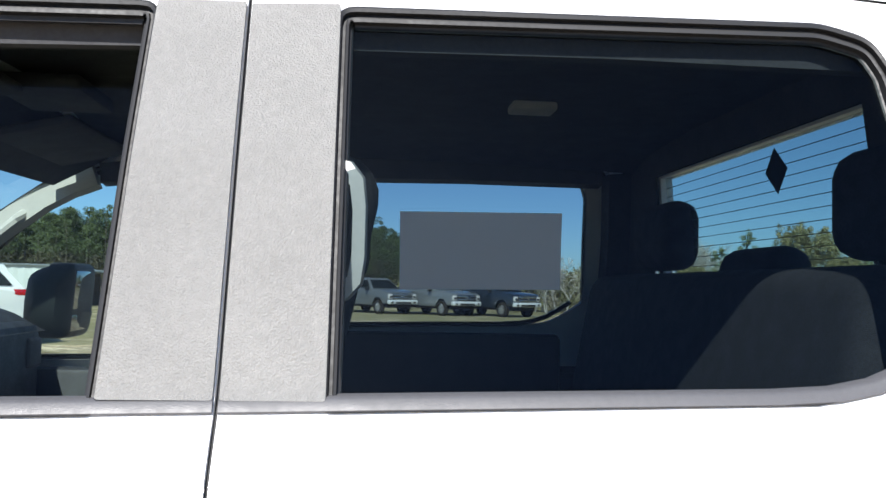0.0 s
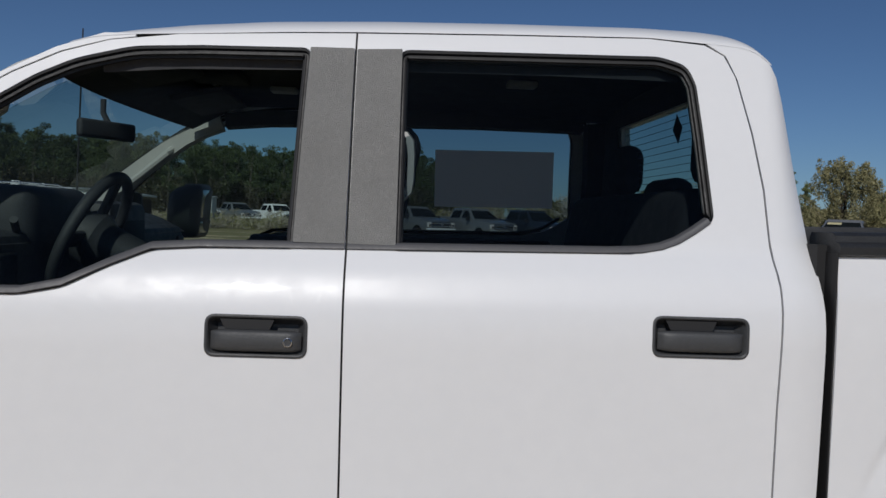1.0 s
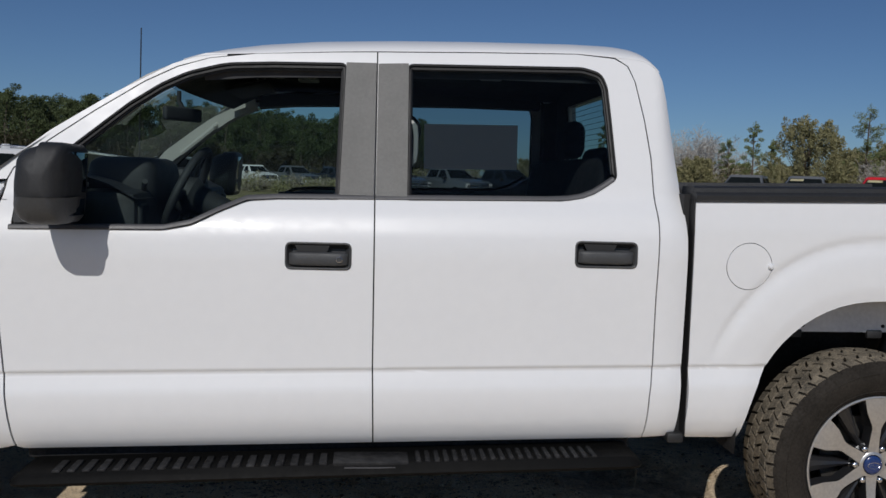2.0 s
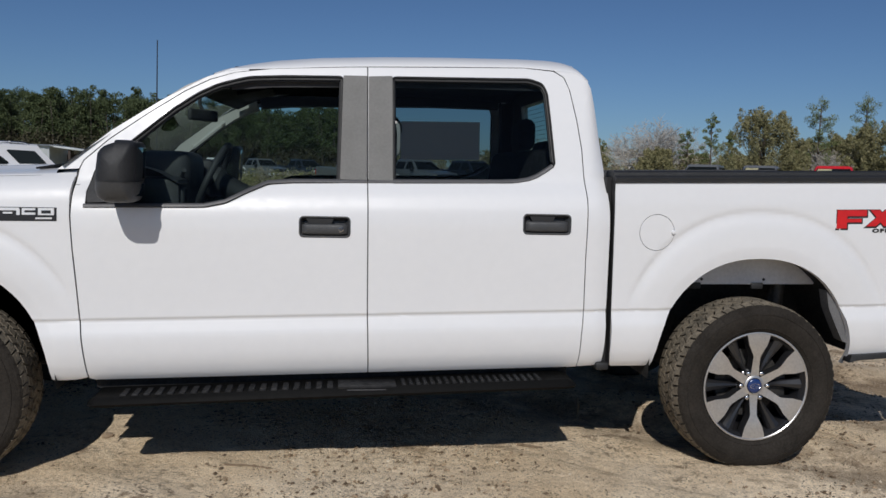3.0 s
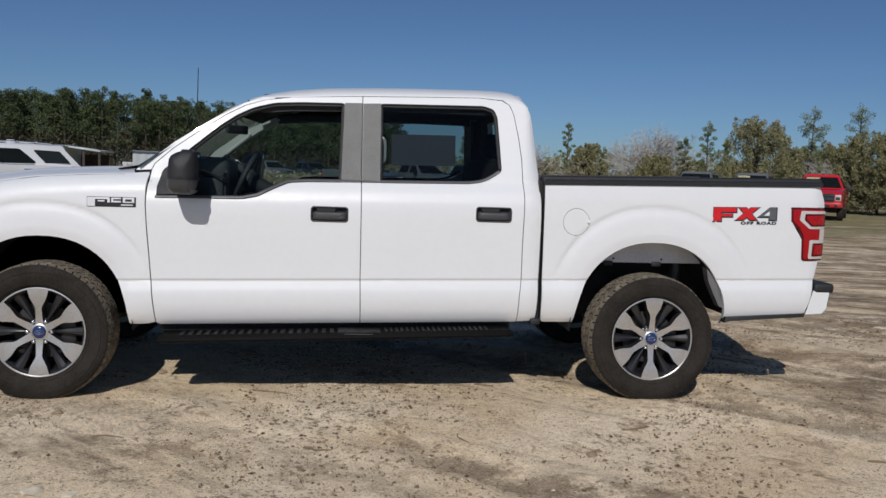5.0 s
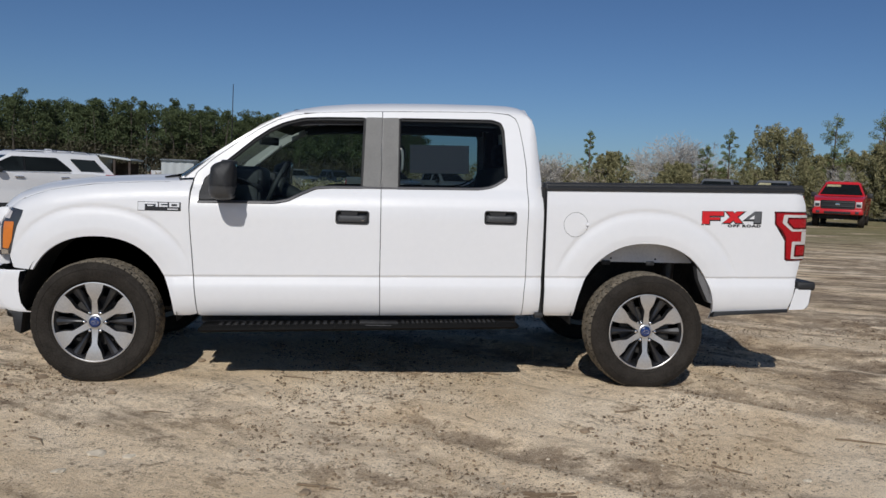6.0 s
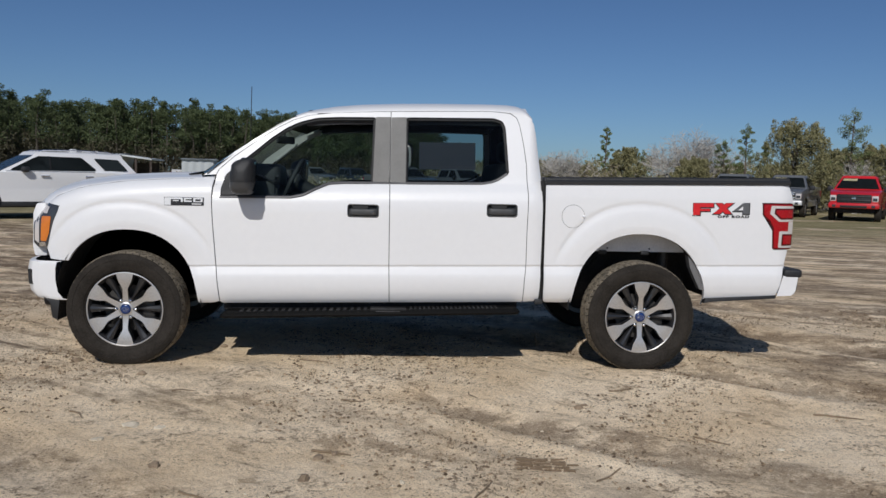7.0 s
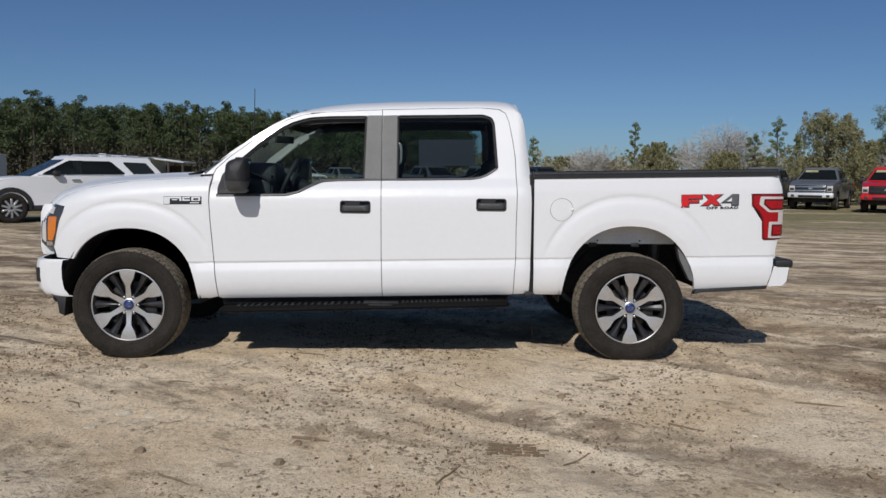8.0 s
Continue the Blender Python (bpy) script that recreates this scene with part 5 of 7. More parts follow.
def sheared(rects, ox, oz, w, h, lean=0.0):
    return [[(ox + x * w + z * lean, oz + z * h) for x, z in r] for r in rects]


def bar(x0, x1, z0, z1):
    return [(x0, z0), (x1, z0), (x1, z1), (x0, z1)]


# side decal: red and dark blocks with a small line of words
SLOPE = 0.022
decal = empty("side_decal")
decal.parent = truck
ox, oz, w, h = 4.026, 1.143, 0.428, 0.090
tilt = lambda shapes: [[(x, z + SLOPE * (x - ox)) for x, z in s] for s in shapes]
red = sheared([bar(0.01, 0.13, 0.02, 0.98), bar(0.13, 0.36, 0.66, 0.98), bar(0.13, 0.30, 0.34, 0.52), [(0.36, 0.12), (0.47, 0.12), (0.70, 0.98), (0.58, 0.98)], [(0.40, 0.98), (0.51, 0.98), (0.68, 0.12), (0.57, 0.12)]], ox, oz, w, h)
def shadow_of(shape):
    return [(x + 0.002, z - 0.003) for x, z in offset(shape, -0.0055)]


for i, s in enumerate(red):
    flat_shapes("decal_outline", tilt([shadow_of(s)]), bed_side, DECALBLACK, decal, 0.0010 + 0.0001 * i)
    flat_shapes("red_block", tilt([s]), bed_side, RED, decal, 0.0026 + 0.0003 * i)
grey = sheared([[(0.71, 0.34), (0.88, 0.98), (0.985, 0.98), (0.985, 0.12), (0.875, 0.12), (0.875, 0.34)]], ox, oz, w, h)
flat_shapes("decal_outline", tilt([shadow_of(grey[0])]), bed_side, DECALBLACK, decal, 0.0016)
flat_shapes("grey_block", tilt(grey), bed_side, DECALGREY, decal, 0.003)
flat_shapes("pale_notch", tilt(sheared([[(0.79, 0.42), (0.875, 0.42), (0.875, 0.72)]], ox, oz, w, h)), bed_side, WHITE, decal, 0.0042)
txt = bpy.data.curves.new("words", "FONT")
txt.body, txt.size, txt.extrude, txt.align_x = "OFF ROAD", 0.030, 0.0006, "LEFT"
txt.offset = 0.0019
txt.space_character = 1.25
holder = new("words", txt)
bpy.context.view_layer.update()
wm = bpy.data.meshes.new_from_object(holder.evaluated_get(bpy.context.evaluated_depsgraph_get()))
bpy.data.objects.remove(holder)
wx = [v.co.x for v in wm.vertices]
words = new("words", wm)
words.parent = decal
words.matrix_local = pose(4.214, bed_side(4.33, 1.135) - 0.0016, 1.129, 90, -1.2, 0) @ Matrix.Diagonal((0.238 / max(wx), 0.80, 1, 1))
wm.materials.append(DECALBLACK)
words["label"] = "small black words OFF ROAD"

# fender badge: chrome frame over a dark bar
badge = empty("fender_badge")
badge.parent = truck
bx, bz, bw, bh = 0.276, 1.124, 0.264, 0.052
shapes = [[(x, z + 0.010 * (x - bx)) for x, z in s] for s in sheared([bar(0.0, 0.16, 0.0, 1.0), bar(0.16, 0.46, 0.78, 1.0), bar(0.22, 0.36, 0.52, 0.66), bar(0.42, 0.47, 0.42, 0.9), bar(0.50, 0.70, 0.80, 0.96), bar(0.50, 0.54, 0.60, 0.96), bar(0.50, 0.70, 0.44, 0.62), bar(0.74, 0.98, 0.80, 0.98), bar(0.74, 0.79, 0.44, 0.98), bar(0.93, 0.98, 0.44, 0.98), bar(0.74, 0.98, 0.42, 0.54)], bx, bz, bw, bh)]
flat_shapes("badge_back", [[(bx - 0.003, bz - 0.003), (bx + bw + 0.003, bz), (bx + bw + 0.003, bz + bh + 0.004), (bx - 0.003, bz + bh + 0.003)]], fender_side, DECALBLACK, badge, 0.002)
flat_shapes("badge_bar", [[(bx + 0.045, bz + 0.002), (bx + bw, bz + 0.004), (bx + bw, bz + 0.021), (bx + 0.045, bz + 0.019)]], fender_side, DECALBLACK, badge, 0.004)
for s in shapes:
    flat_shapes("silver_stroke", [s], fender_side, SATIN, badge, 0.006)
flat_shapes("small_bar", [[(bx + 0.185, bz + 0.007), (bx + 0.25, bz + 0.008), (bx + 0.25, bz + 0.015), (bx + 0.185, bz + 0.014)]], fender_side, SATIN, badge, 0.005)

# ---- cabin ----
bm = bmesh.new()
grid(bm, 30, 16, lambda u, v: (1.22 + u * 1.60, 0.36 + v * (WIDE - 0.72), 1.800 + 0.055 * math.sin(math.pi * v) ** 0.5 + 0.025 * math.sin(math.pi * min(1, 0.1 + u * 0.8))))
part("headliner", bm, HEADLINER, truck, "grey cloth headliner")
for far in (False, True):
    sgn = (lambda v: WIDE - v) if far else (lambda v: v)

    def strut(name, pts, w, mat, dep=0.05):
        bm = bmesh.new()
        rings = []
        for i, (x, z) in enumerate(pts):
            a, b = pts[max(0, i - 1)], pts[min(len(pts) - 1, i + 1)]
            t = Vector((b[0] - a[0], b[1] - a[1])).normalized()
            n = Vector((-t.y, t.x)) * w
            y = cab_side(x, z)
            rings.append([bm.verts.new((x + k * n.x, sgn(y + d), z + k * n.y)) for k, d in ((-1, 0.030), (1, 0.030), (0.8, 0.030 + dep), (-0.8, 0.030 + dep))])
        for a, b in zip(rings, rings[1:]):
            for i in range(4):
                bm.faces.new((a[i], a[(i + 1) % 4], b[(i + 1) % 4], b[i]))
        bm.faces.new(rings[0]), bm.faces.new(rings[-1])
        return part(name, bm, mat, truck)

    strut("a_pillar_trim", [(0.61, 1.340), (0.73, 1.472), (0.885, 1.588), (1.04, 1.696), (1.13, 1.740), (1.21, 1.765)] if not far else [(0.62, 1.335), (0.735, 1.462), (0.89, 1.576), (1.04, 1.680), (1.12, 1.722), (1.20, 1.752)], 0.028 if not far else 0.040, PALEPLASTIC, 0.035)
    lift = 0.02 if far else 0.008
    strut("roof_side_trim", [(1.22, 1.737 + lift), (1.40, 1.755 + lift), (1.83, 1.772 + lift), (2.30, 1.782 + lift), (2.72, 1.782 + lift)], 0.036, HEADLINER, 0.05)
    strut("b_pillar_trim", [(1.825, 1.85), (1.825, 1.317), (1.83, 0.8)], 0.085, PALEPLASTIC, 0.05)
    strut("c_pillar_trim", [(2.775, 1.81), (2.797, 1.60), (2.810, 1.30), (2.810, 0.8)], 0.045, DASH, 0.05)
    # assist handles
    bm = bmesh.new()
    tube(bm, [(0.80, sgn(0.22), 1.49), (0.81, sgn(0.27), 1.475), (0.98, sgn(0.30), 1.615), (1.00, sgn(0.27), 1.645)], 0.015, 8)
    part("pillar_handle", bm, PALEPLASTIC, truck, "pale grey grab handle")
    bm = bmesh.new()
    loops = []
    for hx, hz in ((1.932, 1.588), (1.953, 1.583), (1.968, 1.566), (1.972, 1.535), (1.972, 1.478), (1.968, 1.450), (1.953, 1.434), (1.932, 1.427)):
        k = (hz - 1.505) / 0.08
        loops.append([bm.verts.new((hx + ox, sgn(0.205 + oy), hz + oz * k)) for ox, oy, oz in ((-0.008, 0.0, -0.006), (0.007, 0.002, 0.006), (0.010, 0.012, 0.008), (0.007, 0.030, 0.006), (-0.008, 0.030, -0.006))])
    for a, b in zip(loops, loops[1:]):
        for q in range(5):
            bm.faces.new((a[q], a[(q + 1) % 5], b[(q + 1) % 5], b[q]))
    part("pillar_handle", bm, PALEPLASTIC, truck, "pale grey grab handle")
    # sun visors
    bm = boxbm(-0.10, 0.09, *sorted((sgn(0.42), sgn(0.88))), -0.010, 0.010, 0.008, 3)
    bmesh.ops.transform(bm, matrix=Matrix.Translation((1.235, 0, 1.790)) @ Matrix.Rotation(radians(-13), 4, "Y"), verts=bm.verts[:])
    part("sun_visor", bm, HEADLINER, truck, "folded grey sun visor")
bm = bmesh.new()


def header_at(u, v):
    a = Vector(shield_at(0.80, 0.02 + 0.96 * v)) + Vector((0.012, 0, -0.014))
    b = Vector((1.25, 0.36 + v * (WIDE - 0.72), 1.795 + 0.055 * math.sin(math.pi * v) ** 0.5))
    return a.lerp(b, u)


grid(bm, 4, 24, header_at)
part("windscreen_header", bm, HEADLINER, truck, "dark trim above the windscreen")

bm = boxbm(0.75, 2.86, 0.12, WIDE - 0.12, 0.60, 0.66, 0.01)
part("cabin_floor", bm, CARPET, truck, "black carpet floor")
# dashboard
bm = bmesh.new()
grid(bm, 14, 20, lambda u, v: (0.60 + 0.42 * u - 0.09 * math.sin(math.pi * v) * (1 - u) * 2, 0.15 + v * (WIDE - 0.30), 1.315 + 0.05 * math.sin(math.pi * min(1, u * 1.1)) - 0.12 * max(0, u - 0.75) * 4 * (u - 0.75)))
box(bm, 0.70, 1.02, 0.16, WIDE - 0.16, 0.80, 1.315, 0.04)
box(bm, 0.78, 1.025, 0.36, 0.80, 1.22, 1.432, 0.05, 3)
box(bm, 0.90, 1.06, 0.84, 1.20, 0.95, 1.40, 0.03)
dash = part("dashboard", bm, DASH, truck, "black plastic dashboard")
bm = boxbm(1.055, 1.066, 0.88, 1.16, 1.20, 1.34, 0.006)
part("screen", bm, SEAM, dash)
for y in (0.24, 1.79):
    bm = bmesh.new()
    box(bm, 1.00, 1.03, y - 0.05, y + 0.05, 1.18, 1.27, 0.012, 3)
    part("air_vent", bm, DASH, dash)
# steering wheel
sw = pose(1.095, 0.575, 1.295, 0, -66, 0)
bm = bmesh.new()
tube(bm, [(0.187 * math.cos(t), 0.187 * math.sin(t), 0) for t in np.linspace(0, 2 * math.pi, 40, endpoint=False)], 0.016, 10, True)
wheel_ob = part("steering_wheel", bm, DASH, truck, "black steering wheel")
wheel_ob.matrix_local = sw
bm = bmesh.new()
lathe(bm, [(0.0001, 0.035), (0.05, 0.034), (0.075, 0.02), (0.08, -0.02), (0.06, -0.05), (0.05, -0.2)], 24, "z")
for a in (0, 180, 270):
    m = Matrix.Rotation(radians(a + 90), 4, "Z")
    box(bm, 0.05, 0.185, -0.022, 0.022, -0.008, 0.010, 0.006, m=m)
part("steering_hub", bm, DASH, wheel_ob)
bm = tube(bmesh.new(), [(0.97, 0.42, 1.28), (1.00, 0.33, 1.33), (1.01, 0.30, 1.345)], 0.010, 8)
part("stalk", bm, DASH, dash)
# inside mirror
bm = boxbm(-0.014, 0.014, -0.110, 0.110, -0.030, 0.030, 0.012, 3)
bmesh.ops.transform(bm, matrix=Matrix.Translation((0.985, MID - 0.02, 1.632)) @ Matrix.Rotation(radians(-32), 4, "Z"), verts=bm.verts[:])
im = part("inside_mirror", bm, DASH, truck, "black inside rear-view mirror")
bm = tube(bmesh.new(), [(0.985, MID, 1.652), (0.965, MID, 1.690), (0.965, MID, 1.735)], 0.010, 8)
part("mirror_stem", bm, DASH, im)
# roof console and lamps
bm = boxbm(1.24, 1.42, 0.90, 1.13, 1.815, 1.85, 0.012)
part("roof_console", bm, HEADLINER, truck)
for x, y in ((1.50, 0.62), (1.50, 1.40), (2.35, 1.015)):
    bm = boxbm(x - 0.05, x + 0.05, y - 0.035, y + 0.035, 1.838, 1.858, 0.006)
    part("dome_lamp", bm, PALEPLASTIC, truck, "small roof lamp")


def seat(x, y, width, back_w, rear):
    """A seat with cushion, backrest and headrest facing forward (-x)."""
    base = pose(x, y, 0.66)
    cush = boxbm(-0.50, 0.02, -width / 2, width / 2, 0.12, 0.36, 0.07, 4)
    ob = part("seat", cush, CLOTH, truck, "dark cloth seat")
    ob.matrix_local = base
    bm = boxbm(-0.09, 0.07, -back_w / 2, back_w / 2, 0.30, 0.98 - (0.145 if rear else 0), 0.06, 4)
    bmesh.ops.transform(bm, matrix=Matrix.Rotation(radians(12 if not rear else 10), 4, "Y"), verts=bm.verts[:], space=Matrix.Translation((0, 0, -0.3)))
    part("backrest", bm, CLOTH, ob)
    return ob


def headrest(seat_ob, dy, top, w, hx):
    bm = boxbm(hx - 0.055, hx + 0.055, dy - w / 2, dy + w / 2, top - 0.19, top, 0.05, 4)
    hr = part("headrest", bm, CLOTH, seat_ob)
    for s in (-0.06, 0.06):
        bm = tube(bmesh.new(), [(hx, dy + s, top - 0.26), (hx, dy + s, top - 0.15)], 0.007, 8)
        part("headrest_post", bm, CHROME, hr)


for y in (0.56, 1.47):
    s = seat(1.80, y, 0.54, 0.52, False)
    headrest(s, 0, 0.965, 0.27, 0.135)
s = seat(2.685, MID, 1.40, 1.42, True)
headrest(s, -0.555, 1.035, 0.28, 0.15)
headrest(s, 0.445, 1.035, 0.27, 0.15)
headrest(s, -0.11, 0.885, 0.27, 0.15)
# rear seat belt
bm = tube(bmesh.new(), [(2.76, 0.36, 1.56), (2.74, 0.37, 1.30), (2.69, 0.40, 0.98)], 0.016, 6)
part("seat_belt", bm, CLOTH, truck)
# price sheet inside the far rear window
sheet = panel("window_sheet", [(2.108, 1.436), (2.634, 1.446), (2.618, 1.690), (2.100, 1.680)], lambda x, z: cab_side(x, z) + 0.020, PAPER, rear_doors[1], far=True, lip=0.0008, step=(0.2, 0.1), label="printed price sheet taped inside the glass")

# ---- other vehicles on the lot ----
GREYGLASS = material("dark_car_glass", (0.020, 0.025, 0.026), 0.08, coat=0.0, spec=0.2)
PAINTS = {"red": material("red_car_paint", (0.55, 0.012, 0.018), 0.3, coat=0.8, vary=0.06, scale=3),
          "grey": material("grey_car_paint", (0.120, 0.127, 0.135), 0.3, coat=0.8, vary=0.06, scale=3),
          "silver": material("silver_car_paint", (0.20, 0.21, 0.22), 0.3, coat=0.6, metal=0.3, vary=0.06, scale=3),
          "dark": material("dark_blue_car_paint", (0.020, 0.026, 0.036), 0.3, coat=0.8, vary=0.06, scale=3),
          "white": WHITE}
BANNER = material("pale_windscreen_banner", (0.75, 0.70, 0.45), 0.6, vary=0.05, scale=10)


def loft(bm, rings, cap=True):
    made = [[bm.verts.new(p) for p in r] for r in rings]
    n = len(made[0])
    for a, b in zip(made, made[1:]):
        for i in range(n):
            bm.faces.new((a[i], a[(i + 1) % n], b[(i + 1) % n], b[i]))
    if cap:
        bm.faces.new(made[0]), bm.faces.new(made[-1])
    return made


def car_wheel(parent, x, y, z, r, rim_mat=ALLOY):
    s = -1 if y < 0 else 1
    bm = bmesh.new()
    lathe(bm, [(r * 0.66, s * 0.115), (r * 0.80, s * 0.13), (r * 0.95, s * 0.115), (r, s * 0.09), (r, -s * 0.10), (r * 0.66, -s * 0.12)], 32, "y", (x, y, z))
    t = part("wheel", bm, TYRE, parent)
    bm = bmesh.new()
    ring = lathe(bm, [(r * 0.67, s * 0.112), (r * 0.62, s * 0.085), (r * 0.60, s * 0.03), (0.05, s * 0.03)], 32, "y", (x, y, z))
    disc(bm, ring[-1])
    part("rim_barrel", bm, DARKALLOY, t)
    bm = bmesh.new()
    for i in range(10):
        m = Matrix.Translation((x, y, z)) @ Matrix.Rotation(i * math.pi / 5 + 0.3, 4, "Y")
        box(bm, 0.03, r * 0.64, *sorted((s * 0.075, s * 0.102)), -0.026, 0.026, 0.006, 1, m)
    part("rim", bm, rim_mat, t)
    return t


def pickup(colour, m, label, banner=False, group="parked pickups"):
    """A parked crew-cab pickup, front towards -x before it is placed."""
    paint = PAINTS[colour]
    car = empty("parked_pickup", m, label, "pickup truck", group)
    low = [(-0.90, 0.62), (-0.93, 0.80), (-0.88, 1.10), (-0.72, 1.20), (0.10, 1.31), (0.62, 1.33), (2.85, 1.34), (2.87, 1.39), (4.80, 1.41), (4.84, 0.72), (4.80, 0.62), (4.18, 0.58)]
    low += [(3.683 + 0.50 * math.cos(a), 0.42 + 0.50 * math.sin(a)) for a in np.linspace(0.25, math.pi - 0.15, 10)] + [(3.12, 0.50), (0.55, 0.48)]
    low += [(0.50 * math.cos(a), 0.42 + 0.50 * math.sin(a)) for a in np.linspace(0.2, math.pi - 0.3, 10)]
    bm = bmesh.new()
    prism(bm, low, -0.98, 0.98, 0.05)
    for v in bm.verts:
        if v.co.x < -0.4:
            v.co.y *= 1 - 0.10 * min(1, (-0.4 - v.co.x) / 0.5)
    part("body", bm, paint, car)
    bm = bmesh.new()

    def sect(x, z, w):
        return [(x, -w, z), (x, w, z)]

    belt = [(0.55, 0.90), (0.62, 0.93), (2.80, 0.93), (2.90, 0.90)]
    top = [(1.28, 0.66), (1.36, 0.70), (2.62, 0.70), (2.74, 0.66)]
    rings = []
    for k, (z, f) in enumerate(((1.30, 0.0), (1.36, 0.06), (1.80, 0.90), (1.88, 0.97), (1.93, 1.02))):
        pts = [((1 - f) * b[0] + f * t[0], (1 - f) * b[1] + f * t[1] - (0.08 if k == 4 else 0)) for b, t in zip(belt, top)]
        rings.append([(x, -w, z) for x, w in pts] + [(x, w, z) for x, w in pts[::-1]])
    loft(bm, rings)
    cabin = part("cab", bm, paint, car)
    bm = bmesh.new()
    f = lambda z: (z - 1.30) / 0.55
    ws = []
    for z in (1.37, 1.82):
        g = 0.06 + 0.84 * (z - 1.36) / 0.44
        x = 0.55 + g * (1.28 - 0.55) - 0.015
        w = 0.90 + g * (0.66 - 0.90) - 0.05
        ws.append((x, w, z))
    a, b = ws
    bm.faces.new([bm.verts.new(c) for c in ((a[0], -a[1], a[2]), (a[0], a[1], a[2]), (b[0], b[1], b[2]), (b[0], -b[1], b[2]))])
    bmesh.ops.solidify(bm, geom=bm.faces[:], thickness=0.01)
    shield = part("windscreen", bm, GREYGLASS, car)
    if banner:
        bm = bmesh.new()
        p = Vector((b[0], b[1] * 0.92, b[2])).lerp(Vector((a[0], a[1] * 0.92, a[2])), 0.06)
        q = Vector((b[0], b[1] * 0.92, b[2])).lerp(Vector((a[0], a[1] * 0.92, a[2])), 0.26)
        bm.faces.new([bm.verts.new(c) for c in ((p.x - 0.02, p.y, p.z + 0.01), (p.x - 0.02, p.y * 0.1, p.z + 0.01), (q.x - 0.02, q.y * 0.1, q.z + 0.01), (q.x - 0.02, q.y, q.z + 0.01))])
        bmesh.ops.solidify(bm, geom=bm.faces[:], thickness=0.004)
        part("banner", bm, BANNER, shield)
    for s in (-1, 1):
        for x0, x1, t0, t1 in ((0.80, 1.66, 1.28, 1.66), (1.82, 2.68, 1.82, 2.60)):
            bm = bmesh.new()
            y0 = 0.93 - 0.05 * 0.25 + 0.012
            y1 = 0.93 + 0.84 * (0.70 - 0.93) + 0.012
            bm.faces.new([bm.verts.new(c) for c in ((x0, s * y0, 1.385), (x1, s * y0, 1.385), (t1, s * y1, 1.80), (t0, s * y1, 1.80))])
            bmesh.ops.solidify(bm, geom=bm.faces[:], thickness=0.008)
            part("side_window", bm, GREYGLASS, car)
        bm = boxbm(0.80, 0.93, *sorted((s * 0.98, s * 1.20)), 1.25, 1.46, 0.03)
        part("mirror", bm, TRIM, car)
        bm = boxbm(-0.935, -0.72, *sorted((s * 0.66, s * 0.90)), 0.84, 1.09, 0.03)
        lamp = part("head_lamp", bm, LAMPCLEAR, car)
        bm = boxbm(-0.945, -0.90, *sorted((s * 0.69, s * 0.86)), 0.88, 1.00, 0.01)
        part("lamp_bezel", bm, LAMPDARK, lamp)
        bm = boxbm(4.76, 4.86, *sorted((s * 0.80, s * 0.985)), 0.92, 1.25, 0.02)
        part("tail_lamp", bm, LAMPRED, car)
    bm = boxbm(-0.955, -0.88, -0.65, 0.65, 0.80, 1.13, 0.04)
    g = part("grille", bm, TRIM, car)
    for z, hh in ((0.885, 0.030), (1.045, 0.030), (0.805, 0.016), (1.12, 0.014)):
        bm = boxbm(-0.975, -0.94, -0.62, 0.62, z - hh, z + hh, 0.006)
        part("grille_bar", bm, TRIM if colour == "red" else CHROME, g)
    bm = bmesh.new()
    lathe(bm, [(0.0001, -0.03), (0.09, -0.028), (0.10, 0.0)], 24, "x", (-0.975, 0, 0))
    bmesh.ops.scale(bm, vec=(1, 1, 0.45), verts=bm.verts[:])
    bmesh.ops.translate(bm, vec=(0, 0, 0.97), verts=bm.verts[:])
    part("emblem_oval", bm, CHROME, g)
    bm = boxbm(-1.02, -0.80, -0.95, 0.95, 0.56, 0.78, 0.05, 3)
    bmp = part("front_bumper", bm, paint if colour == "red" else SATIN, car)
    bm = boxbm(-1.03, -0.98, -0.50, 0.50, 0.58, 0.68, 0.01)
    part("lower_grille", bm, SEAM, bmp)
    for s in (-1, 1):
        bm = boxbm(-1.032, -0.97, *sorted((s * 0.66, s * 0.80)), 0.60, 0.70, 0.012)
        part("fog_lamp", bm, LAMPDARK, bmp)
    bm = boxbm(4.80, 4.95, -0.95, 0.95, 0.58, 0.76, 0.03)
    part("rear_bumper", bm, CHROME, car)
    bm = boxbm(-0.70, 4.6, -0.75, 0.75, 0.36, 0.62, 0.03)
    part("underbody", bm, UNDER, car)
    for x in (0.0, 3.683):
        for y in (-0.86, 0.86):
            car_wheel(car, x, y, 0.385, 0.39)
    return car


def facing(x, y, deg, sink=0.0):
    """Pose of a vehicle with its front axle at x, y; deg turns it, 0 = front to -x."""
    return pose(x, y, ground_height(x, y) - 0.01 - sink, 0, 0, deg)


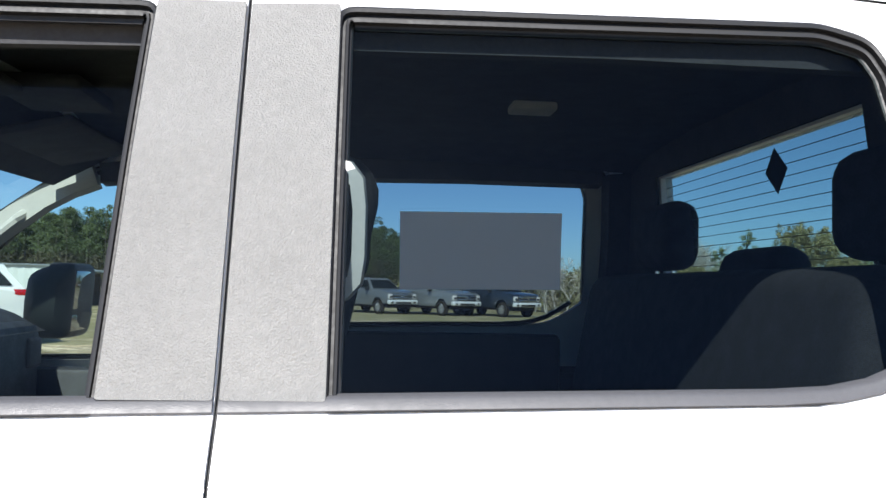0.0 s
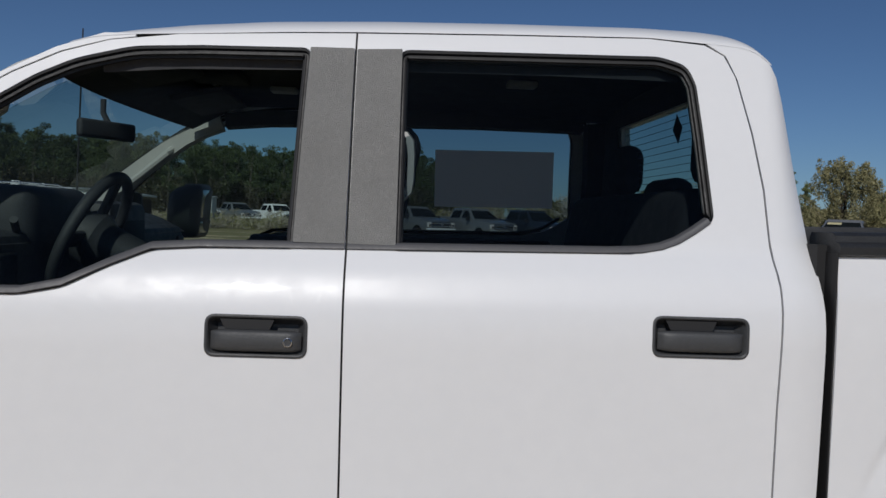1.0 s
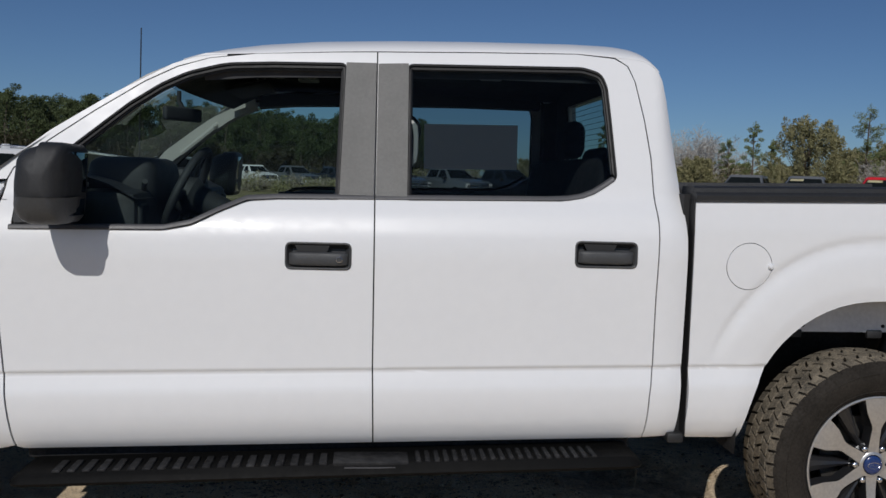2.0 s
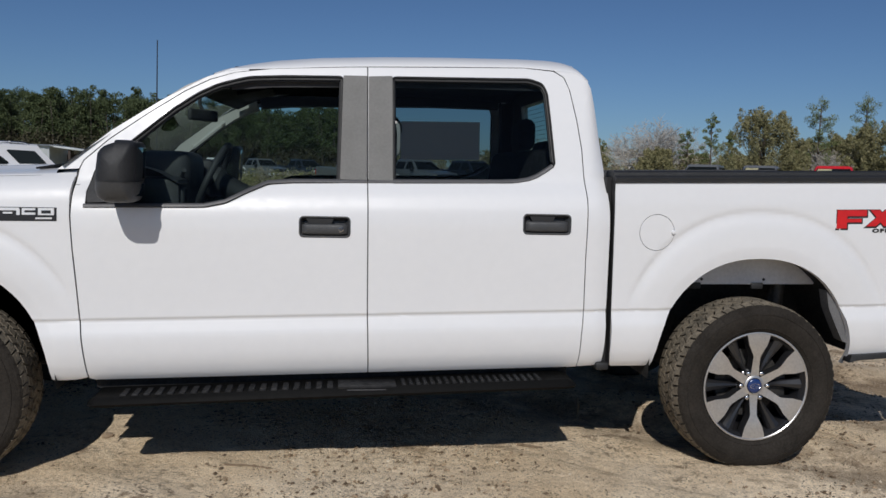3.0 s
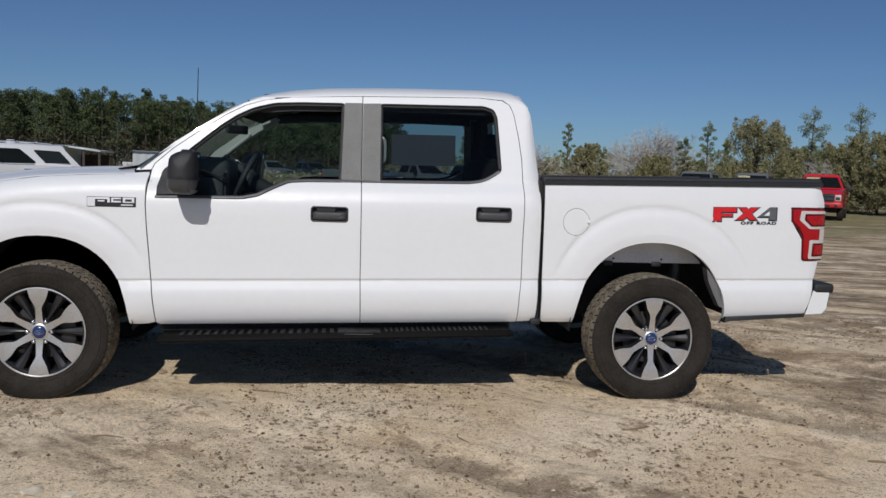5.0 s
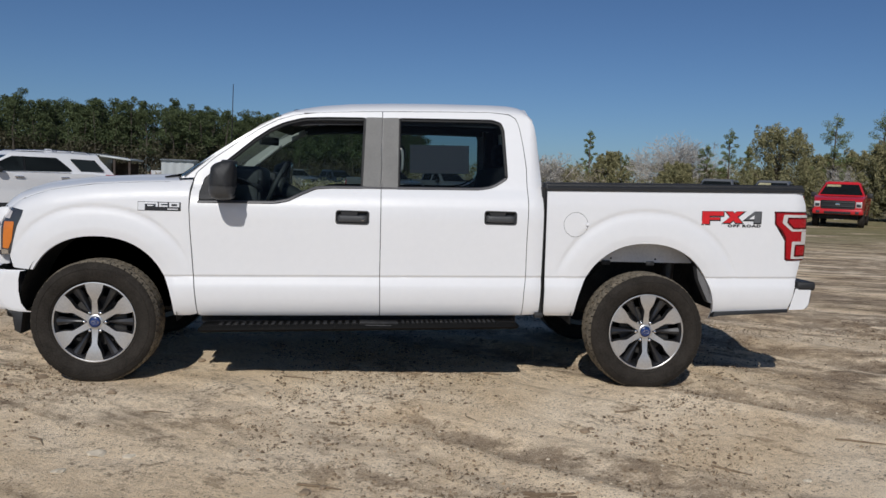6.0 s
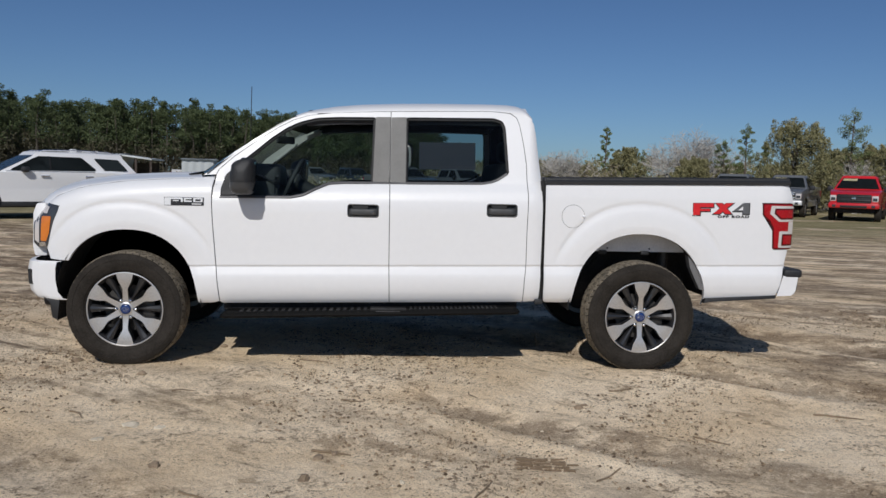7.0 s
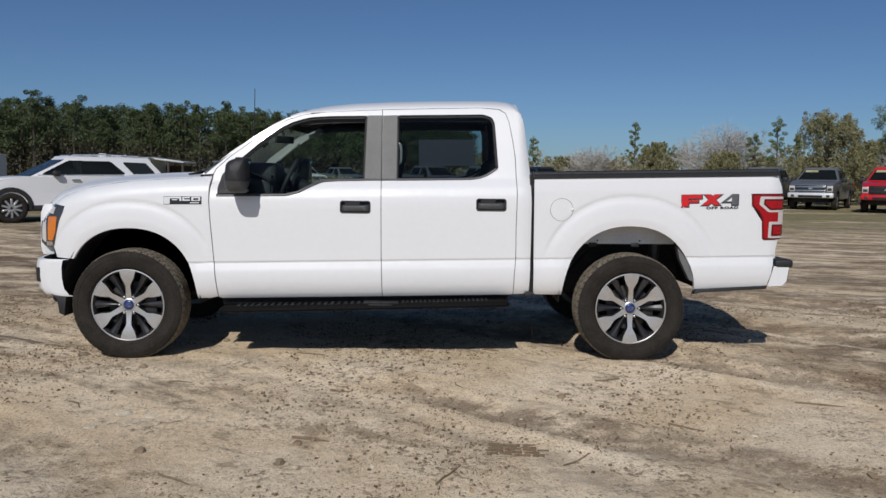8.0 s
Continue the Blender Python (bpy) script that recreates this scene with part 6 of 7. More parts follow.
# a vehicle turned by about 60 degrees shows its front to the lot
pickup("red", facing(21.6, 27.3, 55), "red crew-cab pickup with banner on its windscreen", True)
pickup("grey", facing(20.1, 30.6, 54), "dark grey crew-cab pickup with banner on its windscreen", True)
pickup("grey", facing(17.95, 31.9, 54), "dark grey pickup parked in the row")
pickup("silver", facing(7.2, 42.0, 122), "silver pickup parked in the far row")
pickup("dark", facing(10.3, 41.5, 122), "dark blue pickup parked in the far row")
pickup("grey", facing(3.9, 43.0, 124), "dark grey pickup parked at an angle")
for i, (c, x, y) in enumerate((("dark", 0.1, 61.5), ("grey", -3.4, 63.1), ("white", -6.9, 64.8), ("silver", -10.4, 66.1), ("white", -13.9, 67.5))):
    pickup(c, facing(x, y, 126 + i), {"white": "white", "dark": "dark blue", "silver": "silver", "grey": "dark grey"}[c] + " pickup in a row by the woods")


def suv(m):
    """White family SUV with black windows, front to -x, near side -y."""
    car = empty("parked_suv", m, "white three-row SUV with dark tinted windows", "suv")
    W = 0.99
    low = [(-0.88, 0.45), (-0.92, 0.70), (-0.86, 1.00), (-0.60, 1.11), (0.30, 1.20), (1.2, 1.21), (3.3, 1.23), (4.02, 1.20), (4.10, 0.80), (4.05, 0.42), (3.52, 0.36)]
    low += [(3.025 + 0.44 * math.cos(a), 0.40 + 0.44 * math.sin(a)) for a in np.linspace(0.1, math.pi - 0.1, 12)] + [(2.55, 0.33), (0.50, 0.33)]
    low += [(0.44 * math.cos(a), 0.40 + 0.44 * math.sin(a)) for a in np.linspace(0.1, math.pi - 0.1, 12)]
    bm = prism(bmesh.new(), low, -W, W, 0.06)
    for v in bm.verts:
        if v.co.x < -0.3:
            v.co.y *= 1 - 0.16 * min(1, (-0.3 - v.co.x) / 0.6) ** 1.6
        if v.co.x > 3.4:
            v.co.y *= 1 - 0.08 * min(1, (v.co.x - 3.4) / 0.7) ** 1.6
    part("body", bm, WHITE, car)
    bm = bmesh.new()
    belt = [(0.42, 0.905), (0.50, 0.93), (3.30, 0.93), (4.04, 0.84)]
    top = [(1.42, 0.685), (1.50, 0.70), (3.10, 0.68), (3.62, 0.62)]
    rings = []
    for k, (z, f) in enumerate(((1.14, 0.0), (1.20, 0.06), (1.62, 0.88), (1.70, 0.97), (1.755, 1.02))):
        pts = [((1 - f) * b[0] + f * t[0], (1 - f) * b[1] + f * t[1] - (0.10 if k == 4 else 0)) for b, t in zip(belt, top)]
        rings.append([(x, -w, z) for x, w in pts] + [(x, w, z) for x, w in pts[::-1]])
    loft(bm, rings)
    part("greenhouse", bm, WHITE, car)

    def side_y(z):
        g = 0.06 + 0.82 * (z - 1.20) / 0.42
        return 0.93 + g * (0.70 - 0.93) + 0.010

    panes = ([(0.70, 1.245), (1.69, 1.260), (1.71, 1.632), (1.46, 1.632), (1.30, 1.56)], [(1.74, 1.260), (2.82, 1.270), (2.88, 1.300), (2.56, 1.60), (2.50, 1.628), (1.76, 1.628)], [(3.10, 1.285), (3.74, 1.295), (3.50, 1.595), (2.84, 1.615)])
    for s in (-1, 1):
        for o in panes:
            bm = bmesh.new()
            bm.faces.new([bm.verts.new((x, s * (side_y(z) - (0.05 * max(0, (x - 3.1)) if x > 3.1 else 0)), z)) for x, z in fillet(o, 0.03, 2)])
            bmesh.ops.solidify(bm, geom=bm.faces[:], thickness=0.008)
            part("side_window", bm, GREYGLASS, car)
        bm = bmesh.new()
        bm.faces.new([bm.verts.new((x, s * (side_y(z) - 0.004), z)) for x, z in ((1.66, 1.258), (1.77, 1.260), (1.79, 1.634), (1.68, 1.634))])
        bmesh.ops.solidify(bm, geom=bm.faces[:], thickness=0.006)
        part("pillar_cover", bm, TRIM, car)
        bm = bmesh.new()
        for x0, x1 in ((0.64, 2.84),):
            box(bm, x0, x1, *sorted((s * (side_y(1.24) - 0.012), s * (side_y(1.24) + 0.010))), 1.230, 1.246, 0.004, 1)
        part("belt_moulding", bm, CHROME, car)
        bm = tube(bmesh.new(), [(1.5, s * 0.60, 1.745), (1.6, s * 0.61, 1.79), (2.5, s * 0.61, 1.815), (3.3, s * 0.59, 1.79), (3.42, s * 0.58, 1.745)], 0.018, 6)
        part("roof_rail", bm, CHROME, car)
        bm = boxbm(0.98, 1.16, *sorted((s * 0.94, s * 1.14)), 1.21, 1.35, 0.04)
        part("mirror", bm, TRIM, car)
        for x in (1.45, 2.55):
            bm = boxbm(x, x + 0.22, *sorted((s * 0.985, s * 1.02)), 1.10, 1.135, 0.012)
            part("door_handle", bm, CHROME, car)
        for cx in (0.0, 3.025):
            bm = bmesh.new()
            pts = [(cx + 0.405 * math.cos(a), 0.39 + 0.405 * math.sin(a)) for a in np.linspace(-0.15, math.pi + 0.15, 18)]
            po = [(cx + 0.52 * math.cos(a), 0.40 + 0.52 * math.sin(a)) for a in np.linspace(-0.15, math.pi + 0.15, 18)]
            prism(bm, pts + po[::-1], s * 0.97, s * 1.0)
            part("arch_cladding", bm, TRIM, car)
            bm = bmesh.new()
            ring = lathe(bm, [(0.445, s * 0.996), (0.445, s * 0.70), (0.02, s * 0.70)], 28, "y", (cx, 0, 0.40))
            disc(bm, ring[-1])
            for v in bm.verts:
                v.co.z = max(v.co.z, 0.30)
            part("wheel_well", bm, UNDER, car)
        bm = boxbm(0.45, 2.60, *sorted((s * 0.96, s * 1.0)), 0.33, 0.46, 0.02)
        part("sill_cladding", bm, TRIM, car)
        bm = boxbm(3.72, 4.10, *sorted((s * 0.80, s * 0.955)), 1.08, 1.22, 0.04)
        part("tail_lamp", bm, LAMPRED, car)
        bm = boxbm(-0.90, -0.55, *sorted((s * 0.66, s * 0.90)), 0.90, 1.03, 0.04)
        part("head_lamp", bm, LAMPCLEAR, car)
    ws = []
    for z in (1.21, 1.66):
        g = 0.06 + 0.82 * (z - 1.20) / 0.42
        ws.append((0.42 + g * 1.0 - 0.03, 0.905 + g * (0.685 - 0.905) + 0.004, z))
    a, b = ws
    bm = bmesh.new()
    bm.faces.new([bm.verts.new(c) for c in ((a[0], -a[1], a[2]), (a[0], a[1], a[2]), (b[0], b[1], b[2]), (b[0], -b[1], b[2]))])
    bmesh.ops.solidify(bm, geom=bm.faces[:], thickness=0.01)
    part("windscreen", bm, GREYGLASS, car)
    for x in (2.02, 2.95):
        part("roof_bar", boxbm(x, x + 0.05, -0.62, 0.62, 1.79, 1.82, 0.010), SATIN, car)
    part("roof_sensor", boxbm(2.45, 2.62, -0.10, 0.10, 1.74, 1.86, 0.03, 3), SATIN, car)
    bm = boxbm(-0.95, -0.88, -0.55, 0.55, 0.62, 0.92, 0.03)
    part("grille", bm, TRIM, car)
    bm = boxbm(-0.90, 4.06, -0.90, 0.90, 0.30, 0.46, 0.03)
    part("underbody", bm, UNDER, car)
    for x in (0.0, 3.025):
        for y in (-0.88, 0.88):
            car_wheel(car, x, y, 0.385, 0.39)
    return car


suv(facing(-8.85, 16.0, 37))

# ---- sheds ----
TIN = material("ribbed_pale_metal", (0.52, 0.55, 0.55), 0.5, metal=0.2, vary=0.12, scale=2, bump=0.1, bump_scale=20)
TINDARK = material("rusty_open_shed", (0.08, 0.06, 0.05), 0.8, vary=0.5, scale=1.5)


def ribbed_wall(bm, x0, x1, y, z0, z1, ribs):
    n = ribs * 4
    vs = []
    for i in range(n + 1):
        d = 0.04 if i % 4 in (1, 2) else 0.0
        x = x0 + (x1 - x0) * i / n
        vs.append((bm.verts.new((x, y - d, z0)), bm.verts.new((x, y - d, z1))))
    for a, b in zip(vs, vs[1:]):
        bm.faces.new((a[0], b[0], b[1], a[1]))


def shed(m, w, d, h, lean_to, label):
    ob = empty("metal_shed", m, label, "shed")
    bm = bmesh.new()
    ribbed_wall(bm, 0, w, 0, 0, h, max(4, int(w * 2)))
    box(bm, 0, w, 0.02, d, 0, h)
    part("wall", bm, TIN, ob)
    bm = bmesh.new()
    prof = [(0, -0.2, h), (0, d / 2, h + 0.12), (0, d + 0.2, h)]
    vs = [[bm.verts.new((x, y, z)) for _, y, z in prof] for x in (-0.15, w + 0.15)]
    for i in range(2):
        bm.faces.new((vs[0][i], vs[0][i + 1], vs[1][i + 1], vs[1][i]))
    bmesh.ops.solidify(bm, geom=bm.faces[:], thickness=0.06)
    part("roof", bm, TIN, ob)
    if lean_to:
        bm = boxbm(w, w + lean_to, 0.2, d, h - 0.05, h + 0.05, 0.02, m=None)
        for v in bm.verts:
            v.co.z -= (v.co.x - w) / lean_to * 0.22
        part("lean_to_roof", bm, TIN, ob)
        for x in (w + lean_to * 0.5, w + lean_to - 0.1):
            part("post", boxbm(x - 0.06, x + 0.06, 0.3, 0.42, 0, h - 0.1), TINDARK, ob)
        part("back_wall", boxbm(w, w + lean_to - 0.3, d - 0.1, d, 0, h - 0.4), TINDARK, ob)
    return ob


shed(pose(-17.5, 43.6, 0, 0, 0, 4), 3.5, 4.0, 2.15, 1.9, "pale metal shed with an open lean-to")
shed(pose(-13.4, 56.5, 0, 0, 0, 6), 2.3, 3.0, 2.15, 0, "pale ribbed metal container by the woods")
shed(pose(-27.5, 43.2, 0, 0, 0, 5), 3.5, 4.0, 2.3, 0, "pale metal shed at the edge of the woods")

# ---- trees ----


def leaf_material(name, a, b):
    m = bpy.data.materials.new(name)
    m.use_nodes = True
    n, k = m.node_tree.nodes, m.node_tree.links
    p = n["Principled BSDF"]
    p.inputs["Roughness"].default_value, p.inputs["Specular IOR Level"].default_value = 0.65, 0.25
    g, x = n.new("ShaderNodeNewGeometry"), n.new("ShaderNodeMix")
    x.data_type = "RGBA"
    x.inputs[6].default_value, x.inputs[7].default_value = (*a, 1), (*b, 1)
    k.new(g.outputs["Random Per Island"], x.inputs[0]), k.new(x.outputs[2], p.inputs["Base Color"])
    return m


PINE = leaf_material("pine_needles", (0.090, 0.120, 0.045), (0.240, 0.275, 0.120))
FOREST = leaf_material("forest_foliage", (0.046, 0.066, 0.028), (0.098, 0.124, 0.054))
UNDERSTORY = leaf_material("woods_undergrowth", (0.052, 0.050, 0.030), (0.100, 0.092, 0.058))
SHRUB = leaf_material("shrub_leaves", (0.135, 0.138, 0.062), (0.330, 0.300, 0.160))
DRY = leaf_material("dry_twigs", (0.22, 0.185, 0.14), (0.42, 0.37, 0.30))
DRYGRASS = leaf_material("dry_grass", (0.17, 0.135, 0.065), (0.34, 0.27, 0.14))
BARK = material("pine_bark", (0.15, 0.115, 0.085), 0.9, vary=0.5, scale=6, bump=0.5, bump_scale=25)
DIMBARK = material("grey_pine_bark", (0.11, 0.095, 0.075), 0.9, vary=0.4, scale=6)
PALEBARK = material("pale_bare_bark", (0.52, 0.49, 0.45), 0.9, vary=0.3, scale=6)
rng = np.random.default_rng(5)


def leaves(clumps, per, size, slim=0.5, droop=0.0, three=False):
    """Vertices and faces of small leaf quads in clumps of (x, y, z, rx, rz)."""
    c = np.repeat(np.array([q[:3] for q in clumps], float), per, 0)
    r = np.repeat(np.array([(q[3], q[3], q[4]) for q in clumps], float), per, 0)
    n = len(c)
    d = rng.normal(size=(n, 3))
    d /= np.linalg.norm(d, axis=1)[:, None]
    p = c + d * r * rng.uniform(0.25, 1.0, (n, 1)) ** 0.6
    u = rng.normal(size=(n, 3))
    u[:, 2] -= droop
    u /= np.linalg.norm(u, axis=1)[:, None]
    v = np.cross(u, rng.normal(size=(n, 3)))
    v /= np.linalg.norm(v, axis=1)[:, None]
    s = size * rng.uniform(0.6, 1.4, (n, 1))
    a, b = u * s, v * s * slim
    if three:
        return np.stack([p - a, p + b * 1.5, p + a], 1).reshape(-1, 3), np.arange(3 * n).reshape(-1, 3)
    verts = np.stack([p - a, p + b, p + a, p - b], 1).reshape(-1, 3)
    faces = np.arange(4 * n).reshape(-1, 4)
    return verts, faces


def leaf_mesh(name, verts, faces, mat, parent=None):
    me = bpy.data.meshes.new(name)
    me.from_pydata(verts.tolist(), [], faces.tolist())
    me.materials.append(mat)
    ob = new(name, me)
    if parent:
        ob.parent = parent
    return ob


def trunk(points, r0, r1, mat, parent, limbs=()):
    n = len(points)
    bm = tube(bmesh.new(), points, [r0 + (r1 - r0) * i / (n - 1) for i in range(n)], 8)
    for l in limbs:
        tube(bm, l, [r0 * 0.28, r0 * 0.18, r0 * 0.07][: len(l)] if len(l) <= 3 else r0 * 0.15, 5)
    return part("trunk", bm, mat, parent)


def tall_pine(x, y, h, spread, seed, bare=0.35, n=16):
    """A slender young pine: short rising limbs with tufts of needles round the stem."""
    r = random.Random(seed)
    ob = empty("pine_tree", pose(x, y, ground_height(x, y) - 0.05), "slender young pine with open tufted crown", "tree", "trees beyond the lot")
    lean = r.uniform(-0.03, 0.03)
    pts = [(lean * h * t, 0.02 * h * math.sin(3 * t + seed), h * t) for t in (0, 0.25, 0.5, 0.75, 1.0)]
    clumps, limbs = [], []
    for i in range(n):
        t = bare + (0.98 - bare) * (i + 0.5) / n
        whorl = 0.55 + 0.45 * math.sin(i * 1.35 + seed) ** 2
        reach = spread * 0.80 * (1.12 - t) ** 0.6 * whorl * r.uniform(0.35, 1.15)
        a = i * 2.4 + r.uniform(-0.6, 0.6)
        base = Vector((lean * h * t, 0, h * t))
        tip = base + Vector((reach * math.cos(a), reach * math.sin(a), 0.06 * h * r.uniform(0.2, 1.0)))
        limbs.append([tuple(base), tuple(base.lerp(tip, 0.6) + Vector((0, 0, -0.03))), tuple(tip)])
        clumps.append((*tip, spread * r.uniform(0.10, 0.17), spread * r.uniform(0.07, 0.12)))
        if r.random() < 0.30:
            clumps.append((*base.lerp(tip, 0.5), spread * 0.11, spread * 0.08))
    clumps.append((lean * h, 0, h, spread * 0.12, spread * 0.26))
    trunk(pts, 0.014 * h, 0.004 * h, BARK, ob, limbs)
    leaf_mesh("crown", *leaves(clumps, 120, 0.070, 0.16, -0.5), PINE, ob)
    return ob


def bushy_tree(x, y, h, w, seed, mat=SHRUB, per=80, name="broad_tree", label="broad olive-green shrubby tree"):
    """A shrubby tree whose rising twigs end in fine sprays of leaves."""
    r = random.Random(seed)
    ob = empty(name, pose(x, y, ground_height(x, y) - 0.05), label, "tree", "trees beyond the lot")
    clumps, limbs = [], []
    lobes = [(r.uniform(0, 6.28), r.uniform(0.75, 1.15)) for _ in range(7)]
    for i in range(230):
        a, t = r.uniform(0, 2 * math.pi), r.random() ** 0.9
        lobe = max(k * math.exp(-((math.sin((a - b) / 2)) / 0.32) ** 2) for b, k in lobes)
        wide = w * 0.5 * math.sin(math.pi * min(1, 0.22 + 0.70 * t)) ** 0.7 * (0.72 + 0.38 * lobe)
        rad = wide * r.uniform(0.15, 1.05) ** 0.6
        z = h * (0.05 + 0.88 * t) * (1 - 0.10 * (rad / (w * 0.5)) ** 2) + r.uniform(-0.03, 0.07) * h
        s = w * r.uniform(0.045, 0.095)
        # each spray is a short row of thinning clumps that points out and up
        way = Vector((math.cos(a) * 0.55, math.sin(a) * 0.55, r.uniform(0.5, 1.0))).normalized() * w * r.uniform(0.03, 0.08)
        for q in range(3):
            clumps.append((rad * math.cos(a) + way.x * q, rad * math.sin(a) + way.y * q, z + way.z * q, s * (1 - 0.28 * q), s * (1.1 - 0.25 * q)))
        if i % 4 == 0:
            limbs.append([(0, 0, h * 0.15 + 0.15 * t * h), (rad * 0.5 * math.cos(a), rad * 0.5 * math.sin(a), z * 0.7), (rad * math.cos(a), rad * math.sin(a), z)])
    trunk([(0, 0, 0), (0.02 * h, 0, h * 0.4), (0, 0.02 * h, h * 0.8)], 0.022 * h, 0.006 * h, BARK, ob, limbs)
    leaf_mesh("crown", *leaves(clumps, per // 2, 0.085, 0.22, -0.6), mat, ob)
    return ob


def bare_tree(x, y, h, w, seed):
    """A leafless tree of fine pale twigs."""
    r = random.Random(seed)
    ob = empty("bare_tree", pose(x, y, ground_height(x, y) - 0.05), "leafless grey tree with fine twigs", "tree", "trees beyond the lot")
    bm = bmesh.new()

    def grow(p, d, length, rad, depth):
        q = p + d * length
        rad = max(rad, 0.011)
        tube(bm, [p, p.lerp(q, 0.5) + Vector((r.uniform(-1, 1), r.uniform(-1, 1), 0)) * length * 0.06, q], [rad, rad * 0.8, rad * 0.6], 3 if depth > 1 else 6, caps=False)
        if depth >= 6:
            return
        for _ in range(3 if depth < 4 else 2):
            e = (d + Vector((r.gauss(0, 0.62), r.gauss(0, 0.62), r.gauss(0.05, 0.3)))).normalized()
            grow(p.lerp(q, r.uniform(0.6, 1.0)), e, length * r.uniform(0.6, 0.85), rad * 0.66, depth + 1)

    for i in range(4):
        a = r.uniform(0, 6.28)
        grow(Vector((r.uniform(-0.3, 0.3) * w, 0, 0)), Vector((0.25 * math.cos(a), 0.25 * math.sin(a), 1)).normalized(), h * 0.30, 0.05 * h / 5, 0)
    part("bare_crown", bm, PALEBARK, ob)
    return ob


def at_bearing(deg, dist, eye=(2.1, -5.9)):
    a = radians(deg)
    return eye[0] + dist * math.sin(a), eye[1] + dist * math.cos(a)


for i, (deg, dist, h, spread) in enumerate(((14.9, 58, 5.0, 1.2), (22.6, 56, 4.1, 1.3), (23.9, 52, 4.75, 1.5), (25.2, 55, 4.0, 1.1), (30.2, 50, 5.4, 2.0), (33.0, 60, 6.4, 2.3), (35.0, 57, 6.0, 2.2), (17.5, 70, 3.9, 1.2), (8.0, 70, 4.5, 1.4), (5.0, 80, 4.6, 1.5))):
    tall_pine(*at_bearing(deg, dist), h, spread, 40 + i, 0.35 if i not in (5,) else 0.45, 24 if i not in (5,) else 30)
for i, (deg, dist, h, w) in enumerate(((27.0, 49, 4.8, 4.3), (16.2, 56, 3.6, 2.6), (20.8, 55, 2.9, 2.8), (23.2, 58, 2.8, 2.6), (31.8, 52, 3.8, 3.6), (34.0, 50, 4.2, 4.2), (36.5, 48, 4.6, 4.5), (10.2, 60, 2.6, 2.6), (13.4, 64, 2.6, 3.0), (29.6, 56, 3.6, 3.4), (26.3, 62, 2.9, 3.2), (38.5, 52, 4.8, 4.6))):
    bushy_tree(*at_bearing(deg, dist), h, w, 70 + i)
for i, (deg, dist, h, w) in enumerate(((19.4, 60, 5.7, 2.4), (20.8, 58, 6.0, 2.6), (22.1, 61, 5.6, 2.4), (30.9, 50, 3.8, 2.0), (12.7, 58, 4.4, 2.6), (11.6, 60, 4.2, 2.6), (22.8, 60, 4.2, 2.2))):
    bare_tree(*at_bearing(deg, dist), h, w, 100 + i)

# low scrub along the edge of the lot
clumps = []
for deg in np.arange(-32, 44, 0.15):
    d = rng.uniform(54, 80) if deg > 3 else rng.uniform(60, 80)
    x, y = at_bearing(deg, d)
    h = rng.uniform(1.2, 3.0) if deg > 3 else rng.uniform(0.5, 1.4)
    for q in range(3):
        s = rng.uniform(0.4, 0.9)
        clumps.append((x + rng.normal() * 0.7, y + rng.normal() * 0.7, h * rng.uniform(0.2, 0.8), s, h * 0.35))
half = len(clumps) // 2
order = rng.permutation(len(clumps))
tagged(leaf_mesh("scrub", *leaves([clumps[i] for i in order[:half]], 60, 0.10, 0.35), SHRUB), "low olive scrub along the lot's edge", "scrub", "", "stuff")
tagged(leaf_mesh("dry_scrub", *leaves([clumps[i] for i in order[half:]], 80, 0.16, 0.12), DRY), "dry brown twigs and scrub", "scrub", "", "stuff")
# broken distant tree line on the right
clumps = []
for deg in np.arange(2, 44, 0.16):
    x, y = at_bearing(deg, rng.uniform(95, 130))
    h = 3.4 + 1.8 * noise.noise((deg * 0.7, 3.3, 0)) + rng.uniform(0, 1.2)
    for q in range(3):
        clumps.append((x + rng.normal(), y + rng.normal(), h * rng.uniform(0.1, 0.9), rng.uniform(0.5, 1.1), 0.6))
tagged(leaf_mesh("distant_woods", *leaves(clumps, 40, 0.20, 0.4), SHRUB), "distant broken line of scrubby woods", "woods", "", "stuff")

# dense pine woods: green crowns over a dim brown undergrowth
crowns, under, stems = [], [], bmesh.new()
for k in range(640):
    deg = rng.uniform(-46, 3.5)
    dist = 92 + 30 * rng.random() ** 1.3 + max(0, deg + 14) * 1.3
    x, y = at_bearing(deg, dist)
    h = (8.8 + 0.8 * noise.noise((deg * 0.35, 1.1, 0)) + rng.normal() * 0.55) * (0.96 if deg > -12 else 1.0) * (dist / 104) ** 0.6
    tube(stems, [(x, y, 0), (x + rng.normal() * 0.15, y, h * 0.55), (x + rng.normal() * 0.25, y, h * 0.86)], [0.10, 0.07, 0.03], 5, caps=False)
    top = rng.uniform(0.30, 0.50)
    for q in range(16):
        t = rng.uniform(top, 0.97)
        g = (t - top) / (1 - top)
        reach = 1.6 * (1.04 - g) ** 0.5 * min(1, 0.5 + 2 * g) * rng.uniform(0.1, 1.0)
        a = rng.uniform(0, 6.28)
        s = rng.uniform(0.5, 1.0) * (1.15 - 0.55 * g)
        crowns.append((x + reach * math.cos(a), y + reach * math.sin(a), h * t, s, s * 0.7))
    for q in range(8):
        under.append((x + rng.normal() * 1.1, y + rng.normal() * 1.1, h * rng.uniform(0.03, 0.50), rng.uniform(0.6, 1.1), rng.uniform(0.6, 1.0)))
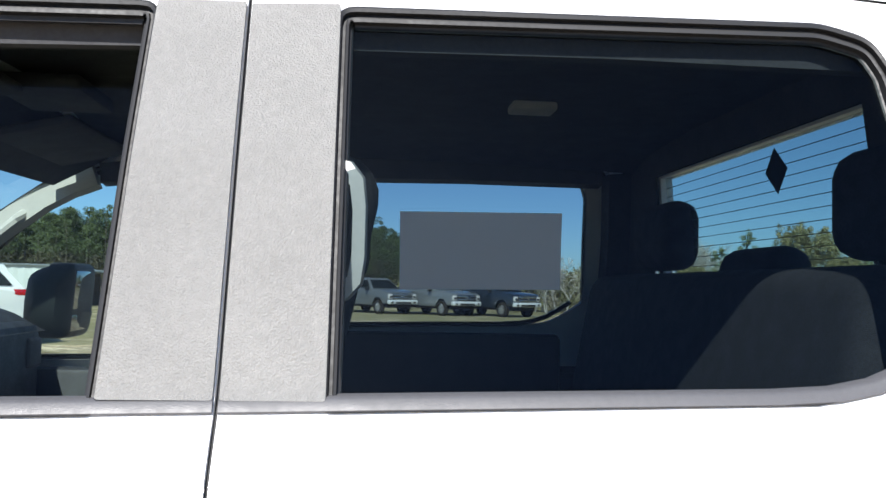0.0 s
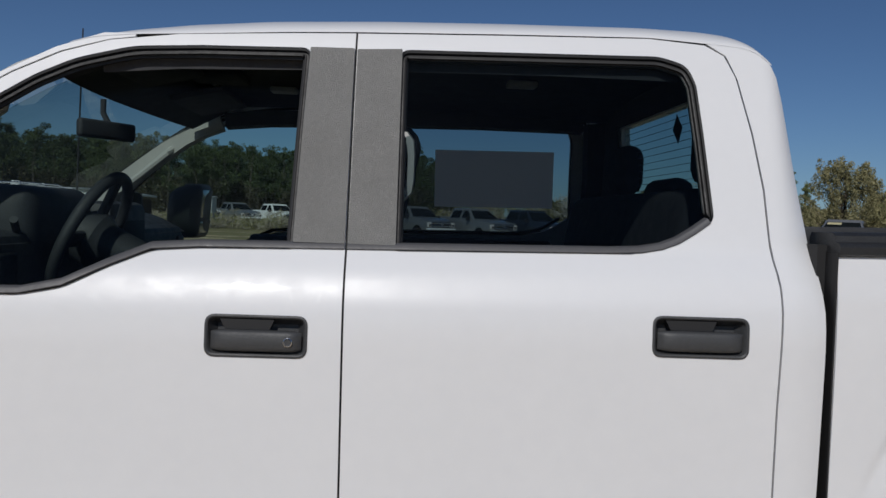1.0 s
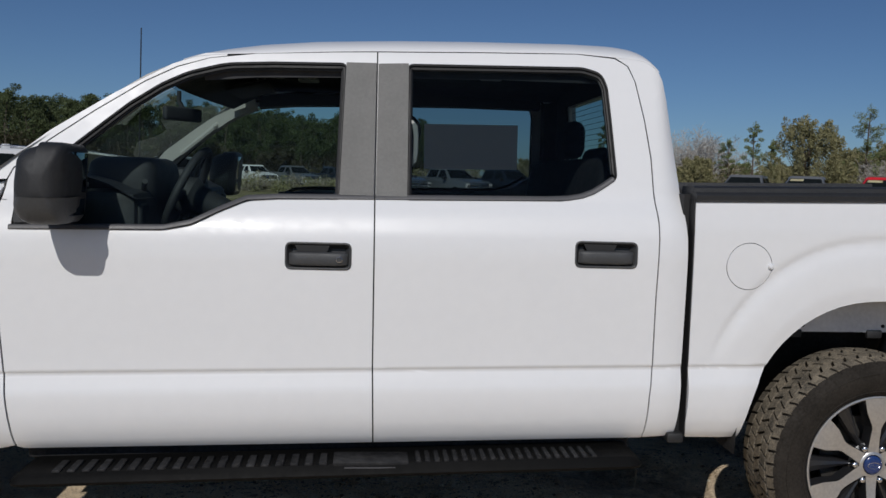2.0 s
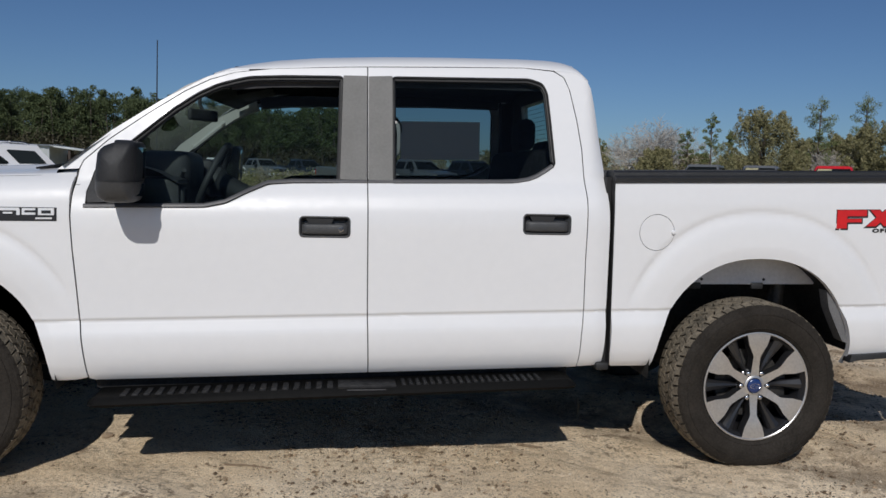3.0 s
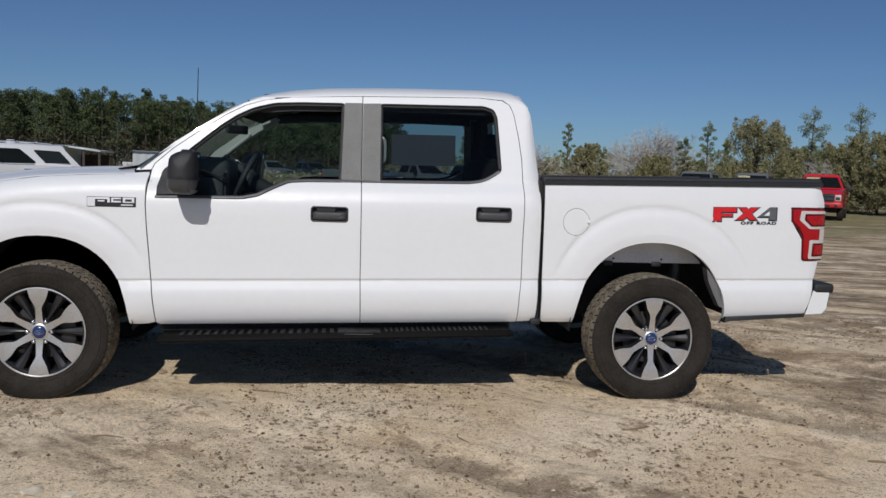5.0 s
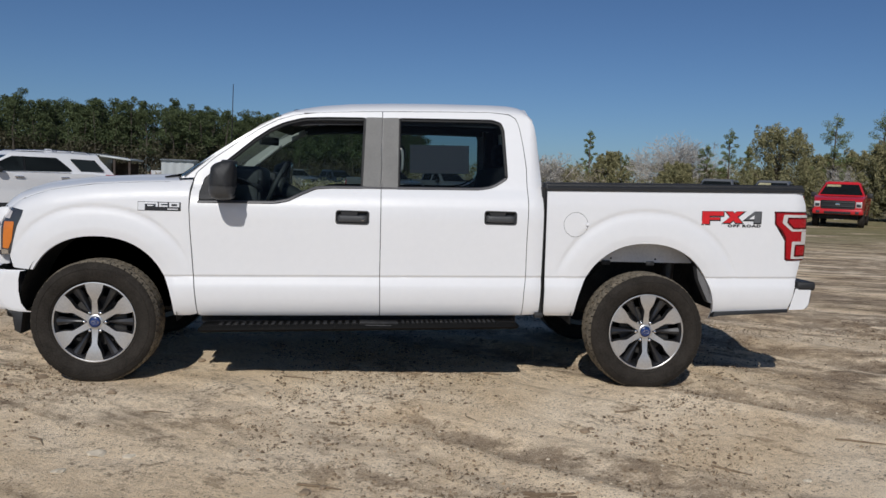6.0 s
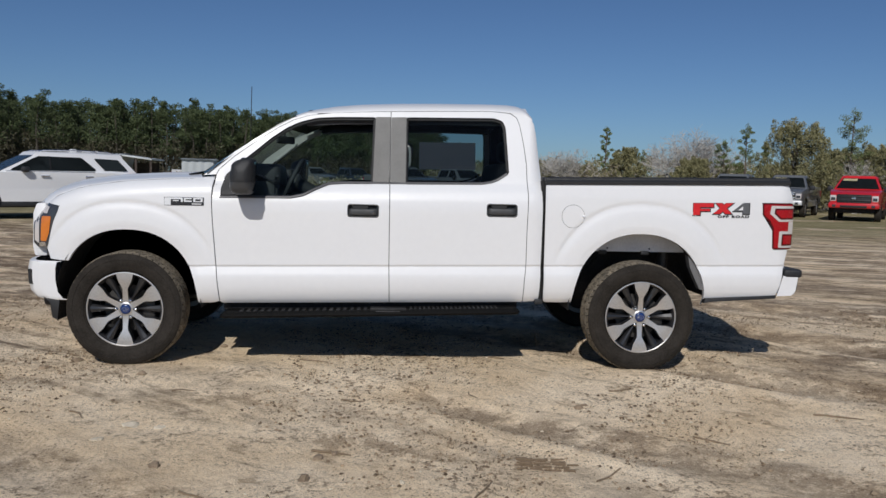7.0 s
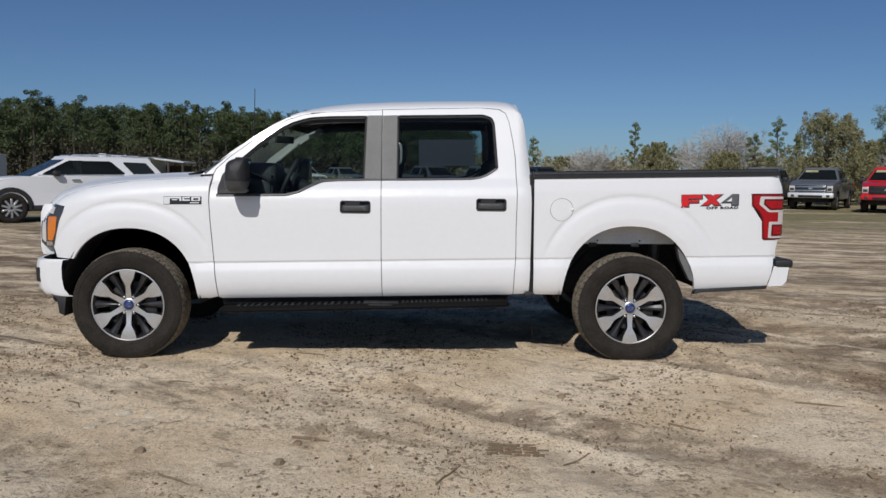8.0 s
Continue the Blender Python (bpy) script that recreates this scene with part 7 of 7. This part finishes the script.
tagged(leaf_mesh("pine_woods", *leaves(crowns, 78, 0.110, 0.55, 0, True), FOREST), "dense dark green pine woods", "woods", "", "stuff")
tagged(leaf_mesh("undergrowth", *leaves(under, 42, 0.17, 0.4, 0, True), UNDERSTORY), "dim brownish undergrowth below the pines", "woods", "", "stuff")
tagged(part("pine_trunks", stems, DIMBARK), "slim trunks of the pine woods", "woods", "", "stuff")

# ---- small things on the ground ----
CLOD = material("dirt_clod", (0.36, 0.27, 0.18), 0.95, vary=0.45, scale=30, bump=0.4, bump_scale=120, per_object=0.4)
# darker dirt tone that stands for the shadow lines of the tyre print
SHADECLOD = material("shadow_toned_dirt", (0.23, 0.165, 0.105), 0.95, vary=0.45, scale=30, bump=0.4, bump_scale=120)
CRUMB = leaf_material("dirt_crumb", (0.085, 0.058, 0.036), (0.42, 0.31, 0.20))
STONE = material("pale_limestone_pebble", (0.74, 0.64, 0.49), 0.9, vary=0.25, scale=25, bump=0.3, bump_scale=90, per_object=0.3)
TWIG = material("weathered_twig", (0.26, 0.19, 0.12), 0.9, vary=0.4, scale=30, bump=0.3, bump_scale=200)
CHAFF = leaf_material("leaf_litter", (0.075, 0.050, 0.030), (0.26, 0.19, 0.115))
lr = random.Random(11)


def lump(bm, x, y, size, squash=0.6):
    """An uneven little lump of dirt or stone on the ground."""
    z = ground_height(x, y)
    m = Matrix.Translation((x, y, z + size * squash * 0.25)) @ Matrix.Rotation(lr.uniform(0, 6), 4, "Z") @ Matrix.Diagonal((size, size * lr.uniform(0.6, 1.0), size * squash, 1))
    r = bmesh.ops.create_icosphere(bm, subdivisions=2, radius=1.0, matrix=m)
    for v in r["verts"]:
        v.co += Vector((lr.gauss(0, 1), lr.gauss(0, 1), lr.gauss(0, 0.6))) * size * 0.13


def spread():
    """A place on the lot, denser towards the open ground before the truck."""
    while True:
        x, y = lr.uniform(-3.5, 8.5), lr.uniform(-4.2, 3.0)
        if noise.noise((x * 0.8, y * 0.8, 9.1)) + 0.7 * noise.noise((x * 4.1, y * 4.1, 2.3)) + lr.uniform(-0.3, 0.3) > 0.05:
            return x, y


def crumbs(count, lo, hi):
    """Vertices and faces of many small clods (squashed, jittered octahedra)."""
    verts, faces = [], []
    for _ in range(count):
        x, y = spread()
        s = lo + (hi - lo) * lr.random() ** 3
        z = ground_height(x, y) + s * 0.2
        a = lr.uniform(0, 6.28)
        c, n = math.cos(a), math.sin(a)
        b = len(verts)
        for px, py, pz in ((1, 0, 0), (0, 0.8, 0), (-1, 0, 0), (0, -0.8, 0), (0, 0, 0.6), (0, 0, -0.5)):
            px, py, pz = px * lr.uniform(0.7, 1.2) * s, py * lr.uniform(0.7, 1.2) * s, pz * lr.uniform(0.7, 1.2) * s
            verts.append((x + px * c - py * n, y + px * n + py * c, z + pz))
        for q in range(4):
            faces += [(b + q, b + (q + 1) % 4, b + 4), (b + (q + 1) % 4, b + q, b + 5)]
    return verts, faces


for nm, cnt, lo, hi, mt, lab in (("dirt_crumbs", 25000, 0.004, 0.017, CRUMB, "loose crumbs of brown dirt"), ("gravel_crumbs", 2600, 0.003, 0.012, STONE, "scattered pale gravel bits")):
    v, f = crumbs(cnt, lo, hi)
    me = bpy.data.meshes.new(nm)
    me.from_pydata(v, [], f)
    me.materials.append(mt)
    tagged(new(nm, me), lab, "gravel" if "gravel" in nm else "dirt", "", "stuff")
cl = []
for _ in range(4500):
    x, y = spread()
    cl.append((x, y, ground_height(x, y) + 0.006, 0.02, 0.004))
tagged(leaf_mesh("leaf_litter", *leaves(cl, 3, 0.011, 0.25), CHAFF), "scattered brown leaf and straw litter", "litter", "", "stuff")


def twig(points, r, label="dry brown twig lying on the dirt"):
    pts = [(x, y, ground_height(x, y) + r * 0.8) for x, y in points]
    bm = tube(bmesh.new(), pts, [r] * (len(pts) - 1) + [r * 0.4], 6)
    ob = part("twig", bm, TWIG)
    return tagged(ob, label, "twig", "twigs on the ground")


for a, b, r in (((1.56, -0.80), (1.70, -0.86), 0.006), ((2.36, -0.62), (2.40, -0.80), 0.004), ((2.19, -2.42), (2.31, -2.18), 0.005), ((2.80, -2.14), (3.05, -1.88), 0.004), ((1.46, -1.74), (1.66, -1.82), 0.007),
                ((2.62, 0.42), (2.74, 0.36), 0.007), ((0.50, -0.66), (0.66, -0.68), 0.005), ((1.20, 0.18), (1.42, 0.14), 0.005), ((3.50, -1.50), (3.66, -1.62), 0.006), ((0.05, -1.10), (0.16, -1.22), 0.006),
                ((3.30, -0.55), (3.48, -0.50), 0.005), ((-0.60, -1.70), (-0.42, -1.60), 0.006), ((4.40, -1.10), (4.66, -1.20), 0.006), ((0.95, -2.30), (1.12, -2.42), 0.006)):
    m = ((a[0] + b[0]) / 2 + lr.uniform(-0.03, 0.03), (a[1] + b[1]) / 2 + lr.uniform(-0.03, 0.03))
    twig([a, ((a[0] + m[0]) / 2 + lr.uniform(-0.012, 0.012), (a[1] + m[1]) / 2), m, b], r)
bm = tube(bmesh.new(), [(3.065, 0.86, -0.03), (3.07, 0.86, 0.06), (3.065, 0.865, 0.11)], [0.006, 0.005, 0.003], 6)
tagged(part("twig", bm, TWIG), "short pale stalk standing in the dirt", "twig", "twigs on the ground")
for x, y, s in ((0.453, -1.317, 0.05), (0.62, -1.36, 0.03), (0.36, -1.58, 0.035), (1.05, -1.02, 0.02), (3.9, -1.7, 0.025), (1.9, -2.2, 0.02), (-0.7, -1.2, 0.03), (4.6, -0.7, 0.025), (5.2, -1.4, 0.03)):
    bm = bmesh.new()
    lump(bm, x, y, s, 0.25)
    tagged(part("pebble", bm, STONE), "flat pale stone pressed into the dirt", "stone", "stones on the ground")
for x, y, s in ((1.462, -2.14, 0.035), (3.0, -0.95, 0.03), (3.05, -0.90, 0.02), (0.75, -1.95, 0.03), (4.2, -2.3, 0.03), (4.3, -2.35, 0.022), (4.05, -2.28, 0.02), (1.5, -1.85, 0.03), (1.58, -1.79, 0.025), (0.2, -0.25, 0.03), (-0.35, 0.1, 0.04), (-0.5, -0.1, 0.035), (0.57, 0.63, 0.03)):
    bm = bmesh.new()
    lump(bm, x, y, s, 0.55)
    tagged(part("dirt_clod", bm, CLOD), "brown lump of packed dirt", "dirt clod", "clods on the ground")
# a short stretch of tyre print: thin rows coloured dark as its shadow lines
for i in range(5):
    y0 = -2.02 + i * 0.044
    bm = bmesh.new()
    x = 2.44 + lr.uniform(0, 0.03)
    while x < 2.72:
        e = lr.uniform(0.05, 0.10)
        z = ground_height(x, y0)
        box(bm, x, x + e, y0 - 0.0045, y0 + 0.0045, z - 0.015, z + 0.009 + lr.uniform(-0.003, 0.003), 0.003, 1, Matrix.Translation((0, 0.02 * (x - 2.58), 0)))
        x += e + lr.uniform(0.004, 0.02)
    tagged(part("tyre_print_ridge", bm, SHADECLOD), "raised row of dirt in a tyre print, coloured dark as its shadow line", "tyre print", "rows of the tyre print", "stuff")
